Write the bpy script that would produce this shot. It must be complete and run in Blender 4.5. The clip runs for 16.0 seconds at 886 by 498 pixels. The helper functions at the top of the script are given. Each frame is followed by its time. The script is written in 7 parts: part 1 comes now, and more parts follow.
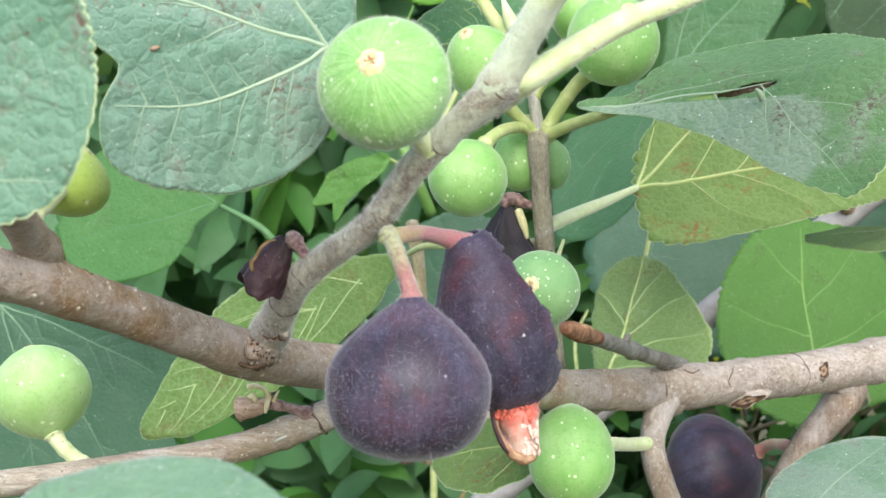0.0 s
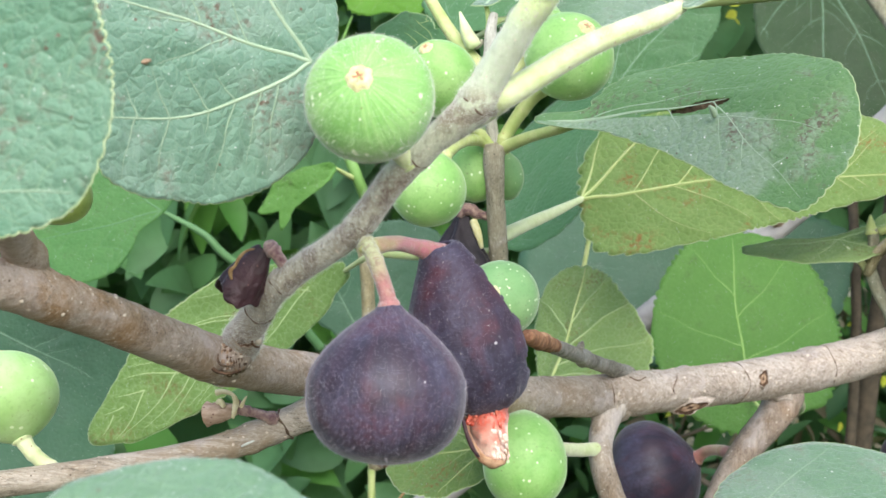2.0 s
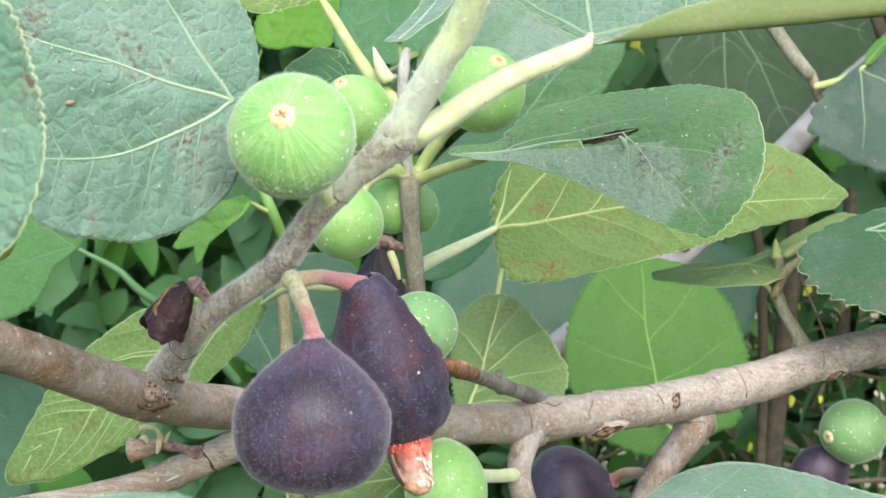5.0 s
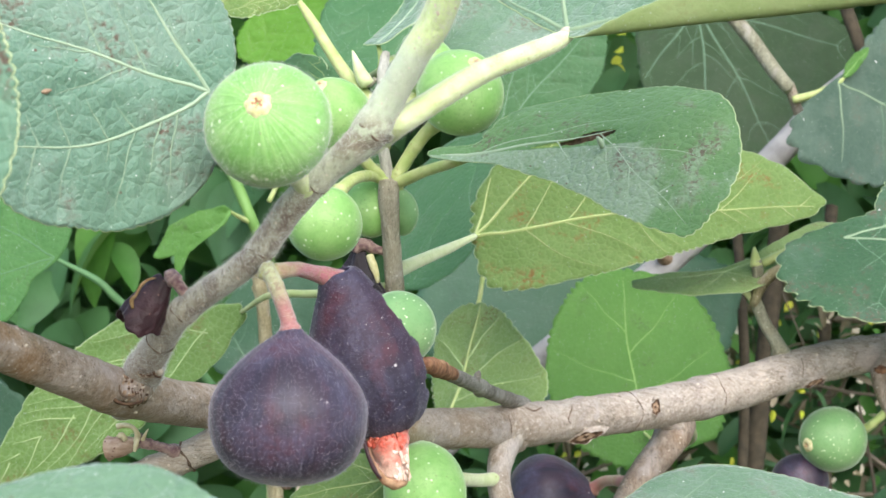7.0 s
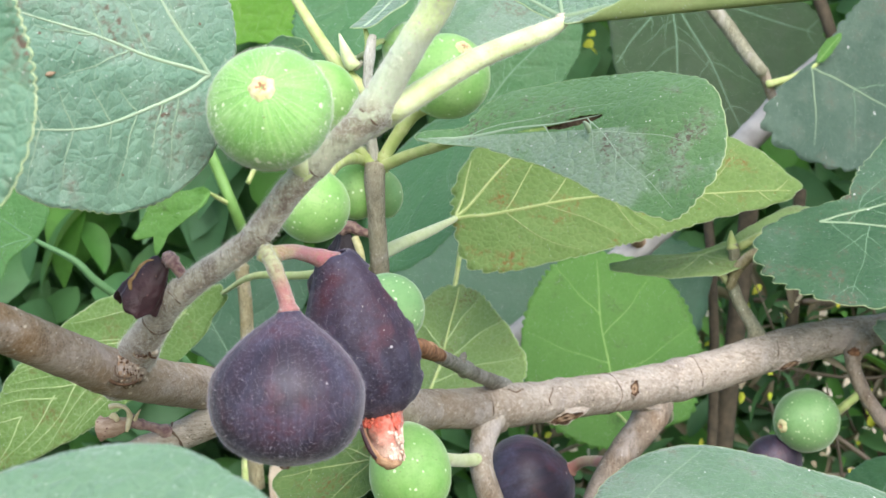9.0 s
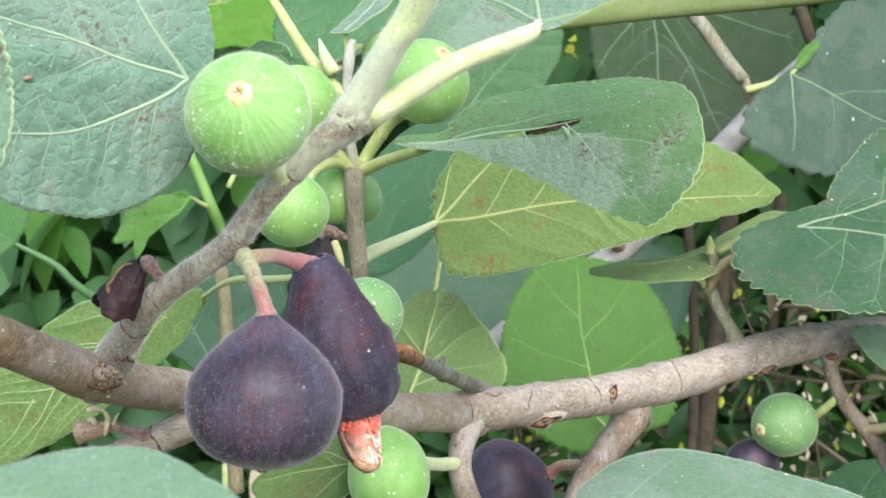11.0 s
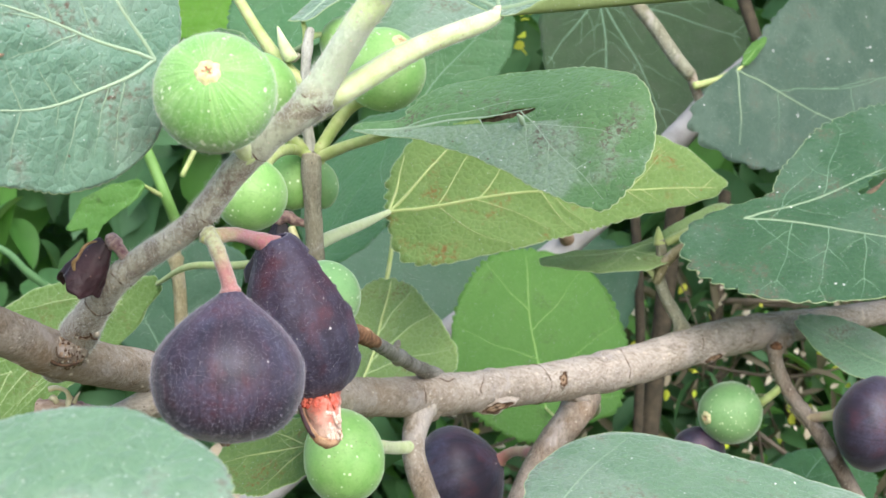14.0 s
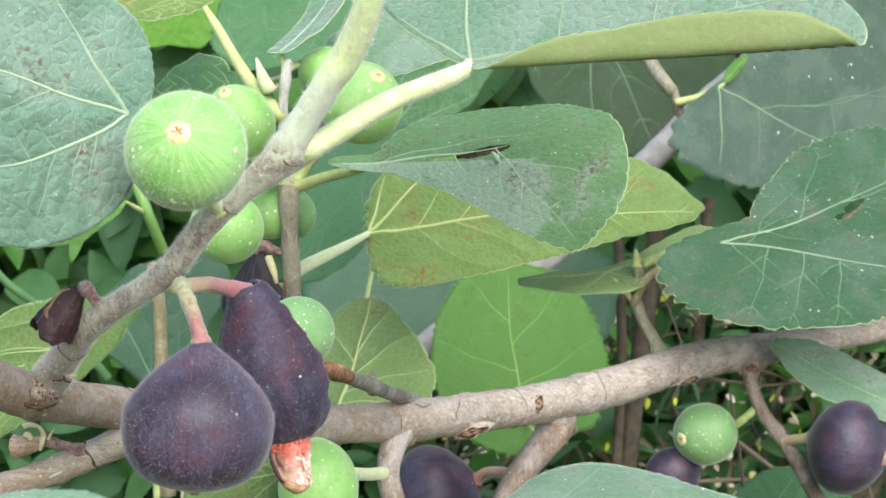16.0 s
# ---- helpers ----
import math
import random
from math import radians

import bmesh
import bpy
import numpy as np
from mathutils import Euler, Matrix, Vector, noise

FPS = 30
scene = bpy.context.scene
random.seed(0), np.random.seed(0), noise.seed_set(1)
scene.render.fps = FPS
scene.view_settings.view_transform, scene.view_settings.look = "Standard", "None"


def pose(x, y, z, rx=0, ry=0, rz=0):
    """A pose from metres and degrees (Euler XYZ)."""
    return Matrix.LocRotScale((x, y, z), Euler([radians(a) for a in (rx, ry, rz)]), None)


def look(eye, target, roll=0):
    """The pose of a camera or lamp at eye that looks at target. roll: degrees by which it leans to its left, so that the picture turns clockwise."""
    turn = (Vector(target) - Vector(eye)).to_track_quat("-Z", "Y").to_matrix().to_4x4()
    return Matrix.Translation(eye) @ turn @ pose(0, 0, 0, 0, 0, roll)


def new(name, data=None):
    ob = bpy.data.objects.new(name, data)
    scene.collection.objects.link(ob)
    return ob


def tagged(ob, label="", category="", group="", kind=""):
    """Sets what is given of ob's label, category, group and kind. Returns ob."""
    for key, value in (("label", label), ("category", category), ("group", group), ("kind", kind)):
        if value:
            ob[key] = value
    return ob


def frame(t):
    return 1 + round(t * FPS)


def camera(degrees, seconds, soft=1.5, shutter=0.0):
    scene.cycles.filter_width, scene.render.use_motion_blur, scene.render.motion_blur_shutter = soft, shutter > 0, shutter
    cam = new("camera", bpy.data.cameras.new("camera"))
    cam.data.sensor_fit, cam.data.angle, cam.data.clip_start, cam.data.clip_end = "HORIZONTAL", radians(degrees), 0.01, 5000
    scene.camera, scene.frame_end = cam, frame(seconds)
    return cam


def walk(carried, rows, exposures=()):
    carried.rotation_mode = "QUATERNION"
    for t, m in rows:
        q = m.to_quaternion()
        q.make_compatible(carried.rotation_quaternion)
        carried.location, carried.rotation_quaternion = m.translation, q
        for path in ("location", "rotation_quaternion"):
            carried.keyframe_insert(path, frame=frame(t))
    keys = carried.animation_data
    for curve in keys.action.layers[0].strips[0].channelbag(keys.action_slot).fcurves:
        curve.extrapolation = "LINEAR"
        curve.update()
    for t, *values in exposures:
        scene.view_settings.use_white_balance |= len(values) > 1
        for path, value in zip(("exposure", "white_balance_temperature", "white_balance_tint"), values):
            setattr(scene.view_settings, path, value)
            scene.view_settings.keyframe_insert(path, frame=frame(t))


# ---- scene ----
from mathutils import kdtree

cam = camera(32.0, 16.0, 1.5)
PATH = [
    (0, (0.01836, 0.02981, 1.20886, 87.5807, -0.4852, 7.0680)),
    (0.5, (0.00979, 0.02590, 1.20752, 87.9587, -0.7342, 5.6850)),
    (1, (0.00583, 0.02108, 1.20489, 88.4561, -0.6601, 5.0388)),
    (1.5, (0.00055, 0.01510, 1.20773, 88.2058, -1.0028, 4.4276)),
    (2, (0.00100, 0.01275, 1.21006, 87.9015, -1.0338, 3.9973)),
    (2.5, (0.00143, 0.01186, 1.20605, 88.5133, -0.9487, 3.5734)),
    (3, (0.00293, 0.00913, 1.20698, 89.0033, -0.5548, 2.8282)),
    (3.5, (0.00269, 0.00784, 1.21162, 88.7675, -0.6608, 2.2301)),
    (4, (0.00168, 0.00648, 1.21161, 88.9947, -0.4205, 1.7640)),
    (6.3, (-0.00663, -0.00291, 1.20811, 89.0286, 0.0466, -0.3729)),
    (6.5, (-0.00333, -0.00237, 1.20610, 89.3479, 0.0544, -0.2523)),
    (7, (-0.00011, 0.00012, 1.20011, 89.9788, 0.0006, -0.0017)),
    (7.5, (-0.00184, 0.00028, 1.20168, 89.9412, -0.3934, -0.7838)),
    (8, (-0.00396, -0.00020, 1.20281, 89.2385, -0.1889, -0.7374)),
    (8.5, (-0.00669, -0.00290, 1.20438, 89.0976, -0.3549, -0.7366)),
    (9, (-0.01172, -0.00595, 1.20075, 89.2836, -0.2401, -1.4162)),
    (11.5, (-0.00979, -0.00982, 1.20088, 89.5511, -0.4879, -2.4631)),
    (12, (-0.01231, -0.01986, 1.19880, 89.8507, -0.7776, -3.2137)),
    (12.5, (-0.01244, -0.02249, 1.20192, 89.4924, -0.7304, -3.4911)),
    (13, (-0.01545, -0.02283, 1.20333, 89.3623, -0.9323, -3.9626)),
    (13.5, (-0.02287, -0.02006, 1.19982, 89.1245, -1.1879, -4.1947)),
    (14, (-0.01602, -0.02053, 1.19407, 89.4578, -0.7268, -4.1164)),
    (14.5, (-0.01713, -0.01843, 1.21183, 88.2913, -1.6854, -4.2062)),
    (15, (-0.00771, -0.02627, 1.21158, 88.7029, -1.2294, -3.7407)),
    (15.5, (-0.00931, -0.03106, 1.21275, 89.1156, -1.2426, -4.0601)),
    (16, (-0.00955, -0.02737, 1.21699, 88.9475, -1.2825, -4.4713)),
]
walk(cam, [(t, pose(*p)) for t, p in PATH])
cam.data.dof.use_dof = True
cam.data.dof.focus_distance = 0.62
cam.data.dof.aperture_fstop = 36.0

# ------------------------------------------------------------------ light
world = bpy.data.worlds.new("sky")
scene.world = world
world.use_nodes = True
wn = world.node_tree
sky = wn.nodes.new("ShaderNodeTexSky")
sky.sky_type, sky.sun_disc = "NISHITA", False
sky.sun_elevation, sky.sun_rotation = radians(45), radians(167)
sky.dust_density, sky.air_density = 2.0, 1.0
wn.links.new(sky.outputs[0], wn.nodes["Background"].inputs[0])
wn.nodes["Background"].inputs[1].default_value = 0.114
sun = new("sun", bpy.data.lights.new("sun", "SUN"))
sun.data.energy, sun.data.angle, sun.data.color = 1.5, radians(70), (1.0, 0.925, 0.885)
sun.matrix_world = look((0.30, -0.8, 2.15), (0, 0.6, 1.2))
scene.view_settings.exposure = 1.45


# ------------------------------------------------------------------ materials
TORN_Y = 0.0000  # where the fold of the torn leaf runs across its blade
class Mat:
    """A small node builder round one Principled shader."""

    def __init__(self, name, rough=0.5, spec=0.4):
        self.m = bpy.data.materials.new(name)
        self.m.use_nodes = True
        self.t = self.m.node_tree
        self.b = self.t.nodes["Principled BSDF"]
        self.b.inputs["Roughness"].default_value = rough
        self.b.inputs["Specular IOR Level"].default_value = spec
        self.coord = self.t.nodes.new("ShaderNodeTexCoord").outputs["Object"]
        self.rand = self.t.nodes.new("ShaderNodeObjectInfo").outputs["Random"]

    def put(self, sock, v):
        if hasattr(v, "links"):
            self.t.links.new(v, sock)
        elif isinstance(v, (tuple, list)) and len(v) == 3 and sock.type == "RGBA":
            sock.default_value = (*v, 1)
        else:
            sock.default_value = v

    def noise(self, scale, detail=4.0, stretch=None, rough=0.55):
        n = self.t.nodes.new("ShaderNodeTexNoise")
        n.inputs["Scale"].default_value, n.inputs["Detail"].default_value = scale, detail
        n.inputs["Roughness"].default_value = rough
        self.put(n.inputs["Vector"], self.mapped(stretch))
        return n.outputs["Fac"]

    def mapped(self, stretch):
        if not stretch:
            return self.coord
        m = self.t.nodes.new("ShaderNodeMapping")
        self.put(m.inputs["Vector"], self.coord)
        m.inputs["Scale"].default_value = stretch
        return m.outputs["Vector"]

    def warped(self, scale, amount):
        """Coordinates pushed about by noise, for uneven cells."""
        n, v, a = self.t.nodes.new("ShaderNodeTexNoise"), self.t.nodes.new("ShaderNodeVectorMath"), self.t.nodes.new("ShaderNodeVectorMath")
        n.inputs["Scale"].default_value = scale
        self.put(n.inputs["Vector"], self.coord)
        v.operation, v.inputs["Scale"].default_value = "SCALE", amount
        self.t.links.new(n.outputs["Color"], v.inputs[0])
        self.put(a.inputs[0], self.coord), self.t.links.new(v.outputs[0], a.inputs[1])
        return a.outputs[0]

    def cells(self, scale, feature="F1", random=1.0):
        n = self.t.nodes.new("ShaderNodeTexVoronoi")
        n.feature = feature
        n.inputs["Scale"].default_value, n.inputs["Randomness"].default_value = scale, random
        self.put(n.inputs["Vector"], self.coord)
        return n.outputs["Distance"]

    def step(self, v, lo, hi, a=0.0, b=1.0):
        n = self.t.nodes.new("ShaderNodeMapRange")
        n.clamp = True
        for i, x in enumerate((v, lo, hi, a, b)):
            self.put(n.inputs[i], x)
        return n.outputs[0]

    def math(self, op, a, b=0.0):
        n = self.t.nodes.new("ShaderNodeMath")
        n.operation = op
        self.put(n.inputs[0], a), self.put(n.inputs[1], b)
        return n.outputs[0]

    def mix(self, f, a, b):
        n = self.t.nodes.new("ShaderNodeMix")
        n.data_type = "RGBA"
        self.put(n.inputs[0], f), self.put(n.inputs[6], a), self.put(n.inputs[7], b)
        return n.outputs[2]

    def bump(self, h, dist, strength=1.0):
        n = self.t.nodes.new("ShaderNodeBump")
        n.inputs["Strength"].default_value, n.inputs["Distance"].default_value = strength, dist
        self.put(n.inputs["Height"], h)
        self.put(self.b.inputs["Normal"], n.outputs[0])
        return n.outputs[0]

    def color(self, v):
        self.put(self.b.inputs["Base Color"], v)
        self.out = v
        return self

    def see_through(self, v, f):
        """Light passing through a thin leaf."""
        tr, ms = self.t.nodes.new("ShaderNodeBsdfTranslucent"), self.t.nodes.new("ShaderNodeMixShader")
        self.put(tr.inputs[0], v)
        ms.inputs[0].default_value = f
        self.t.links.new(self.b.outputs[0], ms.inputs[1])
        self.t.links.new(tr.outputs[0], ms.inputs[2])
        self.t.links.new(ms.outputs[0], self.t.nodes["Material Output"].inputs[0])

    def sheen(self, w, rough=0.4, tint=(1, 1, 1)):
        self.b.inputs["Sheen Weight"].default_value = w
        self.b.inputs["Sheen Roughness"].default_value = rough
        self.b.inputs["Sheen Tint"].default_value = (*tint, 1)


def leaf_mat(name, dark, light, spots, vein, pass_light=0.25, sheen=0.25, rough=0.55, silver=0.0, stain=0.75, relief=0.6, spec=0.3, deep=0.0008, film=(0.25, 0.33, 0.27), side=None, net_mix=0.2):
    """Leaf skin: mottled green, fine net of veinlets, puffed cells, stains, white dust; silver: pale bloom and sheen
    put into the colour in patches.
    """
    k = Mat(name, rough, spec)
    c = k.mix(k.step(k.noise(34, 4), 0.35, 0.68), dark, light)
    c = k.mix(k.math("MULTIPLY", k.step(k.noise(420, 4, None, 0.7), 0.35, 0.68), 0.35), c, tuple(0.68 * x for x in dark))
    c = k.mix(k.math("MULTIPLY", k.rand, 0.3), c, tuple(0.75 * x for x in light))
    if silver:
        patch = k.noise(19, 7, None, 0.6)
        if side is not None:
            sep = k.t.nodes.new("ShaderNodeSeparateXYZ")
            k.put(sep.inputs[0], k.coord)
            below = k.step(sep.outputs[1], side - 0.0010, side + 0.0010, 1.0, 0.0)
            right = k.step(k.math("ADD", sep.outputs[0], k.math("MULTIPLY", k.noise(60, 3), 0.03)), 0.012, 0.040)
            low_part = k.math("SUBTRACT", 0.12, k.math("MULTIPLY", right, 0.17))
            high_part = k.math("SUBTRACT", k.math("MULTIPLY", right, 0.26), 0.26)
            down = k.math("ADD", k.math("MULTIPLY", below, low_part), k.math("MULTIPLY", k.math("SUBTRACT", 1.0, below), high_part))
            patch = k.math("ADD", patch, down)
        grain = k.step(k.noise(700, 4), 0.30, 0.62, 0.45, 1.0)
        c = k.mix(k.math("MULTIPLY", k.math("MULTIPLY", k.step(patch, 0.48, 0.56), silver), grain), c, film)
    k.coord, plain = k.warped(150, 0.0028), k.coord
    net = k.cells(620, "DISTANCE_TO_EDGE")
    coarse = k.cells(210, "DISTANCE_TO_EDGE")
    lines = k.math("MAXIMUM", k.math("MULTIPLY", k.step(net, 0.0, 0.12, 1.0, 0.0), 0.5), k.step(coarse, 0.0, 0.06, 1.0, 0.0))
    c = k.mix(k.math("MULTIPLY", lines, net_mix), c, vein)
    x = k.step(coarse, 0.0, 0.42)
    y = k.step(net, 0.0, 0.45)
    puff = k.math("ADD", k.math("MULTIPLY", x, k.math("SUBTRACT", 2.0, x)), k.math("MULTIPLY", k.math("MULTIPLY", y, k.math("SUBTRACT", 2.0, y)), 0.35))
    k.coord = plain
    blotch = k.math("MULTIPLY", k.step(k.noise(38, 5), 0.54, 0.66), k.step(k.noise(520, 4), 0.47, 0.62))
    c = k.mix(k.math("MULTIPLY", blotch, stain), c, spots)
    flecks = k.math("MULTIPLY", k.step(k.cells(260), 0.10, 0.16, 1, 0), k.step(k.noise(120, 1), 0.60, 0.66))
    c = k.mix(k.math("MULTIPLY", flecks, stain), c, spots)
    dust = k.math("MULTIPLY", k.step(k.cells(420), 0.09, 0.15, 1, 0), k.step(k.noise(170, 2), 0.57, 0.63))
    tiny = k.math("MULTIPLY", k.step(k.cells(640), 0.10, 0.16, 1, 0), k.step(k.noise(260, 2), 0.52, 0.57))
    c = k.mix(k.math("MULTIPLY", k.math("MAXIMUM", dust, tiny), 0.7), c, (0.66, 0.70, 0.64))
    k.color(c)
    h = k.math("ADD", puff, k.math("MULTIPLY", k.noise(1300, 4), 0.25))
    k.bump(h, deep, relief)
    k.sheen(sheen, 0.5, (0.85, 0.95, 0.9))
    k.see_through(k.mix(0.35, c, (0.35, 0.5, 0.05)), pass_light)
    return k.m


def plain_mat(name, a, b, scale, rough=0.6, bump=0.0003, spec=0.35, sheen=0.0, specks=None, stretch=None):
    k = Mat(name, rough, spec)
    c = k.mix(k.step(k.noise(scale, 5, stretch), 0.32, 0.68), a, b)
    if specks:
        tone, cell, size, amount = specks
        d = k.cells(cell)
        dots = k.math("MULTIPLY", k.step(d, size * 0.7, size, 1, 0), k.step(k.noise(cell * 0.7, 1), 0.5 - 0.2 * amount, 0.56 - 0.2 * amount))
        c = k.mix(dots, c, tone)
    k.color(c)
    if bump:
        k.bump(k.noise(scale * 6, 4, stretch), bump, 0.7)
    if sheen:
        k.sheen(sheen, 0.35)
    return k.m


def bark_mat(name, a, b, c3, stretch=(0.28, 1, 1), warm=0.5, aged=False):
    """Thin fig bark: grey film over brown, crisp flaking grain along the wood, pale lenticels, dark pits."""
    k = Mat(name, 0.62, 0.3)
    dark, flake = tuple(0.36 * x for x in c3), tuple(min(0.8, 1.5 * x) for x in b)
    run = tuple(0.45 * x if x < 1 else x for x in stretch)
    c = k.mix(k.step(k.noise(13, 6, None, 0.65), 0.40, 0.60), c3, a)
    c = k.mix(k.math("MULTIPLY", k.step(k.noise(21, 5, None, 0.6), 0.52, 0.64), warm), c, (0.36, 0.215, 0.10))
    c = k.mix(k.math("MULTIPLY", k.step(k.noise(36, 6, None, 0.65), 0.42, 0.62), 0.8), c, b)
    old = 0.0
    if aged:  # greyer, coarser bark on the older wood
        sep = k.t.nodes.new("ShaderNodeSeparateXYZ")
        k.put(sep.inputs[0], k.coord)
        old = k.step(sep.outputs[0], -0.02, 0.10)
        c = k.mix(k.math("MULTIPLY", old, 0.7), c, k.mix(k.step(k.noise(45, 5), 0.4, 0.6), (0.36, 0.325, 0.28), (0.47, 0.44, 0.39)))
    fine, mid, long = k.noise(1300, 4, stretch, 0.7), k.noise(480, 5, stretch, 0.7), k.noise(330, 6, run, 0.72)
    c = k.mix(k.math("MULTIPLY", k.step(mid, 0.54, 0.64), 0.30), c, tuple(0.66 * x for x in c3))
    c = k.mix(k.math("MULTIPLY", k.step(long, 0.48, 0.40), 0.30), c, flake)
    c = k.mix(k.math("MULTIPLY", k.step(long, 0.58, 0.66), k.math("ADD", 0.40, k.math("MULTIPLY", old, 0.25))), c, dark)
    c = k.mix(k.math("MULTIPLY", k.step(fine, 0.56, 0.63), k.math("ADD", 0.30, k.math("MULTIPLY", old, 0.18))), c, dark)
    c = k.mix(k.math("MULTIPLY", k.step(fine, 0.45, 0.38), k.math("ADD", 0.30, k.math("MULTIPLY", old, 0.22))), c, flake)
    if aged:
        grain = k.noise(560, 4, stretch, 0.65)
        c = k.mix(k.math("MULTIPLY", k.step(grain, 0.52, 0.66), k.math("ADD", 0.08, k.math("MULTIPLY", old, 0.20))), c, dark)
        c = k.mix(k.math("MULTIPLY", k.step(grain, 0.47, 0.34), k.math("ADD", 0.08, k.math("MULTIPLY", old, 0.18))), c, flake)
    fis = k.noise(240, 6, stretch, 0.7)
    lines = k.step(k.math("ABSOLUTE", k.math("SUBTRACT", fis, 0.5)), 0.0, 0.014, 1.0, 0.0)
    lines = k.math("MULTIPLY", lines, k.step(k.noise(55, 3), 0.46, 0.58, 0.0, 0.85))
    c = k.mix(lines, c, dark)
    wob = k.math("ADD", k.cells(300), k.math("MULTIPLY", k.noise(900, 2), 0.15))
    dots = k.math("MULTIPLY", k.step(wob, 0.16, 0.21, 1, 0), k.step(k.noise(120, 1), 0.44, 0.50))
    c = k.mix(k.math("MULTIPLY", dots, 0.9), c, (0.78, 0.73, 0.62))
    pits = k.math("MULTIPLY", k.step(k.cells(330), 0.10, 0.16, 1, 0), k.step(k.noise(90, 1), 0.48, 0.54))
    c = k.mix(k.math("MULTIPLY", pits, 0.85), c, dark)
    c = k.mix(k.math("MULTIPLY", k.step(k.noise(50, 5), 0.58, 0.66), 0.40), c, (0.54, 0.50, 0.48))
    k.color(c)
    h = k.math("ADD", k.math("MULTIPLY", mid, 1.0), k.math("MULTIPLY", k.step(fine, 0.35, 0.65), -0.30))
    h = k.math("ADD", h, k.math("MULTIPLY", k.step(long, 0.38, 0.64), -0.6))
    h = k.math("SUBTRACT", k.math("ADD", h, k.math("MULTIPLY", dots, 0.4)), k.math("MULTIPLY", lines, 0.6))
    k.bump(h, 0.0007, 0.75)
    return k.m


BARK = bark_mat("fig bark", (0.355, 0.285, 0.205), (0.46, 0.41, 0.355), (0.28, 0.195, 0.115), (0.28, 1, 1), 0.65, True)
BARK_GREY = bark_mat("grey bark", (0.40, 0.35, 0.28), (0.50, 0.46, 0.40), (0.29, 0.225, 0.155), (1, 1, 0.3), 0.3)
BARK_LOW = bark_mat("smooth grey-brown bark", (0.41, 0.365, 0.285), (0.49, 0.455, 0.38), (0.33, 0.27, 0.19), (0.28, 1, 1), 0.2)
BARK_DRY = bark_mat("dark dry bark", (0.22, 0.21, 0.175), (0.37, 0.365, 0.33), (0.13, 0.115, 0.09), (0.28, 1, 1), 0.1)
BARK_COLLAR = bark_mat("wrinkled brown bark", (0.25, 0.19, 0.13), (0.39, 0.33, 0.27), (0.13, 0.088, 0.055), (1, 1, 0.4), 0.5)
BARK_TWIG = bark_mat("greenish grey twig bark", (0.26, 0.27, 0.18), (0.35, 0.36, 0.27), (0.18, 0.16, 0.10), (1, 1, 0.3), 0.15)
BARK_PALE = bark_mat("pale silvery twig bark", (0.50, 0.50, 0.44), (0.62, 0.62, 0.56), (0.36, 0.35, 0.29), (1, 1, 0.3), 0.1)
BARK_SIDE = bark_mat("darker side twig bark", (0.27, 0.225, 0.175), (0.35, 0.305, 0.255), (0.18, 0.135, 0.095), (1, 1, 0.3), 0.3)
TWIG_TAN = bark_mat("tan-green twig bark", (0.34, 0.31, 0.17), (0.42, 0.39, 0.25), (0.24, 0.20, 0.10), (1, 1, 0.3), 0.2)
BARK_OLIVE = bark_mat("olive-grey twig bark", (0.33, 0.31, 0.225), (0.42, 0.405, 0.315), (0.22, 0.19, 0.125), (1, 1, 0.3), 0.1)
BARK_FAR = plain_mat("pale far bark", (0.27, 0.27, 0.262), (0.41, 0.41, 0.40), 60, 0.8, 0.0006)
BARK_DARK = plain_mat("dark stem bark", (0.05, 0.043, 0.03), (0.11, 0.09, 0.06), 90, 0.85, 0.0008)


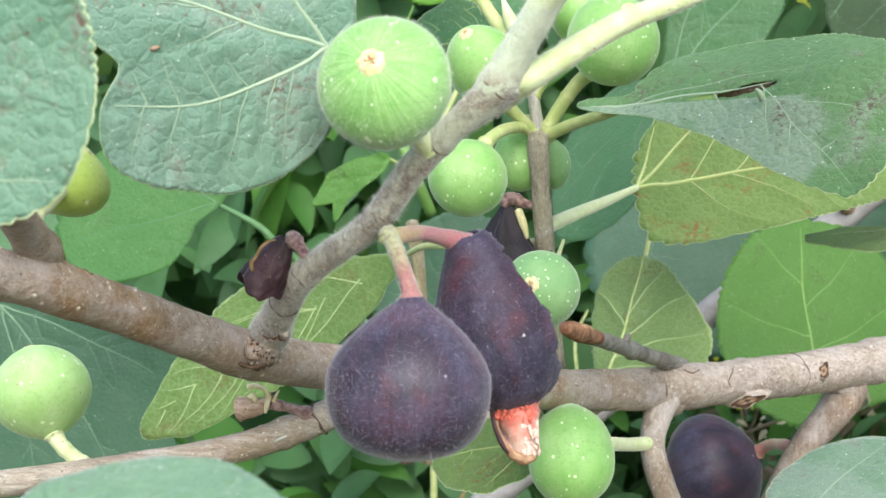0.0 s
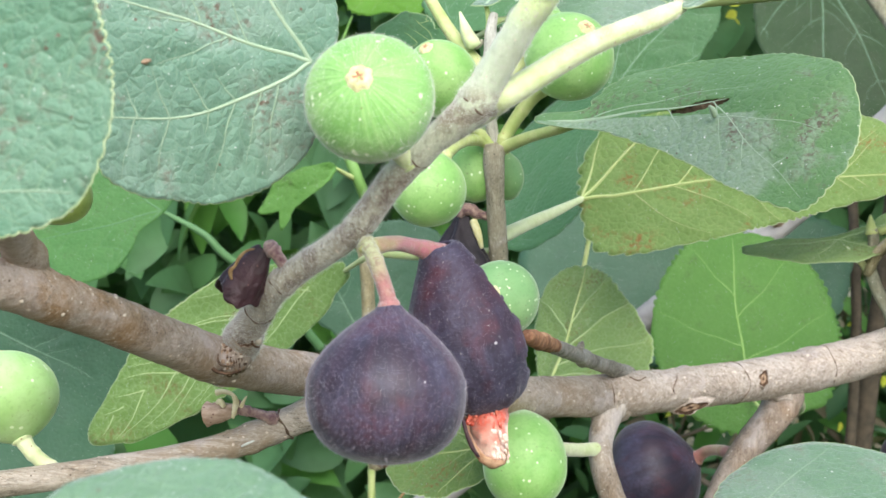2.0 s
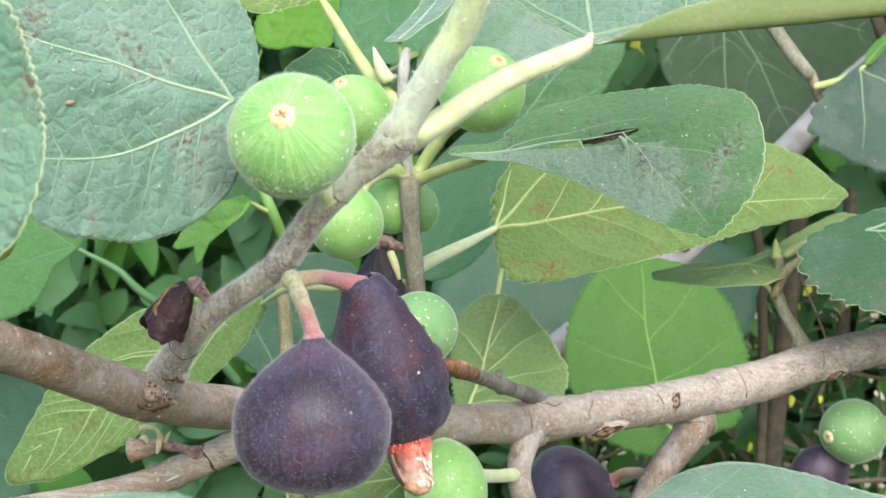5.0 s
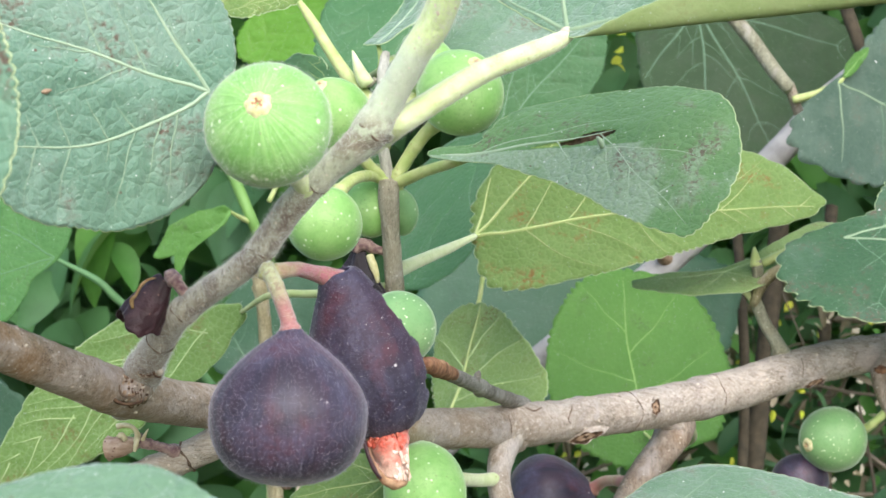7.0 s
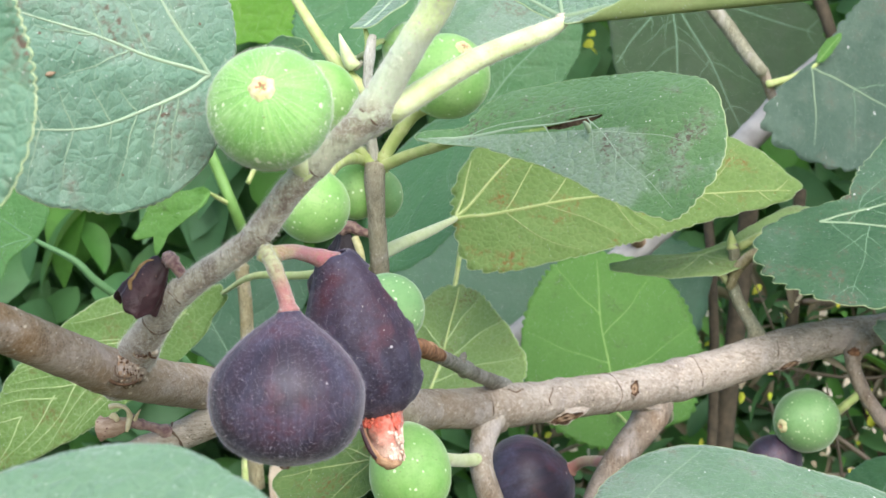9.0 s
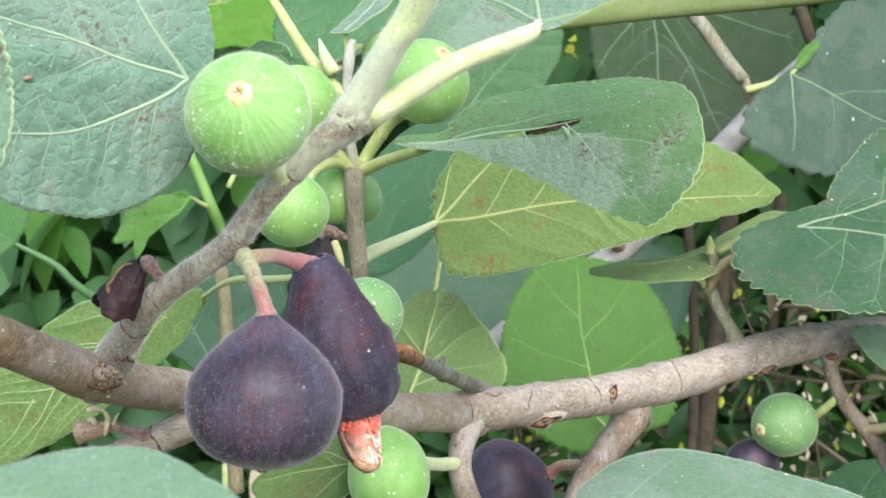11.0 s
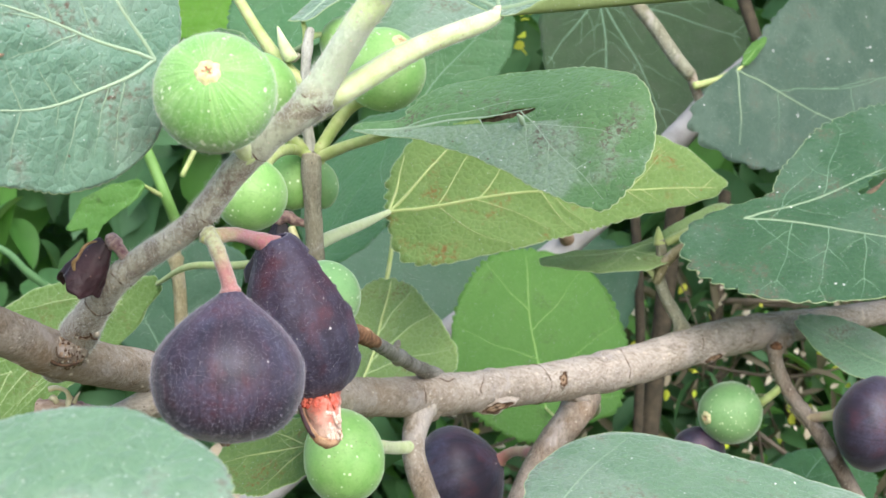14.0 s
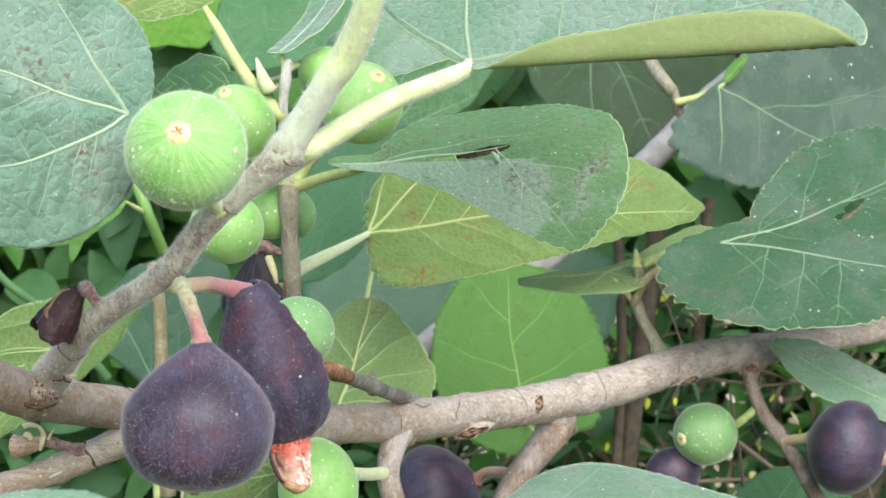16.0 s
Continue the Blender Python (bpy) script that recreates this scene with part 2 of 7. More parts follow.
def shoot_mat():
    """Young wood: brown at the foot, pale grey-green further up, darker round the joints."""
    k = Mat("young shoot", 0.65, 0.3)
    sep = k.t.nodes.new("ShaderNodeSeparateXYZ")
    k.put(sep.inputs[0], k.coord)
    n, z = k.noise(70, 5), sep.outputs[2]
    up = k.step(k.math("ADD", z, k.math("MULTIPLY", n, 0.02)), 1.214, 1.250)
    foot = k.mix(k.step(z, 1.150, 1.190), (0.31, 0.25, 0.18), (0.42, 0.41, 0.315))
    c = k.mix(up, foot, (0.56, 0.65, 0.47))
    c = k.mix(k.step(k.math("ADD", z, k.math("MULTIPLY", n, 0.006)), 1.262, 1.268), c, (0.64, 0.78, 0.38))
    worn = k.step(up, 0.0, 1.0, 1.0, 0.22)
    for at in (1.2105, 1.2350):  # scabby brown skin round two joints
        ring = k.step(k.math("ABSOLUTE", k.math("SUBTRACT", z, at)), 0.003, 0.0095, 1.0, 0.0)
        c = k.mix(k.math("MULTIPLY", k.math("MULTIPLY", ring, k.step(k.noise(230, 5, None, 0.65), 0.40, 0.54)), 0.7), c, (0.19, 0.125, 0.095))
    c = k.mix(k.math("MULTIPLY", k.math("MULTIPLY", k.step(n, 0.50, 0.62), 0.60), worn), c, (0.17, 0.12, 0.09))
    c = k.mix(k.math("MULTIPLY", k.math("MULTIPLY", k.step(k.noise(120, 5, None, 0.65), 0.54, 0.62), 0.62), worn), c, (0.12, 0.08, 0.065))
    c = k.mix(k.math("MULTIPLY", k.math("MULTIPLY", k.step(k.noise(640, 5, (1, 1, 0.5), 0.7), 0.53, 0.61), 0.60), worn), c, (0.11, 0.085, 0.055))
    c = k.mix(k.math("MULTIPLY", k.step(k.noise(760, 4, (1, 1, 0.5), 0.7), 0.46, 0.38), 0.45), c, (0.56, 0.57, 0.48))
    d = k.cells(210)
    c = k.mix(k.math("MULTIPLY", k.step(d, 0.09, 0.14, 1, 0), k.step(k.noise(150, 1), 0.52, 0.58)), c, (0.66, 0.62, 0.54))
    k.color(c)
    k.bump(k.noise(520, 6, (1, 1, 0.6), 0.7), 0.0012, 0.8)
    k.sheen(0.5)
    return k.m


SHOOT = shoot_mat()
PETIOLE = plain_mat("pale petiole", (0.50, 0.61, 0.26), (0.68, 0.75, 0.46), 130, 0.5, 0.0006, 0.35, 0.45, ((0.36, 0.30, 0.14), 300, 0.14, 0.6))
PETIOLE_GREEN = plain_mat("green petiole", (0.36, 0.47, 0.15), (0.52, 0.58, 0.26), 130, 0.5, 0.0005, 0.35, 0.25, ((0.36, 0.30, 0.14), 300, 0.14, 0.6))


def run_mat(name, axis, lo, hi, c_lo, c_hi):
    """A downy stalk that turns from one colour to another along an axis."""
    k = Mat(name, 0.55, 0.3)
    sep = k.t.nodes.new("ShaderNodeSeparateXYZ")
    k.put(sep.inputs[0], k.coord)
    n = k.noise(220, 5)
    x = k.math("ADD", sep.outputs[axis], k.math("MULTIPLY", k.math("SUBTRACT", n, 0.5), 1.6 * abs(hi - lo)))
    c = k.mix(k.step(x, lo, hi), c_lo, c_hi)
    c = k.mix(k.math("MULTIPLY", k.step(k.noise(700, 5, None, 0.7), 0.48, 0.64), 0.55), c, tuple(0.5 * v for v in c_lo))
    k.color(c)
    k.bump(k.noise(620, 6, None, 0.7), 0.0010, 0.8)
    k.sheen(0.5)
    return k.m


STALK_RUN = run_mat("green to pink fig stalk", 2, 1.1790, 1.1905, (0.43, 0.20, 0.19), (0.46, 0.49, 0.28))
STALK_TURN = run_mat("yellow-green to red fig stalk", 0, -0.0575, -0.046, (0.50, 0.52, 0.20), (0.44, 0.16, 0.18))
STALK_PINK = plain_mat("reddish fig stalk", (0.44, 0.15, 0.16), (0.50, 0.38, 0.22), 60, 0.55, 0.0003, 0.35, 0.4)
STALK_GREY = plain_mat("grey-green fig stalk", (0.44, 0.46, 0.24), (0.48, 0.27, 0.24), 60, 0.55, 0.0003, 0.35, 0.5, ((0.6, 0.55, 0.4), 320, 0.14, 0.7))


def streaks(k, around, along):
    """Noise drawn out from eye to stalk, on a fruit whose axis is its own z."""
    sep, com = k.t.nodes.new("ShaderNodeSeparateXYZ"), k.t.nodes.new("ShaderNodeCombineXYZ")
    k.put(sep.inputs[0], k.coord)
    turn = k.math("ARCTAN2", sep.outputs[1], sep.outputs[0])
    k.put(com.inputs[0], k.math("MULTIPLY", turn, around)), k.put(com.inputs[1], k.math("MULTIPLY", sep.outputs[2], along))
    n = k.t.nodes.new("ShaderNodeTexNoise")
    n.inputs["Scale"].default_value, n.inputs["Detail"].default_value = 1.0, 3.0
    k.put(n.inputs["Vector"], com.outputs[0])
    return n.outputs["Fac"], sep.outputs[2]


def green_mat(name, a, b, pale, sheen, rays=0.12, fleck=215):
    """Unripe fig skin: fine darker rays out of the eye, whitish flecks of uneven size, a few dark specks."""
    k = Mat(name, 0.52, 0.36)
    st, high = streaks(k, 8.0, 22.0)
    c = k.mix(k.step(k.noise(110, 4), 0.30, 0.70), a, b)
    c = k.mix(k.math("MULTIPLY", k.step(k.noise(50, 3), 0.45, 0.7), 0.45), c, pale)
    near = k.step(k.math("ADD", high, k.math("MULTIPLY", k.noise(90, 2), 0.008)), 0.001, 0.018, 0.0, 1.0)
    c = k.mix(k.math("MULTIPLY", k.math("MULTIPLY", k.step(st, 0.50, 0.36), near), 0.50 * rays), c, tuple(0.62 * x for x in a))
    c = k.mix(k.math("MULTIPLY", k.math("MULTIPLY", k.step(st, 0.52, 0.68), near), 0.50 * rays), c, (0.50, 0.71, 0.30))
    c = k.mix(k.math("MULTIPLY", k.step(k.noise(480, 5, None, 0.7), 0.50, 0.64), 0.30), c, tuple(0.66 * x for x in a))
    d = k.cells(fleck)
    wob = k.math("ADD", d, k.math("MULTIPLY", k.noise(520, 2), 0.16))
    lim = k.step(k.noise(150, 1), 0.30, 0.62, 0.09, 0.27)
    dots = k.step(k.math("SUBTRACT", wob, lim), -0.03, 0.03, 1, 0)
    c = k.mix(k.math("MULTIPLY", dots, 0.85), c, (0.74, 0.86, 0.58))
    c = k.mix(k.math("MULTIPLY", k.math("MULTIPLY", k.step(k.cells(380), 0.08, 0.13, 1, 0), k.step(k.noise(90, 1), 0.52, 0.57)), 0.75), c, (0.17, 0.14, 0.05))
    k.color(c)
    k.bump(k.math("ADD", k.math("MULTIPLY", k.math("MULTIPLY", k.step(st, 0.30, 0.70), near), rays), k.math("MULTIPLY", k.noise(650, 5), 0.5)), 0.0005, 0.7)
    k.sheen(sheen, 0.35, (0.9, 1.0, 0.85))
    return k.m


GREEN_SKIN = green_mat("green fig skin", (0.200, 0.455, 0.118), (0.268, 0.530, 0.168), (0.36, 0.60, 0.24), 0.5, 0.6)
GREEN_SKIN_BACK = green_mat("mottled green fig skin", (0.215, 0.465, 0.115), (0.30, 0.54, 0.17), (0.40, 0.61, 0.25), 0.6)
YELLOW_SKIN = green_mat("yellow-green fig skin", (0.38, 0.56, 0.10), (0.46, 0.63, 0.15), (0.52, 0.66, 0.22), 0.3)
PALE_SKIN = green_mat("pale yellow-green fig skin", (0.33, 0.57, 0.19), (0.40, 0.63, 0.25), (0.48, 0.67, 0.33), 0.3)
# Darker, greyer copy of the green skin; the shade is in its colour.
GREEN_SKIN_FAR = green_mat("green fig skin darkened for shade", (0.175, 0.36, 0.135), (0.21, 0.40, 0.16), (0.28, 0.45, 0.215), 0.7, 0.05, 330)
EYE_SKIN = plain_mat("tan fig eye", (0.56, 0.54, 0.24), (0.70, 0.68, 0.42), 420, 0.7, 0.0003)
EYE_RED = plain_mat("reddish eye scales", (0.34, 0.15, 0.08), (0.62, 0.42, 0.24), 700, 0.7, 0.0003)


def purple_mat(name, sheen, crust=0.0, rough=0.46, spec=0.42, deep=0.0005):
    """Ripe fig skin: blue-black with plum patches, a dusty bloom, fine streaks down the fruit and stray white dust."""
    k = Mat(name, rough, spec)
    st, high = streaks(k, 4.0, 18.0)
    thin, _ = streaks(k, 15.0, 9.0)
    c = k.mix(k.step(st, 0.36, 0.66), (0.023, 0.021, 0.038), (0.045, 0.026, 0.043))
    c = k.mix(k.math("MULTIPLY", k.step(k.noise(58, 4), 0.50, 0.66), 0.75), c, (0.095, 0.030, 0.042))
    bloom = k.math("MULTIPLY", k.step(k.noise(40, 6, None, 0.62), 0.44, 0.60), k.step(k.noise(520, 4), 0.32, 0.60, 0.35, 1.0))
    c = k.mix(k.math("MULTIPLY", bloom, 0.68), c, (0.090, 0.088, 0.140))
    c = k.mix(k.math("MULTIPLY", k.step(thin, 0.52, 0.66), 0.30), c, (0.012, 0.009, 0.015))
    c = k.mix(k.math("MULTIPLY", k.step(k.noise(900, 4, None, 0.7), 0.54, 0.64), 0.40), c, (0.010, 0.008, 0.013))
    wob = k.math("ADD", k.cells(190), k.math("MULTIPLY", k.noise(700, 2), 0.14))
    dots = k.step(k.math("SUBTRACT", wob, k.step(k.noise(240, 1), 0.45, 0.72, 0.04, 0.18)), -0.02, 0.02, 1, 0)
    c = k.mix(k.math("MULTIPLY", dots, 0.75), c, (0.62, 0.60, 0.60))
    if crust:
        scuff = k.math("MULTIPLY", k.step(high, crust, crust + 0.004), k.step(k.noise(330, 5, None, 0.7), 0.44, 0.56))
        c = k.mix(k.math("MULTIPLY", scuff, 0.8), c, (0.30, 0.25, 0.21))
    k.color(c)
    k.bump(k.math("ADD", k.math("MULTIPLY", k.noise(820, 5), 0.6), k.math("MULTIPLY", st, 1.5)), deep, 0.6)
    k.sheen(sheen, 0.35, (0.88, 0.88, 1.0))
    return k.m


PURPLE = purple_mat("ripe purple fig skin", 0.28, 0.0205)
PURPLE_OLD = purple_mat("wrinkled black-purple fig skin", 0.12, 0.0, 0.58, 0.3, 0.0014)
PURPLE_FAR = purple_mat("dark purple fig skin", 0.3)
FLESH_RUN = run_mat("red to pale pink fig flesh", 2, 1.1225, 1.1345, (0.80, 0.57, 0.46), (0.62, 0.09, 0.05))
FLESH_PALE = plain_mat("pale flesh fibre", (0.78, 0.50, 0.40), (0.84, 0.70, 0.60), 300, 0.35, 0.0005, 0.5)
HUSK_PALE = plain_mat("pale papery husk", (0.30, 0.19, 0.13), (0.58, 0.46, 0.35), 420, 0.8, 0.0012, 0.3, 0.0, ((0.20, 0.11, 0.09), 420, 0.2, 0.6), (0.35, 1, 1))
CURL = plain_mat("cream curled scale", (0.60, 0.54, 0.30), (0.74, 0.69, 0.46), 300, 0.7, 0.0004)
PULP = plain_mat("white fig pulp", (0.78, 0.52, 0.41), (0.85, 0.76, 0.67), 500, 0.35, 0.0005, 0.5)
FLESH_WET = plain_mat("wet red fig pulp", (0.55, 0.07, 0.045), (0.74, 0.24, 0.16), 400, 0.22, 0.0005, 0.6)
FLESH_RIM = plain_mat("tan torn rind", (0.24, 0.12, 0.06), (0.50, 0.33, 0.20), 300, 0.6, 0.0006)
DRY = plain_mat("dry dark petal", (0.018, 0.007, 0.010), (0.058, 0.024, 0.030), 110, 0.5, 0.0006, 0.4, 0.25, ((0.20, 0.11, 0.09), 500, 0.16, 0.2))
DRY_BLACK = plain_mat("black dried skin", (0.008, 0.006, 0.009), (0.022, 0.017, 0.022), 120, 0.55, 0.0006, 0.35, 0.25)
STALK_DUSK = plain_mat("dusky red stub", (0.13, 0.06, 0.075), (0.46, 0.34, 0.28), 420, 0.7, 0.0008, 0.3, 0.3)
DRY_BROWN = plain_mat("brown dried leaf tissue", (0.06, 0.042, 0.03), (0.21, 0.155, 0.10), 300, 0.85, 0.0008)
DRY_TAN = plain_mat("dry tan husk", (0.22, 0.13, 0.05), (0.42, 0.29, 0.14), 300, 0.75, 0.0004)
JOINT = plain_mat("pale pinkish joint", (0.52, 0.42, 0.33), (0.64, 0.58, 0.46), 400, 0.7, 0.0004)
TORN_WOOD = plain_mat("orange-brown torn wood", (0.13, 0.055, 0.03), (0.44, 0.24, 0.13), 260, 0.8, 0.0009)
SCAR_DARK = plain_mat("dark scar hollow", (0.05, 0.028, 0.017), (0.14, 0.085, 0.05), 300, 0.9, 0.0008)
SCAR = plain_mat("leaf scar wood", (0.22, 0.135, 0.075), (0.40, 0.30, 0.21), 320, 0.85, 0.0006)
CORK = plain_mat("pale cork", (0.52, 0.44, 0.33), (0.74, 0.68, 0.57), 500, 0.85, 0.0003)
HAIR = plain_mat("pale fuzz", (0.62, 0.66, 0.58), (0.72, 0.74, 0.68), 50, 0.8, 0)
HAIR_DARK = plain_mat("grey fig fuzz", (0.34, 0.33, 0.38), (0.48, 0.46, 0.51), 50, 0.8, 0)
VEIN = plain_mat("pale vein", (0.30, 0.42, 0.275), (0.365, 0.475, 0.335), 90, 0.55, 0)
VEIN_SOFT = plain_mat("soft vein", (0.23, 0.34, 0.225), (0.28, 0.39, 0.27), 90, 0.55, 0)
VEIN_LEAF = plain_mat("pale green vein", (0.37, 0.51, 0.21), (0.44, 0.57, 0.27), 90, 0.55, 0)
VEIN_GREY = plain_mat("greyish vein", (0.21, 0.31, 0.19), (0.27, 0.37, 0.23), 90, 0.55, 0)
VEIN_YELLOW = plain_mat("yellow-green vein", (0.35, 0.44, 0.155), (0.42, 0.50, 0.21), 90, 0.55, 0)
VEIN_OLIVE = plain_mat("olive vein", (0.32, 0.43, 0.16), (0.38, 0.48, 0.20), 90, 0.55, 0)
STEM_GREEN = plain_mat("green stem", (0.14, 0.30, 0.07), (0.19, 0.36, 0.10), 60, 0.5, 0.0002)
VEIN_DULL = plain_mat("faint vein", (0.16, 0.28, 0.17), (0.20, 0.33, 0.20), 90, 0.55, 0)
CRACK = plain_mat("dark bark ring", (0.07, 0.045, 0.028), (0.22, 0.16, 0.11), 300, 0.9, 0.0004)
VEIN_DIM = plain_mat("dim green vein", (0.075, 0.185, 0.07), (0.10, 0.22, 0.09), 90, 0.55, 0)
VEIN_FAINT = plain_mat("faint green vein", (0.12, 0.30, 0.06), (0.15, 0.34, 0.08), 90, 0.55, 0)
VEIN_GREEN = plain_mat("green vein", (0.24, 0.44, 0.10), (0.30, 0.50, 0.14), 90, 0.55, 0)
RIM = plain_mat("leaf rim", (0.36, 0.48, 0.24), (0.46, 0.56, 0.32), 90, 0.6, 0)
SPOT = (0.13, 0.065, 0.05)
UP = leaf_mat("grey-green leaf top", (0.115, 0.23, 0.13), (0.155, 0.28, 0.17), SPOT, (0.26, 0.40, 0.28), 0.12, 0.45, 0.5, 0.55, 0.75, 0.55)
UP_QUILT = leaf_mat("quilted leaf top", (0.118, 0.248, 0.165), (0.170, 0.312, 0.222), SPOT, (0.33, 0.46, 0.35), 0.12, 0.55, 0.5, 0.5, 0.9, 0.40, 0.3, 0.0010, (0.265, 0.37, 0.305), None, 0.22)
UP_NEAR = leaf_mat("grey-green near leaf top", (0.095, 0.232, 0.14), (0.13, 0.278, 0.175), SPOT, (0.27, 0.39, 0.28), 0.12, 0.4, 0.5, 0.5, 0.85, 0.5, 0.3, 0.0009, (0.165, 0.295, 0.205))
UP_TORN = leaf_mat("weathered leaf top", (0.108, 0.238, 0.085), (0.142, 0.288, 0.11), (0.12, 0.085, 0.07), (0.24, 0.38, 0.24), 0.15, 0.2, 0.5, 0.85, 0.95, 0.45, 0.3, 0.0008, (0.30, 0.395, 0.295), TORN_Y)
# UP_DARK, UP_DEEP: leaf tone, with the shade at the right darkened into it.
UP_DARK = leaf_mat("dull blue-green leaf top", (0.052, 0.10, 0.073), (0.068, 0.12, 0.088), SPOT, (0.16, 0.24, 0.17), 0.10, 0.12, 0.5, 0.15, 0.4, 0.35, 0.2)
UP_DEEP = leaf_mat("deep green leaf top", (0.034, 0.098, 0.045), (0.048, 0.122, 0.058), SPOT, (0.13, 0.22, 0.13), 0.10, 0.10, 0.5, 0.45, 0.8, 0.5, 0.2, 0.0008, (0.10, 0.165, 0.122))
UP_FRESH = leaf_mat("fresh green leaf top", (0.082, 0.242, 0.037), (0.110, 0.284, 0.052), (0.05, 0.07, 0.03), (0.24, 0.46, 0.14), 0.3, 0.1, 0.5, 0, 0.6, 0.4)
UP_BRIGHT = leaf_mat("bright young leaf", (0.17, 0.46, 0.05), (0.22, 0.52, 0.08), (0.09, 0.15, 0.04), (0.25, 0.48, 0.12), 0.5, 0.05, 0.5, 0, 0.3, 0.3)
UNDER = leaf_mat("yellowish leaf underside", (0.170, 0.305, 0.078), (0.228, 0.375, 0.114), (0.30, 0.11, 0.04), (0.50, 0.58, 0.25), 0.42, 0.15, 0.6, 0, 0.85, 0.6, 0.3, 0.0008, (0, 0, 0), None, 0.26)
UNDER_SMOOTH = leaf_mat("smooth yellowish leaf underside", (0.33, 0.44, 0.16), (0.41, 0.51, 0.22), (0.30, 0.2, 0.08), (0.5, 0.56, 0.26), 0.4, 0.15, 0.6, 0, 0.3, 0.15)
UNDER_PALE = leaf_mat("pale green leaf underside", (0.140, 0.290, 0.066), (0.195, 0.350, 0.098), (0.2, 0.12, 0.05), (0.46, 0.60, 0.30), 0.42, 0.2, 0.6, 0, 0.7, 0.35, 0.3, 0.0008, (0, 0, 0), None, 0.42)
UNDER_LIGHT = leaf_mat("light green leaf underside", (0.24, 0.395, 0.12), (0.31, 0.465, 0.165), (0.2, 0.12, 0.05), (0.50, 0.63, 0.33), 0.45, 0.2, 0.6, 0, 0.7, 0.4, 0.3, 0.0008, (0, 0, 0), None, 0.42)
# UP_SHADE, UP_BACK, UP_LUSH, UP_TEAL: background shade put into the base colour.
UP_SHADE = leaf_mat("leaf darkened for deep shade", (0.055, 0.098, 0.05), (0.07, 0.125, 0.062), (0.05, 0.045, 0.03), (0.13, 0.17, 0.11), 0.12, 0.05, 0.6, 0.4, 0.3, 0.25, 0.12, 0.0008, (0.085, 0.115, 0.078))
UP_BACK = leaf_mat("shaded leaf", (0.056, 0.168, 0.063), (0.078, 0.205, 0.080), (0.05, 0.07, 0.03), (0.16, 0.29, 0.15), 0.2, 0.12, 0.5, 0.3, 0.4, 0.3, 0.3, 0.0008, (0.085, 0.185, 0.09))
UP_LUSH = leaf_mat("lush green leaf darkened for half shade", (0.046, 0.168, 0.036), (0.064, 0.205, 0.048), (0.05, 0.07, 0.03), (0.14, 0.30, 0.10), 0.2, 0.10, 0.5, 0, 0.5, 0.35)
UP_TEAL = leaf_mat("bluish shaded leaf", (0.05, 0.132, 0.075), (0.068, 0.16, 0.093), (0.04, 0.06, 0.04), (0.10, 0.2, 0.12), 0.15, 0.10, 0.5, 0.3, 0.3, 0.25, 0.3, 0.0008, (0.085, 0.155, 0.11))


# ------------------------------------------------------------------ builders
def thing(name, at, label, category, group=""):
    ob = new(name)
    ob.empty_display_size = 0.01
    ob.location = at
    return tagged(ob, label, category, group)


def link_mesh(name, verts, faces, mats, parent=None, label="", matrix=None, slots=None, smooth=True):
    me = bpy.data.meshes.new(name)
    me.from_pydata([tuple(map(float, v)) for v in verts], [], [tuple(map(int, f)) for f in faces])
    for m in mats if isinstance(mats, (tuple, list)) else [mats]:
        me.materials.append(m)
    if slots is not None:
        me.polygons.foreach_set("material_index", np.asarray(slots, dtype=np.int32))
    me.polygons.foreach_set("use_smooth", np.full(len(me.polygons), smooth))
    me.update()
    ob = new(name, me)
    ob.matrix_world = matrix or Matrix()
    if parent is not None:
        ob.parent = parent
        ob.matrix_parent_inverse = world_of(parent).inverted()
    if label:
        ob["label"] = label
    return ob


def world_of(ob):
    m = ob.matrix_basis
    return world_of(ob.parent) @ ob.matrix_parent_inverse @ m if ob.parent else m


def spline(points, n):
    """Catmull-Rom through the points; rows may carry a radius."""
    p = np.asarray(points, float)
    if len(p) == 2:
        return p[0] + (p[1] - p[0]) * np.linspace(0, 1, n)[:, None]
    q = np.vstack([2 * p[0] - p[1], p, 2 * p[-1] - p[-2]])
    s = np.linspace(0, len(p) - 1 - 1e-9, n)
    i, u = s.astype(int), (s % 1)[:, None]
    a, b, c, d = q[i], q[i + 1], q[i + 2], q[i + 3]
    return 0.5 * (2 * b + (c - a) * u + (2 * a - 5 * b + 4 * c - d) * u**2 + (3 * b - a - 3 * c + d) * u**3)


def frames(c):
    t = np.gradient(c, axis=0)
    t /= np.linalg.norm(t, axis=1, keepdims=True) + 1e-12
    ref = np.array([0.0, 0.0, 1.0]) if abs(t[0][2]) < 0.85 else np.array([1.0, 0.0, 0.0])
    u = np.zeros_like(c)
    for i in range(len(c)):
        r = ref - t[i] * (ref @ t[i])
        u[i] = ref = r / np.linalg.norm(r)
    return t, u, np.cross(t, u)


def ripple(p, scale):
    return np.array([noise.noise(Vector(q) * scale) for q in p])


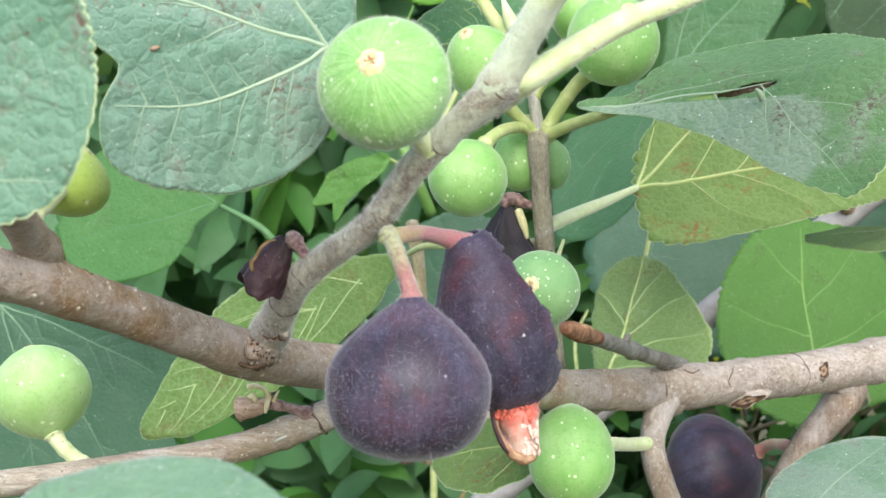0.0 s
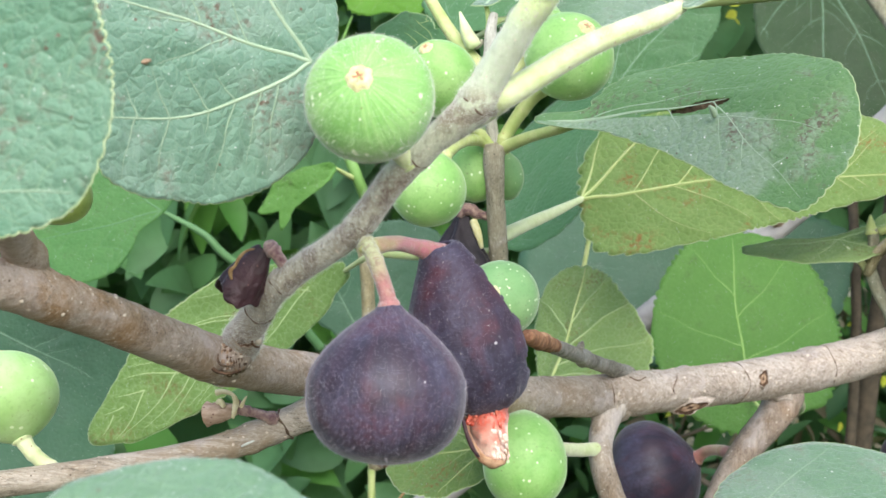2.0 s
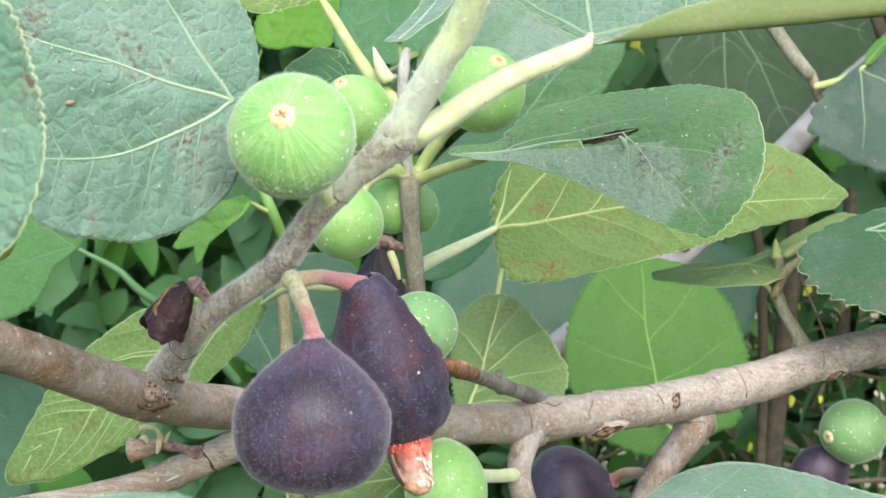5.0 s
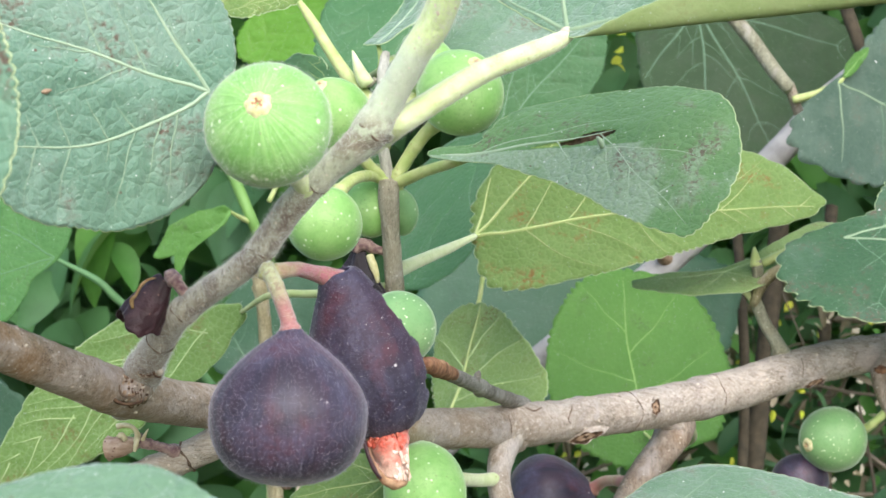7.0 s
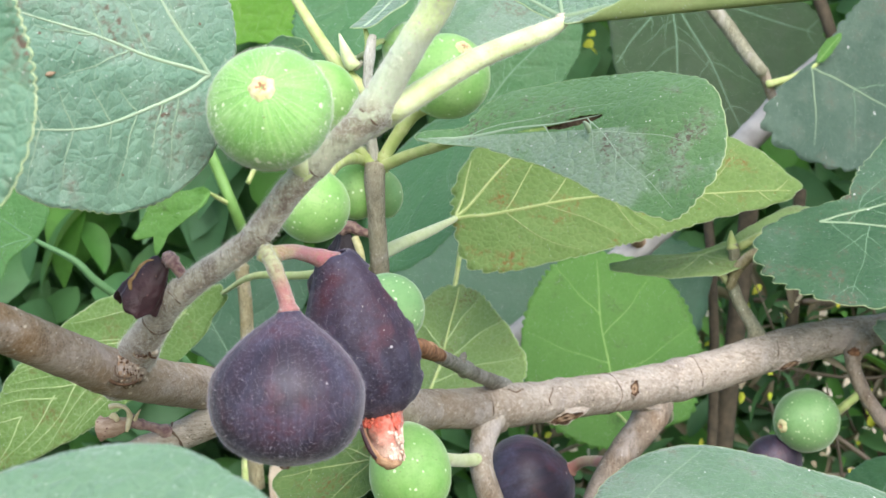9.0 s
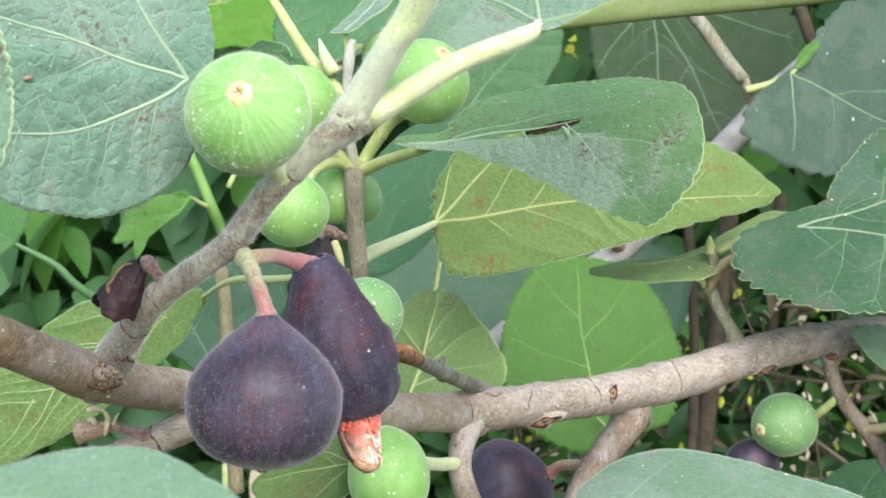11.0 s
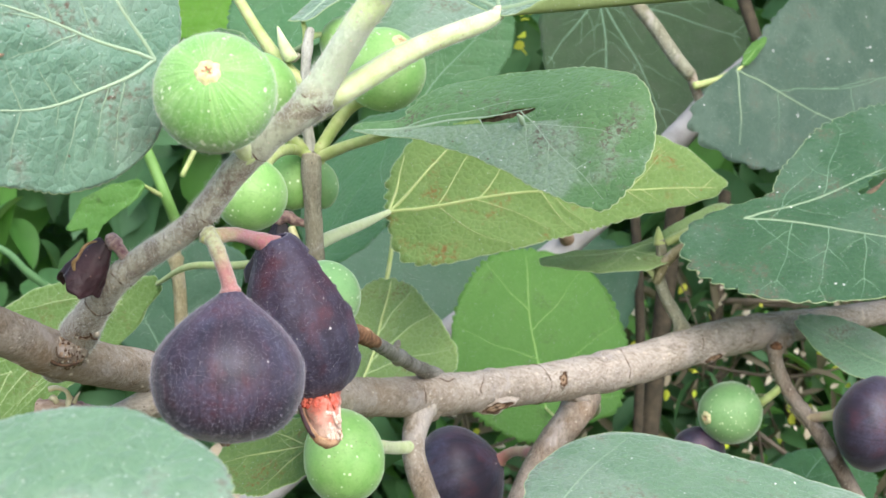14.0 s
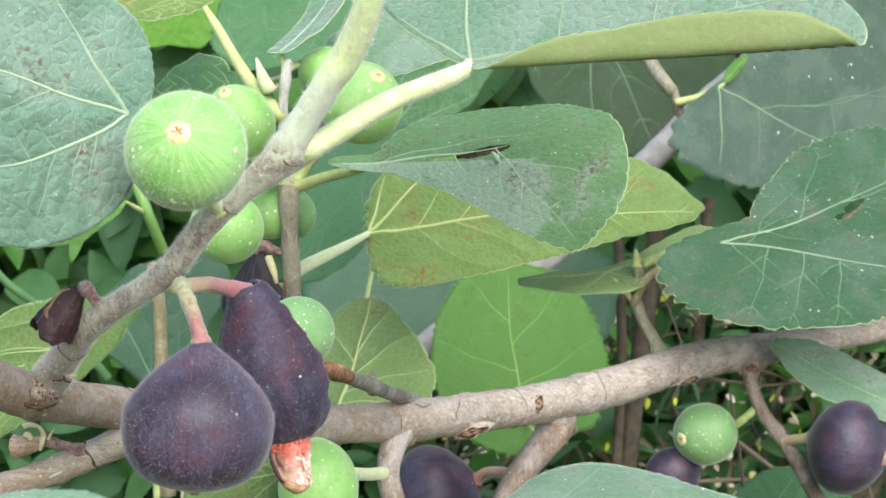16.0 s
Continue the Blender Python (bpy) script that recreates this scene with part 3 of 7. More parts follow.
def tube_data(points, sides=14, step=0.004, rough=0.05, nodes=(), ends=True, seed=0.0):
    """A bent, tapered, slightly lumpy stem. points: rows of x, y, z, radius. nodes: places along it (0 to 1) with a swollen ring."""
    length = sum(np.linalg.norm(np.subtract(a[:3], b[:3])) for a, b in zip(points, points[1:]))
    n = max(6, min(420, int(length / step)))
    rows = spline(points, n)
    c, r = rows[:, :3], rows[:, 3].copy()
    s = np.linspace(0, 1, n)
    for at, size, width in nodes:
        x = (s - at) * length / width
        r *= 1 + size * np.exp(-x * x) - 0.35 * size * np.exp(-((np.abs(x) - 1.3) ** 2) * 6)
    t, u, w = frames(c)
    ang = np.linspace(0, 2 * np.pi, sides, endpoint=False)
    ring = np.cos(ang)[None, :, None] * u[:, None] + np.sin(ang)[None, :, None] * w[:, None]
    pts = (c[:, None] + ring * r[:, None, None]).reshape(-1, 3)
    if rough:
        rad = np.repeat(r, sides)
        k = ripple(pts + seed, 70) * 0.6 + ripple(pts + seed, 230) * 0.4 + ripple(pts + seed, 620) * 0.22
        pts = pts + ring.reshape(-1, 3) * (rad * rough * k)[:, None]
    faces = []
    for i in range(n - 1):
        for j in range(sides):
            k = (j + 1) % sides
            faces.append((i * sides + j, i * sides + k, (i + 1) * sides + k, (i + 1) * sides + j))
    verts = list(pts)
    if ends:
        for i, sgn in ((0, -1), (n - 1, 1)):
            verts.append(c[i] + t[i] * r[i] * 0.35 * sgn)
            for j in range(sides):
                k = (j + 1) % sides
                a, b = i * sides + j, i * sides + k
                faces.append((len(verts) - 1, b, a) if sgn < 0 else (len(verts) - 1, a, b))
    return verts, faces


def tube(name, points, mat, parent=None, label="", **kw):
    v, f = tube_data(points, **kw)
    return link_mesh(name, v, f, mat, parent, label)


def merged(sets):
    verts, faces = [], []
    for v, f in sets:
        k = len(verts)
        verts += list(v)
        faces += [tuple(i + k for i in q) for q in f]
    return verts, faces


def fuzz(parent, source, count, length, width, mat, seed=3):
    """Short downy hairs over a surface."""
    frame_of = np.array(world_of(source))
    rng = np.random.default_rng(seed)
    me = source.data
    co = np.array([v.co[:] for v in me.vertices]) @ frame_of[:3, :3].T + frame_of[:3, 3]
    tri = np.array([(p.vertices[0], p.vertices[i], p.vertices[i + 1]) for p in me.polygons for i in range(1, len(p.vertices) - 1)])
    a, b, c = co[tri[:, 0]], co[tri[:, 1]], co[tri[:, 2]]
    cr = np.cross(b - a, c - a)
    area = np.linalg.norm(cr, axis=1)
    pick = rng.choice(len(tri), count, p=area / area.sum())
    u, v = rng.random(count), rng.random(count)
    flip = u + v > 1
    u[flip], v[flip] = 1 - u[flip], 1 - v[flip]
    root = a[pick] + (b - a)[pick] * u[:, None] + (c - a)[pick] * v[:, None]
    nrm = cr[pick] / (area[pick][:, None] + 1e-12)
    way = nrm + rng.normal(0, 0.45, (count, 3))
    way /= np.linalg.norm(way, axis=1, keepdims=True)
    side = np.cross(way, rng.normal(0, 1, (count, 3)))
    side /= np.linalg.norm(side, axis=1, keepdims=True)
    ln = length * (0.3 + 0.9 * rng.random(count))[:, None]
    verts = np.stack([root - side * width / 2, root + side * width / 2, root + way * ln], 1).reshape(-1, 3)
    ob = link_mesh("fuzz", verts, np.arange(3 * count).reshape(-1, 3), mat, parent, smooth=False)
    return tagged(ob, kind="stuff")


ROUND = ((0.0, 0.0), (0.03, 0.30), (0.10, 0.56), (0.22, 0.81), (0.36, 0.96), (0.5, 1.0), (0.64, 0.96), (0.78, 0.80), (0.89, 0.56), (0.96, 0.33), (1.0, 0.16))
PEAR = ((0.0, 0.0), (0.02, 0.28), (0.05, 0.50), (0.09, 0.67), (0.15, 0.81), (0.23, 0.915), (0.33, 0.98), (0.44, 1.0), (0.54, 0.98), (0.62, 0.91), (0.70, 0.80), (0.78, 0.655), (0.86, 0.48), (0.92, 0.325), (0.965, 0.20), (1.0, 0.14))
PLUMP = ((0.0, 0.0), (0.03, 0.34), (0.08, 0.58), (0.16, 0.80), (0.27, 0.95), (0.40, 1.0), (0.52, 0.985), (0.63, 0.92), (0.73, 0.80), (0.82, 0.62), (0.90, 0.42), (0.96, 0.26), (1.0, 0.18))
LONG = ((0.0, 0.0), (0.03, 0.30), (0.08, 0.62), (0.18, 0.88), (0.32, 1.0), (0.5, 0.98), (0.66, 0.85), (0.8, 0.65), (0.9, 0.48), (0.96, 0.39), (0.99, 0.31), (1.0, 0.22))


def revolve(bottom, top, radius, profile, sides=56, rings=44, ribs=0, rib=0.008, lumps=0.02, seed=0.0, bite=None):
    bottom, top = np.array(bottom, float), np.array(top, float)
    ax = top - bottom
    L = np.linalg.norm(ax)
    t = ax / L
    ref = np.array([0.0, 1.0, 0.0]) if abs(t[1]) < 0.9 else np.array([1.0, 0.0, 0.0])
    u = np.cross(t, ref)
    u /= np.linalg.norm(u)
    w = np.cross(t, u)
    s = 0.5 - 0.5 * np.cos(np.linspace(0, np.pi, rings))
    pr = np.array(profile)
    r = spline(np.c_[pr, pr[:, 0]], 400)
    rr = np.interp(s, r[:, 0], r[:, 1]).clip(0) * radius
    ang = np.linspace(0, 2 * np.pi, sides, endpoint=False)
    ring = np.cos(ang)[:, None] * u + np.sin(ang)[:, None] * w
    p = bottom + t * (s * L)[:, None, None] + ring[None] * rr[:, None, None]
    flat = p.reshape(-1, 3)
    k = 1 + lumps * ripple(flat + seed, 1.1 / radius * 0.5)
    if ribs:
        k = k + np.repeat(rib * (1.3 - 0.9 * s), sides) * (np.cos(ribs * np.tile(ang, rings)) + 0.6 * np.cos((ribs // 2 + 1) * np.tile(ang, rings) + 1.0))
    axis_pt = np.repeat(bottom + t * (s * L)[:, None], sides, 0)
    flat = axis_pt + (flat - axis_pt) * k[:, None]
    faces = []
    for i in range(rings - 1):
        for j in range(sides):
            m = (j + 1) % sides
            if bite and bite(s[i], ang[j]):
                continue
            faces.append((i * sides + j, i * sides + m, (i + 1) * sides + m, (i + 1) * sides + j))
    return flat, faces, (t, u, w, L)


def fig_fruit(label, bottom, top, radius, stalk, skin, profile=ROUND, stalk_mat=None, eye=True, group="figs on the tree", ribs=22, hairs=0, seed=0.0, stalk_r=0.0028, hair_mat=None, eye_size=1.0, sides=56):
    """A fig: skin, eye at its end and the stalk by which it hangs. stalk: points from the fruit to the wood."""
    ob = thing("fig_fruit", top, label, "fig", group)
    v, f, (t, u, w, L) = revolve(bottom, top, radius, profile, sides, 44, ribs, 0.0022, 0.035, seed)
    m = Matrix.Translation((Vector(bottom) + Vector(top)) / 2) @ Matrix((u, w, -t)).transposed().to_4x4()
    back = np.array(m.inverted())
    body = link_mesh("body", v @ back[:3, :3].T + back[:3, 3], f, skin, ob, "", m)
    if eye:
        b = np.array(bottom, float)
        n, rows_e = 40, ((0.0, -0.02), (0.05, 0.012), (0.09, 0.022), (0.13, 0.018), (0.17, 0.006), (0.21, -0.035))
        ve, fe, se = [], [], []
        for r, h in rows_e:
            for i in range(n):
                a = 2 * math.pi * i / n
                lob = 1 + 0.04 * math.sin(5 * a + seed) + 0.05 * math.sin(8 * a + 2 * seed)
                crease = 0.012 * abs(math.sin(2.5 * a + seed)) ** 0.5 if 0.03 < r < 0.15 else 0.0
                ve.append(b + (u * math.cos(a) + w * math.sin(a)) * r * lob * radius * eye_size - t * (h + crease) * radius)
        for q in range(len(rows_e) - 1):
            for i in range(n):
                j = (i + 1) % n
                fe.append((q * n + j, q * n + i, (q + 1) * n + i, (q + 1) * n + j))
                se.append(1 if q < 1 or (q == 1 and i % 8 < 4) else 0)
        link_mesh("eye", ve, fe, (SCAR, SCAR_DARK) if skin in (PURPLE, PURPLE_FAR) else (EYE_SKIN, EYE_RED), ob, "small tan scaly eye", None, se)
    if stalk:
        pts = [(*(np.array(top) - t * 0.1 * radius), stalk_r * 1.25)] + [(*q, stalk_r) for q in stalk]
        stem = tube("stalk", pts, stalk_mat or PETIOLE_GREEN, ob, sides=18, step=0.0008, rough=0.08, nodes=((0.10, 0.28, 0.0010), (0.55, 0.10, 0.0012), (0.93, 0.2, 0.0012)))
    if hairs:
        fuzz(ob, body, hairs, 0.0012, 0.00006, hair_mat or HAIR)
        if stalk:
            fuzz(ob, stem, hairs // 6, 0.0008, 0.00005, HAIR, 9)
    return ob


def smooth_closed(radii, ang):
    n = len(radii)
    r = np.asarray(radii, float)
    s = (ang / (2 * np.pi) * n) % n
    i, u = s.astype(int) % n, s % 1
    a, b, c, d = r[(i - 1) % n], r[i], r[(i + 1) % n], r[(i + 2) % n]
    return 0.5 * (2 * b + (c - a) * u + (2 * a - 5 * b + 4 * c - d) * u**2 + (3 * b - a - 3 * c + d) * u**3)


def fig_leaf(label, centre, along, normal, radii, foot, veins, up, under, vein_mat, petiole=(), petiole_mat=None, petiole_r=0.0016, flare=0.15, cup=0.0, wave=0.0015, quilt=0.0006, teeth=44, tooth=0.03,
             bends=(), holes=(), small_mat=None, second_mat=None, mains=99, margin=0.0003, hairs=0, segs=0, rings=22, side=6, reach_of=(0.18, 0.40), stray=0.4, spread=(0.72, 0.86), vein_r=0.0007, seed=0.0, shows="up", group="leaves of the fig tree"):
    """A leaf blade with two faces, a toothed edge, raised veins that spread from its foot, and its petiole.
    radii: the outline round the centre at even angles; veins: ends and bow, in the blade's plane."""
    n = Vector(normal).normalized()
    segs = segs or teeth * 6
    a = Vector(along)
    a = (a - n * a.dot(n)).normalized()
    b = n.cross(a)
    m = Matrix.Translation(centre) @ Matrix((a, b, n)).transposed().to_4x4()
    foot = np.array(foot, float)
    size = float(np.mean(radii))
    rng = np.random.default_rng(int(seed * 100) + 11)

    def q_(x):
        return np.array([-x[1], x[0]])

    lines = []
    for ea, eb, bow, *start in veins:
        e, o = np.array([ea, eb]), np.array(start) if start else foot
        if start and lines:
            every = np.vstack([c for c, _ in lines])
            o = every[np.argmin(np.hypot(*(every - o).T))]
        mid = (o + e) / 2 + bow * np.array([-(e - o)[1], (e - o)[0]])
        s = np.linspace(0, 1, 24)[:, None]
        wob = (0.010 if start else 0.006) * np.linalg.norm(e - o) * np.sin(s * 11 + ea * 900) * (s > 0.05)
        lines.append(((1 - s) ** 2 * o + 2 * s * (1 - s) * mid + s**2 * e + wob * q_((e - o) / np.linalg.norm(e - o)), 0.99 if start else 1.0))
    for line, _ in list(lines)[:mains]:
        d = line[-1] - line[0]
        ln = np.linalg.norm(d)
        for i in range(side):
            at = 0.14 + 0.74 * (i + rng.uniform(-stray, stray)) / max(side - 1, 1)
            at = min(max(at, 0.08), 0.92)
            for sgn in (-1, 1):
                at = min(max(at + rng.uniform(-0.05, 0.05), 0.06), 0.93)
                o = line[min(int(at * 23), 22)]
                tg = (line[min(int(at * 23) + 1, 23)] - line[min(int(at * 23), 22)])
                tg /= np.linalg.norm(tg) + 1e-9
                th = sgn * (rng.uniform(0.7, 1.15) if stray > 0.3 else rng.uniform(*spread))
                w = np.array([tg[0] * math.cos(th) - tg[1] * math.sin(th), tg[0] * math.sin(th) + tg[1] * math.cos(th)])
                reach = ln * rng.uniform(*reach_of) * (1.05 - 0.6 * at)
                s = np.linspace(0, 1, 10)[:, None]
                end = o + w * reach + tg * reach * 0.25
                cur = o + (end - o) * s - tg * rng.uniform(0.1, 0.6) * reach * (s * (1 - s)) + 0.02 * reach * np.sin(s * 9 + rng.uniform(0, 6)) * q_(w)
                lines.append((cur, 0.42))

    def outline(ang):
        r = smooth_closed(radii, ang)
        ph = ang * teeth / (2 * np.pi) + 0.8 * np.sin(ang * 3 + seed) + 0.35 * np.sin(ang * 11 + seed)
        saw = 1 - ((ph % 1) * 2 - 1) ** 2
        size_of = 0.6 + 0.5 * np.sin(ang * 7 + 2 * seed) * np.sin(ang * 4 + seed)
        return r * (1 + tooth * 1.6 * size_of * (saw - 0.5) + 0.008 * np.sin(ang * 9 + seed))

    def inside(p, slack=0.985):
        return np.hypot(p[:, 0], p[:, 1]) < outline(np.arctan2(p[:, 1], p[:, 0]) % (2 * np.pi)) * slack

    kept = []
    for cur, k in lines:
        ok = inside(cur)
        stop = len(cur) if ok.all() else int(np.argmin(ok | (np.arange(len(cur)) < 2)))
        if stop >= 3:
            kept.append((cur[:stop], k))
    segs_a = np.vstack([c[:-1] for c, _ in kept]) if kept else np.zeros((0, 2))
    segs_b = np.vstack([c[1:] for c, _ in kept]) if kept else np.zeros((0, 2))

    def near(p):
        best = np.full(len(p), 1e3)
        for s, e in zip(segs_a, segs_b):
            d = e - s
            t = (((p - s) @ d) / (d @ d + 1e-12)).clip(0, 1)
            best = np.minimum(best, np.hypot(*(p - s - t[:, None] * d).T))
        return best

    def height(p):
        r = np.hypot(p[:, 0], p[:, 1]) / size
        z = cup * size * r**2
        z = z + wave * (ripple(np.c_[p, np.full(len(p), seed)], 0.9 / size) + 0.5 * r * ripple(np.c_[p, np.full(len(p), seed + 3)], 2.4 / size))
        if quilt and len(segs_a):
            z = z + quilt * (1 - np.exp(-((near(p) / 0.0032) ** 2)))
        return z

    def bent(p3):
        for (pa, pb, ang, amount, soft) in bends:
            d = np.array([math.cos(ang), math.sin(ang)])
            q = np.array([-d[1], d[0]])
            x = (p3[:, :2] - (pa, pb)) @ q
            th = amount * (1 - np.exp(-np.maximum(x, 0) / soft))
            xs = np.maximum(x, 0)
            # turn the part past the line round it
            steps = np.linspace(0, 1, 12)
            lat = np.zeros(len(x))
            up_ = np.zeros(len(x))
            for k in range(11):
                xm = xs * (steps[k] + steps[k + 1]) / 2
                tk = amount * (1 - np.exp(-xm / soft))
                lat += np.cos(tk) * xs / 11
                up_ += np.sin(tk) * xs / 11
            p3 = p3.copy()
            shift = np.where(x > 0, lat - x, 0)
            nz = np.where(x > 0, up_, 0)
            zz = p3[:, 2].copy()
            p3[:, :2] += shift[:, None] * q - (np.where(x > 0, np.sin(th) * zz, 0))[:, None] * q
            p3[:, 2] = np.where(x > 0, nz + zz * np.cos(th), zz)
        return p3

    ang = np.linspace(0, 2 * np.pi, segs, endpoint=False)
    edge = outline(ang)
    fr = np.linspace(0, 1, rings + 1)[1:] ** 0.85
    p2 = [np.zeros((1, 2))] + [np.c_[np.cos(ang), np.sin(ang)] * (edge * k)[:, None] for k in fr]
    # keep the saw teeth at the edge alone
    base = smooth_closed(radii, ang)
    for i, k in enumerate(fr[:-1]):
        p2[i + 1] = np.c_[np.cos(ang), np.sin(ang)] * (base * k)[:, None]
    p2 = np.vstack(p2)
    z = height(p2)
    top = bent(np.c_[p2, z])
    low = bent(np.c_[p2, z - 0.00045])
    faces, slots = [], []
    N = len(p2)

    def cut(idx):
        c = p2[list(idx)].mean(0)
        for (ha, hb, hr, hs, hang) in holes:
            d = c - (ha, hb)
            x = d[0] * math.cos(hang) + d[1] * math.sin(hang)
            y = -d[0] * math.sin(hang) + d[1] * math.cos(hang)
            if (x / hr) ** 2 + (y / hs) ** 2 < 1 + 0.2 * math.sin(5 * math.atan2(y, x) + seed):
                return True
        return False

    for i in range(rings):
        for j in range(segs):
            k = (j + 1) % segs
            if i == 0:
                q = (0, 1 + j, 1 + k)
            else:
                o, o2 = 1 + (i - 1) * segs, 1 + i * segs
                q = (o + j, o2 + j, o2 + k, o + k)
            if holes and cut(q):
                continue
            faces.append(q)
            slots.append(0)
            faces.append(tuple(N + x for x in reversed(q)))
            slots.append(1)
    o = 1 + (rings - 1) * segs
    for j in range(segs):
        k = (j + 1) % segs
        faces.append((o + j, N + o + j, N + o + k, o + k))
        slots.append(2)
    ob = thing("fig_leaf", tuple(m @ Vector((*foot, 0))), label, "leaf", group)
    blade = link_mesh("blade", np.vstack([top, low]), faces, (up, under, RIM if centre[1] < 1.0 else up), ob, "", m, slots)

    rim = (top[o:o + segs] + low[o:o + segs]) / 2
    tv = []
    mid = rim.mean(0)
    for p in rim:
        w_ = p - mid
        w_ /= np.linalg.norm(w_) + 1e-9
        tv += [p + w_ * margin, p + (0, 0, margin), p - w_ * margin * 1.6, p - (0, 0, margin)]
    tf = [(4 * i + j, 4 * i + (j + 1) % 4, 4 * ((i + 1) % segs) + (j + 1) % 4, 4 * ((i + 1) % segs) + j) for i in range(segs) for j in range(4)]
    link_mesh("margin", tv, tf, RIM if centre[1] < 1.0 else up, blade, "", m)

    def strip(cur, k):
        cur = cur[::1]
        zc = height(cur)
        s = np.linspace(0, 1, len(cur))
        r = vein_r * (1.0 if k == 1.0 else 0.40 if k > 0.9 else 0.30 if shows == "up" else 0.42) * (1 - 0.75 * s)
        off = 1 if shows == "up" else -1
        lift = np.full(len(cur), 0.003 * size if off > 0 else -0.00045 - 0.003 * size)
        p3 = np.c_[cur, zc + lift]
        t = np.gradient(cur, axis=0)
        t /= np.linalg.norm(t, axis=1, keepdims=True) + 1e-9
        q = np.c_[-t[:, 1], t[:, 0]]
        rowsv = []
        for ca, cb in ((-1.0, -0.25), (-0.6, 0.35), (0.0, 0.6), (0.6, 0.35), (1.0, -0.25)):
            rowsv.append(np.c_[p3[:, :2] + q * (ca * r)[:, None], p3[:, 2] + off * cb * r * (0.7 if off > 0 else 1.2)])
        rowsv = bent(np.stack(rowsv, 1).reshape(-1, 3))
        fs = []
        for i in range(len(cur) - 1):
            for j in range(4):
                x = i * 5 + j
                fs.append((x, x + 5, x + 6, x + 1) if off > 0 else (x, x + 1, x + 6, x + 5))
        return rowsv, fs

    small = []
    for cur, k in kept:
        if k > 0.9:
            v, f = strip(cur, k)
            link_mesh("vein", v, f, vein_mat if k == 1.0 else second_mat or vein_mat, blade, "", m)
        else:
            small.append(strip(cur, k))
    if small:
        v, f = merged(small)
        tagged(link_mesh("vein_network", v, f, small_mat or vein_mat, blade, "", m), kind="stuff")
    if petiole:
        f3 = bent(np.array([[*foot, height(foot[None])[0] - (petiole_r * 0.75 if shows == "up" else 0.0)]]))[0]
        start = m @ Vector(f3)
        pts = [(*start, petiole_r * 0.62)] + [(*q, petiole_r * (1 + flare * i)) for i, q in enumerate(petiole)]
        pet = tube("petiole", pts, petiole_mat or PETIOLE_GREEN, ob, sides=20, step=0.002, rough=0.06)
        if hairs:
            fuzz(ob, pet, hairs, 0.0011, 0.00007, HAIR, 8)
    return ob



# ------------------------------------------------------------------ ground and far hedge
def ground_sheet():
    k = Mat("garden soil and litter", 0.95, 0.1)
    c = k.mix(k.step(k.noise(9, 6), 0.4, 0.65), (0.055, 0.042, 0.025), (0.05, 0.085, 0.025))
    k.color(k.mix(k.step(k.noise(80, 4), 0.55, 0.7), c, (0.13, 0.10, 0.06)))
    k.bump(k.noise(60, 5), 0.01, 0.8)
    n, size = 60, 60.0
    xs = np.sign(np.linspace(-1, 1, n)) * np.abs(np.linspace(-1, 1, n)) ** 3 * size
    v = [(x, y, 0.03 * noise.noise(Vector((x, y, 0)) * 1.5)) for y in xs for x in xs]
    f = [(j * n + i, j * n + i + 1, (j + 1) * n + i + 1, (j + 1) * n + i) for j in range(n - 1) for i in range(n - 1)]
    tagged(link_mesh("ground", v, f, k.m), "dark garden soil with weeds and leaf litter", "ground", "", "structure")


ground_sheet()


def hedge(name, label, count, box, size, mats, seed, upright=0.4, slim=0.8, front=1.0):
    """A deep mass of small folded leaves."""
    rng = np.random.default_rng(seed)
    verts, faces, slots = [], [], []
    (x0, x1), (y0, y1), (z0, z1) = box
    ts = np.linspace(0, 1, 10)
    shape = np.c_[ts, 0.47 * np.sin(np.pi * ts**0.8) ** 0.75]
    for i in range(count):
        o = np.array([rng.uniform(x0, x1), y0 + (y1 - y0) * rng.random() ** front, rng.uniform(z0, z1)])
        d = rng.normal(0, 1, 3) * (1, 0.6, 1) + (0, -0.3, -upright)
        d /= np.linalg.norm(d)
        n = rng.normal(0, 0.6, 3) + (0, -0.9, 0.7)
        q = np.cross(n, d)
        q /= np.linalg.norm(q)
        n = np.cross(d, q)
        s = size * rng.uniform(0.55, 1.3)
        k = len(verts)
        droop, fold = rng.uniform(0.1, 0.5), rng.uniform(0.1, 0.35)
        for t, w in shape:
            c = o + d * t * s - n * droop * s * t * t
            verts += [c - q * w * s * slim + n * fold * w * s, c, c + q * w * s * slim + n * fold * w * s]
        m = rng.integers(0, len(mats))
        for j in range(9):
            a = k + 3 * j
            faces += [(a, a + 1, a + 4, a + 3), (a + 1, a + 2, a + 5, a + 4)]
            slots += [m, m]
    ob = link_mesh(name, verts, faces, mats, None, "", None, slots)
    return tagged(ob, label, "hedge", "", "stuff")


def hedge_mat(name, a, b):
    k = Mat(name, 0.55, 0.3)
    g = k.t.nodes.new("ShaderNodeNewGeometry").outputs["Random Per Island"]
    c = k.mix(g, a, b)
    c = k.mix(k.math("MULTIPLY", k.step(k.noise(40, 3), 0.45, 0.7), 0.35), c, tuple(0.5 * x for x in a))
    k.color(c)
    k.see_through(k.mix(0.4, c, (0.3, 0.5, 0.06)), 0.36)
    return k.m


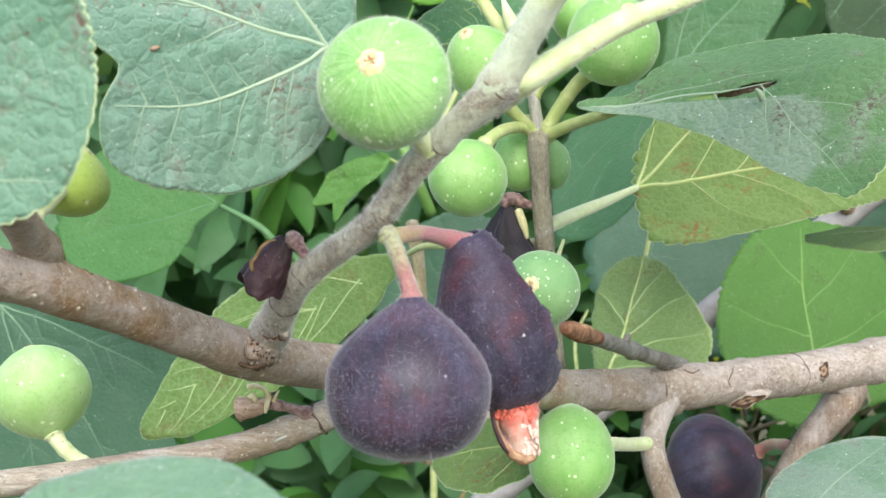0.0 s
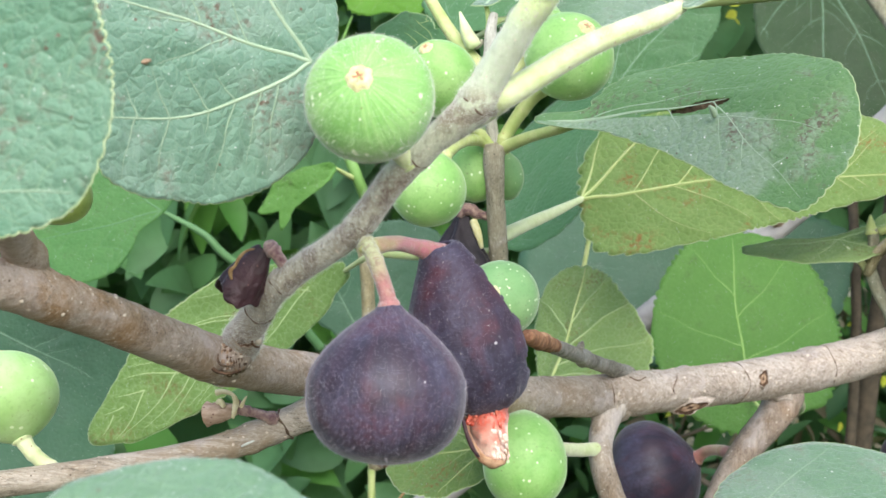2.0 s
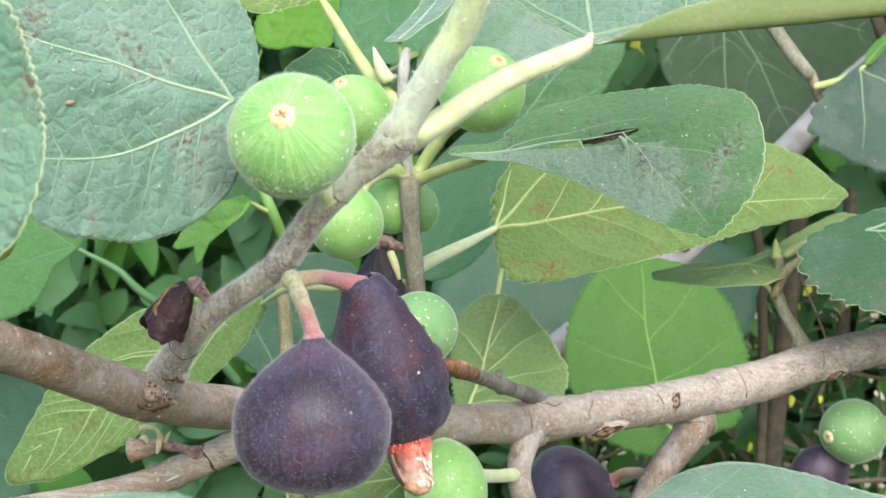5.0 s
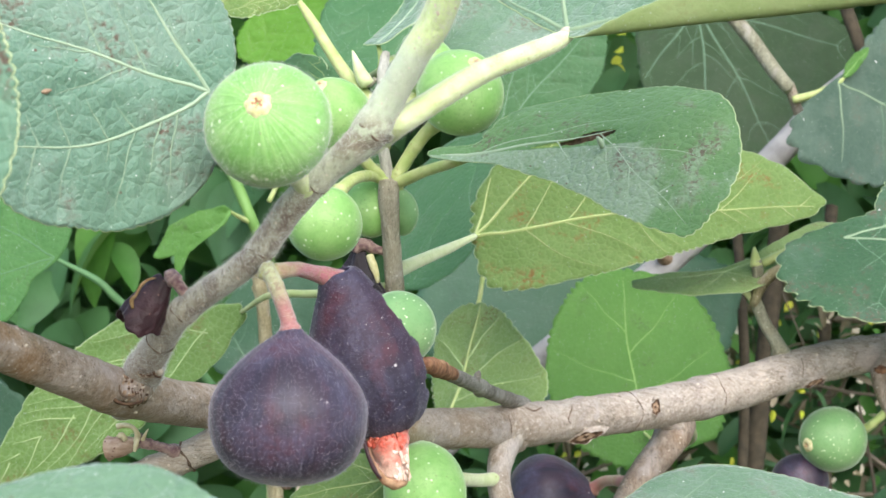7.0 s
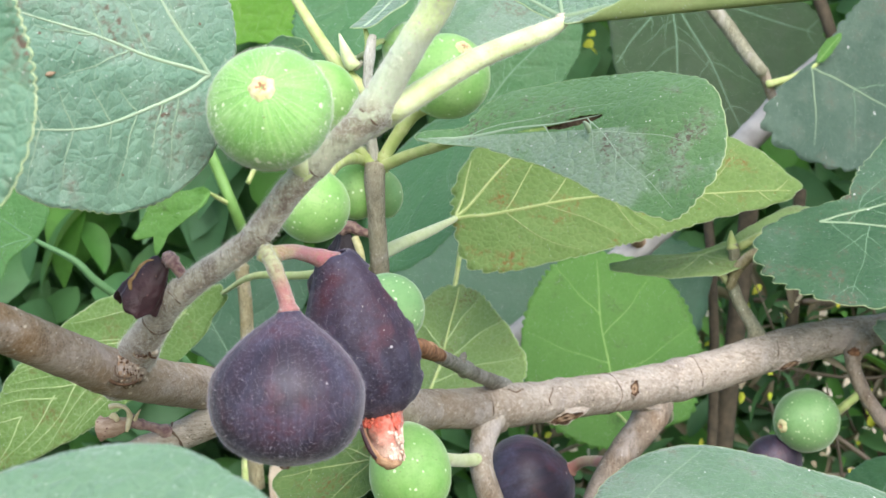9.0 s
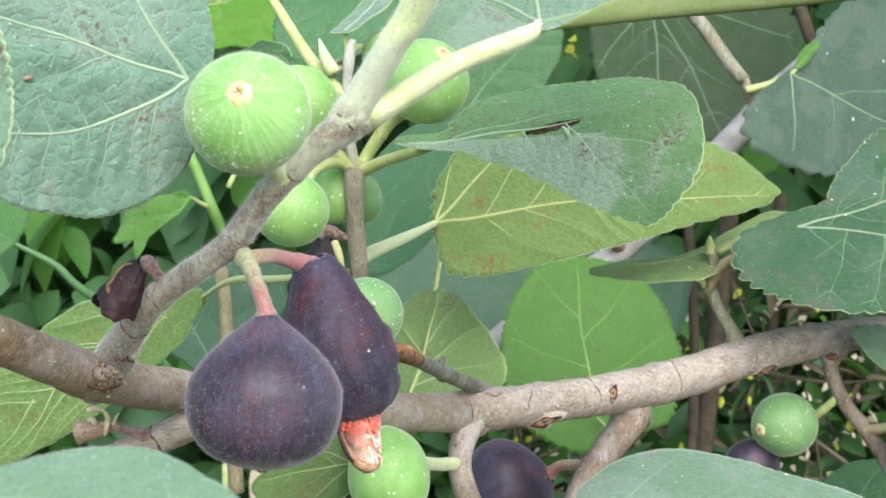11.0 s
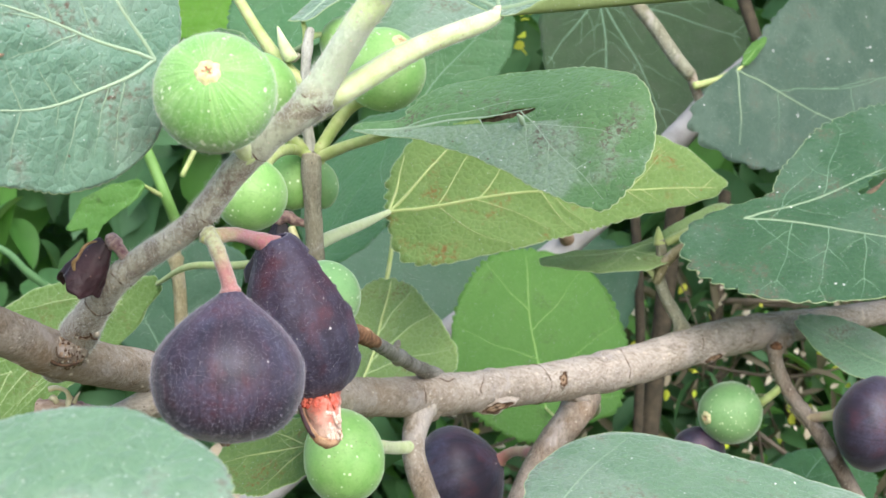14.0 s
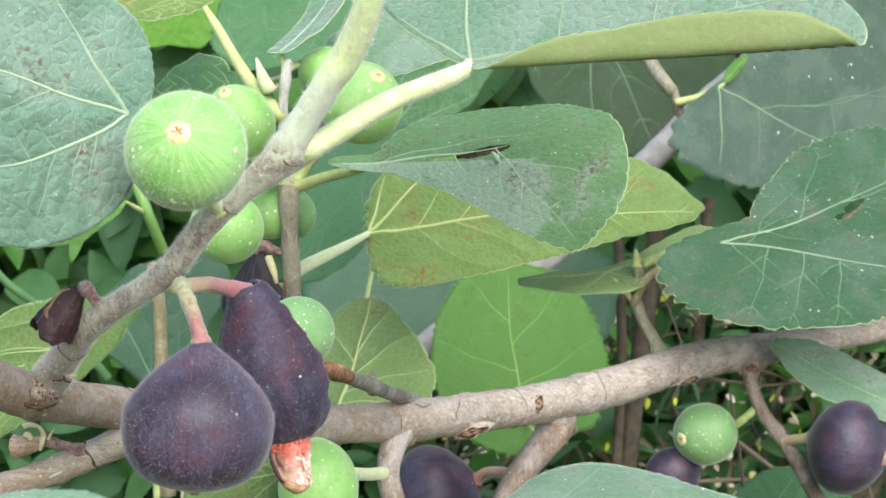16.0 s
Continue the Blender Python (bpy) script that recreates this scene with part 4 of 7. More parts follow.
# H2 and H3 copy H1 with light and shade put into the colour.
H1 = hedge_mat("hedge leaf", (0.068, 0.18, 0.072), (0.10, 0.24, 0.09))
H2 = hedge_mat("hedge leaf in light", (0.07, 0.215, 0.046), (0.11, 0.29, 0.06))
# H4 and H6 are very bright colours that stand in for flecks of sunlight.
H4 = hedge_mat("yellow sun-fleck leaf", (0.60, 0.75, 0.05), (0.86, 0.88, 0.12))
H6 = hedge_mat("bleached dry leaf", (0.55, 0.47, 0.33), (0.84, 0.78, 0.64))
H5 = hedge_mat("dry brown leaf", (0.10, 0.085, 0.058), (0.21, 0.18, 0.125))
H3 = hedge_mat("hedge leaf in shade", (0.064, 0.165, 0.074), (0.092, 0.215, 0.098))
hedge("undergrowth", "dense dark green undergrowth behind the fig branches", 14000, ((-1.7, 2.0), (1.9, 3.1), (0.05, 1.85)), 0.11, (H1, H1, H3, H3, H2), 4, 0.05, 0.5, 1.8)
# Out of view: leaf mass added only to darken the back and right.
hedge("tree_crown", "unseen crown leaves added overhead to shade the far side", 800, ((0.1, 2.2), (0.95, 2.7), (1.80, 2.5)), 0.17, (H1, H2), 6)
hedge("far_hedge", "tall dark green hedge closing the view", 4800, ((-2.8, 3.0), (3.4, 4.4), (0.0, 2.7)), 0.32, (H1, H3, H3), 5)
hedge("low_weeds", "low green weeds and small leaves in shade", 3600, ((0.0, 1.7), (1.68, 2.2), (0.0, 1.12)), 0.065, (H2, H1, H3), 8, 0.1, 0.32)
hedge("dry_leaves", "dry brown leaves and litter caught between the stems", 1300, ((0.1, 1.1), (1.68, 2.0), (0.70, 1.17)), 0.045, (H5, H5, H3), 17, 0.1, 0.22)
# Flecks of sun on litter and leaves, built as small bright leaves.
hedge("light_leaves", "sun flecks made as scattered small bright leaves", 800, ((0.1, 1.0), (1.64, 1.85), (0.80, 1.17)), 0.0125, (H4, H6, H6, H2, H6), 12, 0.1, 0.6)
hedge("lit_leaf_tips", "yellow sun flecks made as a few bright leaf tips", 9, ((0.165, 0.215), (1.72, 1.76), (1.405, 1.455)), 0.011, (H4,), 14, 0.4, 0.9)




def far_stems():
    rng = random.Random(21)
    for i, (x, y, r, lean) in enumerate(((0.342, 1.64, 0.012, 0.015), (0.292, 1.60, 0.006, 0.02), (0.46, 1.8, 0.009, 0.14), (0.57, 1.9, 0.012, -0.16))):
        pts = [(x + lean * (s - 0.9) + 0.018 * math.sin(7 * s + 2 * i), y + 0.02 * math.sin(5 * s + i), 1.25 * s, r * (1.15 - 0.3 * s)) for s in np.linspace(0, 1, 9)]
        ob = thing("bush_stem", pts[0][:3], "brown upright woody stem in the undergrowth", "stem", "stems in the undergrowth")
        tube("wood", pts, BARK_DARK, ob, sides=12, step=0.03, rough=0.12, seed=i)


far_stems()


def dead_twigs():
    """A tangle of thin dead twigs low between the bush stems."""
    rng = random.Random(44)
    sets = []
    for i in range(110):
        x, y, z = rng.uniform(0.12, 1.1), rng.uniform(1.62, 1.95), rng.uniform(0.72, 1.16)
        a, ln, r = rng.uniform(-0.5, 0.5) if i % 3 else rng.uniform(1.1, 1.9), rng.uniform(0.08, 0.26), rng.uniform(0.0012, 0.0035)
        dx, dz, b = math.cos(a) * ln, math.sin(a) * ln, rng.uniform(-0.03, 0.03)
        sets.append(tube_data([(x, y, z, r), (x + dx * 0.5 - b * 0.6, y + b, z + dz * 0.5 + b, r * 0.85), (x + dx, y + b * 0.5, z + dz, r * 0.5)], sides=6, step=0.02, rough=0.1, seed=i))
    v, f = merged(sets)
    tagged(link_mesh("dead_twigs", v, f, DEAD_WOOD), "tangle of thin grey-brown dead twigs in the undergrowth", "twigs", "", "stuff")


DEAD_WOOD = hedge_mat("dead twig wood", (0.07, 0.055, 0.04), (0.24, 0.20, 0.155))
dead_twigs()


def weed_stem(top, r):
    x, y, z = top
    ob = thing("weed_stem", (x, y, 0), "slim green weed stem rising from the ground", "stem", "weed stems")
    tube("stem", [(x + 0.02, y + 0.01, -0.01, r * 1.3), (x + 0.01, y, z * 0.5, r * 1.15), (x, y, z, r)], PETIOLE_GREEN, ob, sides=10, step=0.03, rough=0.05)


weed_stem((-0.6349, 1.4200, 1.1437), 0.004)
weed_stem((-0.1456, 1.3000, 1.0052), 0.003)
weed_stem((0.3126, 1.1000, 0.9440), 0.003)

# ------------------------------------------------------------------ branches
branch = thing("fig_branch", (-0.1606, 0.4750, 1.1782), "thick brown-grey fig branch with leaf scars and pale lenticels", "branch", "fig branches")
MAIN = [(-0.1941, 0.4300, 1.1913, 0.0069), (-0.1763, 0.4550, 1.1841, 0.0075), (-0.1606, 0.4750, 1.1782, 0.0080), (-0.1419, 0.5200, 1.1645, 0.0082), (-0.1176, 0.5750, 1.1460, 0.0088), (-0.0829, 0.6400, 1.1329, 0.0089), (-0.0427, 0.7100, 1.1191, 0.0096), (0.0045, 0.7900, 1.1082, 0.0101),
        (0.0478, 0.8400, 1.1046, 0.0117), (0.0839, 0.8700, 1.1056, 0.0115), (0.1234, 0.9050, 1.1068, 0.0122), (0.1792, 0.9500, 1.1132, 0.0125), (0.2196, 0.9750, 1.1227, 0.0125), (0.2605, 0.9950, 1.1302, 0.0120), (0.3362, 1.0200, 1.1396, 0.0093), (0.3947, 1.0500, 1.1467, 0.0084), (0.5144, 1.1000, 1.1631, 0.0080)]
wood = tube("wood", MAIN, BARK, branch, sides=48, step=0.0022, rough=0.10, nodes=((0.38, 0.10, 0.005), (0.55, 0.07, 0.004), (0.66, 0.09, 0.006), (0.82, 0.08, 0.005)))


tube("trunk", [(-0.1919, 0.4320, 1.1906, 0.0070), (-0.30, 0.405, 1.165, 0.0085), (-0.48, 0.44, 1.03, 0.015), (-0.66, 0.52, 0.62, 0.024), (-0.72, 0.56, 0.25, 0.031), (-0.74, 0.58, -0.04, 0.040)], BARK, branch, "older grey trunk rising from the soil", sides=28, step=0.008, rough=0.12, seed=3.0)


def scar(at, normal, size, turn, stretch=2.0, parent=None, seed=0.0):
    """An oval leaf scar on the bark: a cracked, raised lip round a dark face."""
    n = Vector(normal).normalized()
    a = Vector((1, 0, 0))
    a = (a - n * a.dot(n)).normalized()
    q = n.cross(a)
    a, q = a * math.cos(turn) + q * math.sin(turn), q * math.cos(turn) - a * math.sin(turn)
    cols = 44
    v, f, slots = [], [], []
    rows = ((1.35, -0.45), (1.14, 0.06), (1.04, 0.24), (0.96, 0.22), (0.86, 0.13), (0.60, 0.12), (0.42, 0.17), (0.22, 0.11), (0.0, 0.12))
    for k, (r, h) in enumerate(rows):
        for i in range(cols):
            c = 2 * math.pi * i / cols
            w = 1 + (0.10 * math.sin(3 * c + seed) + 0.07 * math.sin(8 * c + 2 * seed)) * (k < 5)
            lens = 1.0 / (abs(math.cos(c)) ** 1.6 + abs(math.sin(c)) ** 1.6) ** 0.625
            hh = h * (1 + 0.6 * math.sin(5 * c + seed + k)) if 1 < k < 8 else h
            v.append(Vector(at) + (a * math.cos(c) * stretch + q * math.sin(c)) * (r * w * lens * size) + n * hh * size)
    for k in range(len(rows) - 1):
        for i in range(cols):
            j = (i + 1) % cols
            f.append((k * cols + i, k * cols + j, (k + 1) * cols + j, (k + 1) * cols + i))
            slots.append(0 if k < 3 else 1 if k in (3, 4, 7) else 2)
    link_mesh("leaf_scar", v, f, (BARK, SCAR_DARK, SCAR), parent or branch, "", None, slots, smooth=False)


stub_l = thing("branch_stub", (-0.1559, 0.4700, 1.1836), "short brown side branch stump rising from the fig branch", "branch", "fig branches")
tube("wood", [(-0.1655, 0.5050, 1.1748, 0.0055), (-0.1612, 0.4830, 1.1855, 0.0065), (-0.1579, 0.4600, 1.1956, 0.0057), (-0.1562, 0.4400, 1.2048, 0.0053), (-0.1615, 0.4300, 1.2147, 0.0050)], BARK, stub_l, sides=22, rough=0.08, nodes=((0.3, 0.12, 0.004),))

low = thing("fig_branch", (-0.1030, 0.6200, 1.1208), "thinner grey-brown lower fig branch", "branch", "fig branches")
LOW = [(-0.2497, 0.5800, 1.0889, 0.0051), (-0.2205, 0.5900, 1.0927, 0.0052), (-0.1793, 0.6000, 1.0982, 0.0053), (-0.1374, 0.6100, 1.1048, 0.0056), (-0.1084, 0.6200, 1.1141, 0.0061), (-0.0816, 0.6300, 1.1252, 0.0069), (-0.0562, 0.6850, 1.1224, 0.0080)]
tube("limb", [(-0.2479, 0.5810, 1.0890, 0.0051), (-0.36, 0.56, 1.02, 0.0075), (-0.52, 0.53, 0.90, 0.010), (-0.66, 0.52, 0.66, 0.014)], BARK_LOW, low, sides=20, step=0.006, rough=0.1)
low_wood = tube("wood", LOW, BARK_LOW, low, sides=24, step=0.003, rough=0.09, nodes=((0.62, 0.12, 0.004),))

shoot = thing("fig_shoot", (-0.1145, 0.5750, 1.1496), "upright young fig shoot, brown below and downy grey-green above", "branch", "fig branches")
SHOOT_PTS = [(-0.1243, 0.6000, 1.1395, 0.0066), (-0.1134, 0.5750, 1.1513, 0.0069), (-0.0995, 0.5450, 1.1682, 0.0054), (-0.0910, 0.5300, 1.1768, 0.0048), (-0.0810, 0.5220, 1.1845, 0.0046), (-0.0621, 0.5080, 1.1973, 0.0045), (-0.0484, 0.5000, 1.2144, 0.0048), (-0.0362, 0.4960, 1.2259, 0.0045),
             (-0.0242, 0.4920, 1.2361, 0.0058), (-0.0169, 0.4880, 1.2479, 0.0052), (-0.0087, 0.4820, 1.2609, 0.0049), (-0.0025, 0.4780, 1.2700, 0.0051), (0.0027, 0.4700, 1.2826, 0.0046), (0.0076, 0.4600, 1.3010, 0.0044)]
shoot_wood = tube("wood", SHOOT_PTS, SHOOT, shoot, sides=36, step=0.0012, rough=0.08, nodes=((0.10, 0.10, 0.004), (0.255, 0.07, 0.004), (0.40, 0.07, 0.004), (0.51, 0.07, 0.004), (0.635, 0.09, 0.006)))
fuzz(shoot, shoot_wood, 24000, 0.0017, 0.00007, HAIR, 5)
scar((0.0785, 0.8535, 1.0962), (0.18, -0.82, -0.55), 0.0038, 0.22, 2.5, None, 1.0)
scar((0.1218, 0.8872, 1.1088), (0.30, -0.94, 0.12), 0.0031, 1.4, 1.6, None, 2.2)
scar((0.0198, 0.7970, 1.1090), (0.25, -0.95, 0.15), 0.0020, 1.3, 1.5, None, 3.1)
scar((0.2330, 0.9690, 1.1160), (0.20, -0.83, -0.52), 0.0026, 0.3, 2.8, None, 4.0)
scar((-0.1064, 0.5560, 1.1562), (-0.05, -0.98, -0.15), 0.0026, 0.5, 1.25, shoot, 5.0)
scar((-0.14904, 0.49028, 1.18031), (0.577, -0.004, 0.816), 0.0010, 0.3, 2.0, None, 6.0)

stick = thing("broken_twig", (0.0366, 0.8300, 1.1166), "dry grey broken twig stub with an orange-brown end", "twig", "fig twigs")
tube("wood", [(0.0445, 0.8460, 1.1138, 0.0046), (0.0311, 0.8050, 1.1224, 0.0038), (0.0149, 0.7300, 1.1355, 0.0035), (0.0039, 0.6750, 1.1448, 0.0032), (-0.0001, 0.6520, 1.1484, 0.0031)], BARK_DRY, stick, sides=20, step=0.002, rough=0.22, nodes=((0.45, 0.25, 0.004),))
tube("broken_end", [(0.0038, 0.6720, 1.1453, 0.0029), (-0.0006, 0.6500, 1.1488, 0.0036), (-0.0045, 0.6320, 1.1520, 0.0035), (-0.0074, 0.6220, 1.1542, 0.0023)], TORN_WOOD, stick, "orange-brown torn end", sides=16, step=0.001, rough=0.5)
tube("torn_bark", [(0.0013, 0.6550, 1.1503, 0.0017), (-0.0029, 0.6340, 1.1528, 0.0021), (-0.0060, 0.6230, 1.1545, 0.0009)], EYE_RED, stick, "orange-brown torn bark", sides=10, step=0.001, rough=0.5)
tube("bud", [(0.0153, 0.7250, 1.1381, 0.0021), (0.0163, 0.7220, 1.1412, 0.0016), (0.0168, 0.7200, 1.1430, 0.0005)], BARK_DRY, stick, sides=8, rough=0.3)

tw_a = thing("fig_twig", (0.0366, 0.8300, 1.0969), "grey-brown side twig growing down from the branch", "twig", "fig twigs")
tube("wood", [(0.0345, 0.8300, 1.1070, 0.0100), (0.0330, 0.8230, 1.0985, 0.0090), (0.0312, 0.8150, 1.0910, 0.0072), (0.0292, 0.8100, 1.0816, 0.0065), (0.0311, 0.8050, 1.0676, 0.0065), (0.0426, 0.8000, 1.0392, 0.0064)], BARK_GREY, tw_a, sides=16, rough=0.1, nodes=((0.2, 0.15, 0.004),))
tw_b = thing("fig_twig", (0.1482, 0.9300, 1.0913), "brown side twig growing down from the branch", "twig", "fig twigs")
tube("wood", [(0.1428, 0.9300, 1.1015, 0.0082), (0.1375, 0.9220, 1.0902, 0.0111), (0.1300, 0.9170, 1.0800, 0.0097), (0.1196, 0.9140, 1.0681, 0.0090), (0.1077, 0.9100, 1.0503, 0.0083), (0.0941, 0.9000, 1.0224, 0.0082)], BARK_SIDE, tw_b, sides=16, rough=0.1, nodes=((0.1, 0.15, 0.004),))
tw_c = thing("fig_twig", (0.2146, 0.9750, 1.1341), "short grey-green side shoot with a pointed bud", "twig", "fig twigs")
tube("wood", [(0.2171, 0.9800, 1.1230, 0.0068), (0.2107, 0.9750, 1.1402, 0.0046), (0.2025, 0.9750, 1.1537, 0.0039), (0.1981, 0.9780, 1.1679, 0.0039), (0.1999, 0.9800, 1.1822, 0.0039), (0.1985, 0.9800, 1.1922, 0.0036)], BARK_TWIG, tw_c, sides=14, rough=0.1, nodes=((0.1, 0.3, 0.003), (0.55, 0.15, 0.002)))
tube("stalk_base", [(0.1960, 0.9760, 1.1640, 0.0030), (0.2000, 0.9720, 1.1765, 0.0036), (0.2075, 0.9680, 1.1850, 0.0034), (0.2150, 0.9680, 1.1900, 0.0026)], TWIG_TAN, tw_c, "pale tan-green leaf stalk base", sides=12, rough=0.1)
tube("bud", [(0.1985, 0.9800, 1.1893, 0.0043), (0.1978, 0.9800, 1.1947, 0.0029), (0.1974, 0.9800, 1.2008, 0.0007)], PETIOLE_GREEN, tw_c, "pointed green bud", sides=10, rough=0.1)
tw_d = thing("fig_twig", (0.2806, 0.9850, 1.1275), "thin brown twig hanging from the branch with two figs", "twig", "fig twigs")
tube("wood", [(0.2861, 0.9950, 1.1297, 0.0080), (0.2782, 0.9850, 1.1161, 0.0050), (0.2858, 0.9800, 1.0941, 0.0047), (0.3026, 0.9700, 1.0693, 0.0050), (0.3170, 0.9650, 1.0441, 0.0053), (0.3392, 0.9600, 1.0042, 0.0053)], BARK_SIDE, tw_d, sides=14, rough=0.12, nodes=((0.15, 0.2, 0.003), (0.5, 0.15, 0.003)))
tw_e = thing("fig_twig", (-0.0262, 0.7600, 1.2112), "upright grey fig twig bearing green figs and leaves", "twig", "fig twigs")
tube("wood", [(-0.0186, 0.7900, 1.1192, 0.0046), (-0.0226, 0.7800, 1.1545, 0.0046), (-0.0243, 0.7700, 1.1832, 0.0048), (-0.0257, 0.7620, 1.2057, 0.0045), (-0.0266, 0.7550, 1.2263, 0.0052), (-0.0260, 0.7550, 1.2327, 0.0055)], BARK_OLIVE, tw_e, sides=16, rough=0.1, nodes=((0.55, 0.1, 0.003), (0.95, 0.15, 0.003)))
tw_f = thing("fig_twig", (-0.0308, 0.7500, 1.2824), "slim grey-green upright twig tip with a bud", "twig", "fig twigs")
tube("wood", [(-0.0261, 0.7570, 1.2319, 0.0030), (-0.0293, 0.7550, 1.2498, 0.0028), (-0.0303, 0.7520, 1.2716, 0.0025), (-0.0286, 0.7500, 1.2906, 0.0025), (-0.0275, 0.7500, 1.2955, 0.0019)], BARK_PALE, tw_f, sides=12, rough=0.1, nodes=((0.65, 0.2, 0.003),))
tube("bud", [(-0.0368, 0.7500, 1.2796, 0.0038), (-0.0407, 0.7500, 1.2865, 0.0030), (-0.0440, 0.7500, 1.2961, 0.0005)], PETIOLE, tw_f, "pale pointed bud", sides=10, rough=0.1)
tube("scale", [(-0.0331, 0.7520, 1.2826, 0.0014), (-0.0357, 0.7500, 1.2796, 0.0014), (-0.0373, 0.7490, 1.2790, 0.0008)], BARK_TWIG, tw_f, sides=8, rough=0.2)
far_b = thing("far_branch", (0.1382, 1.3700, 1.1450), "straight pale grey branch further back in the tree", "branch", "fig branches")
tube("wood", [(-0.1099, 1.3400, 0.9306, 0.0127), (-0.0415, 1.3500, 0.9898, 0.0123), (0.0881, 1.3700, 1.1039, 0.0125), (0.2114, 1.3900, 1.1960, 0.0122), (0.3051, 1.4000, 1.2882, 0.0128), (0.3537, 1.4100, 1.3367, 0.0124), (0.4476, 1.4300, 1.4197, 0.0115), (0.6536, 1.4700, 1.6140, 0.0108)], BARK_FAR, far_b, sides=20, step=0.008, rough=0.10, nodes=((0.45, 0.08, 0.01), (0.72, 0.1, 0.01)))
tube("knot", [(0.2005, 1.3850, 1.1890, 0.0081), (0.1943, 1.3700, 1.1941, 0.0060), (0.1909, 1.3600, 1.1966, 0.0025)], SCAR, far_b, sides=10, rough=0.2)
far_t = thing("fig_twig", (0.2747, 1.2400, 1.3316), "brownish far twig with a petiole scar", "twig", "fig twigs")
tube("wood", [(0.2303, 1.2700, 1.3998, 0.0060), (0.2515, 1.2600, 1.3706, 0.0060), (0.2667, 1.2450, 1.3435, 0.0059), (0.2784, 1.2400, 1.3280, 0.0054)], BARK_TWIG, far_t, sides=12, rough=0.12)
tube("wood", [(0.2779, 1.2420, 1.3318, 0.0045), (0.2918, 1.2550, 1.3057, 0.0041), (0.3050, 1.2620, 1.3039, 0.0042)], BARK_GREY, far_t, sides=10, rough=0.12)
far_u = thing("fig_twig", (-0.1399, 1.0800, 1.2356), "slim green stem among the leaves", "twig", "fig twigs")
tube("wood", [(-0.1557, 1.0800, 1.2712, 0.0036), (-0.1419, 1.0800, 1.2396, 0.0040), (-0.1320, 1.0800, 1.2159, 0.0040), (-0.1224, 1.1000, 1.1880, 0.0040)], STEM_GREEN, far_u, sides=12, rough=0.06)
far_v = thing("fig_twig", (-0.1099, 0.9500, 1.1584), "slim yellowish-brown stem behind the figs", "twig", "fig twigs")
tube("wood", [(-0.1144, 0.9500, 1.1862, 0.0038), (-0.1109, 0.9500, 1.1654, 0.0042), (-0.1092, 0.9500, 1.1445, 0.0042), (-0.1071, 0.9500, 1.1028, 0.0045), (-0.1022, 0.9500, 1.0403, 0.0049)], TWIG_TAN, far_v, sides=12, rough=0.08, nodes=((0.12, 0.35, 0.004),))
far_w = thing("fig_twig", (0.3982, 1.5000, 1.4085), "dark brown far twig", "twig", "fig twigs")
tube("wood", [(0.3762, 1.5000, 1.4744, 0.0066), (0.3982, 1.5000, 1.4140, 0.0066), (0.4092, 1.5000, 1.3811, 0.0060), (0.4311, 1.5000, 1.2988, 0.0060)], BARK_DARK, far_w, sides=10, rough=0.1)

# ------------------------------------------------------------------ figs
fig_fruit("plump pale green unripe fig with white flecks and tan eye", (-0.0540, 0.4495, 1.2422), (-0.0513, 0.4815, 1.2321), 0.0193, [(-0.0483, 0.4900, 1.2261), (-0.0452, 0.4950, 1.2209), (-0.0430, 0.4970, 1.2183)], GREEN_SKIN, ROUND, PETIOLE, hairs=11000, ribs=26, seed=0.3, stalk_r=0.0032)
f2 = fig_fruit("ripe dark purple fig with downy skin hanging from the shoot", (-0.0504, 0.4970, 1.1234), (-0.0491, 0.5000, 1.1741), 0.02517, [(-0.0506, 0.5000, 1.1782), (-0.0535, 0.5000, 1.1864), (-0.0563, 0.5020, 1.1918), (-0.0582, 0.5030, 1.1942)], PURPLE, PEAR, STALK_RUN, eye=True, hairs=13000, eye_size=0.4, ribs=12, seed=1.7, stalk_r=0.0026, hair_mat=HAIR_DARK, sides=80)


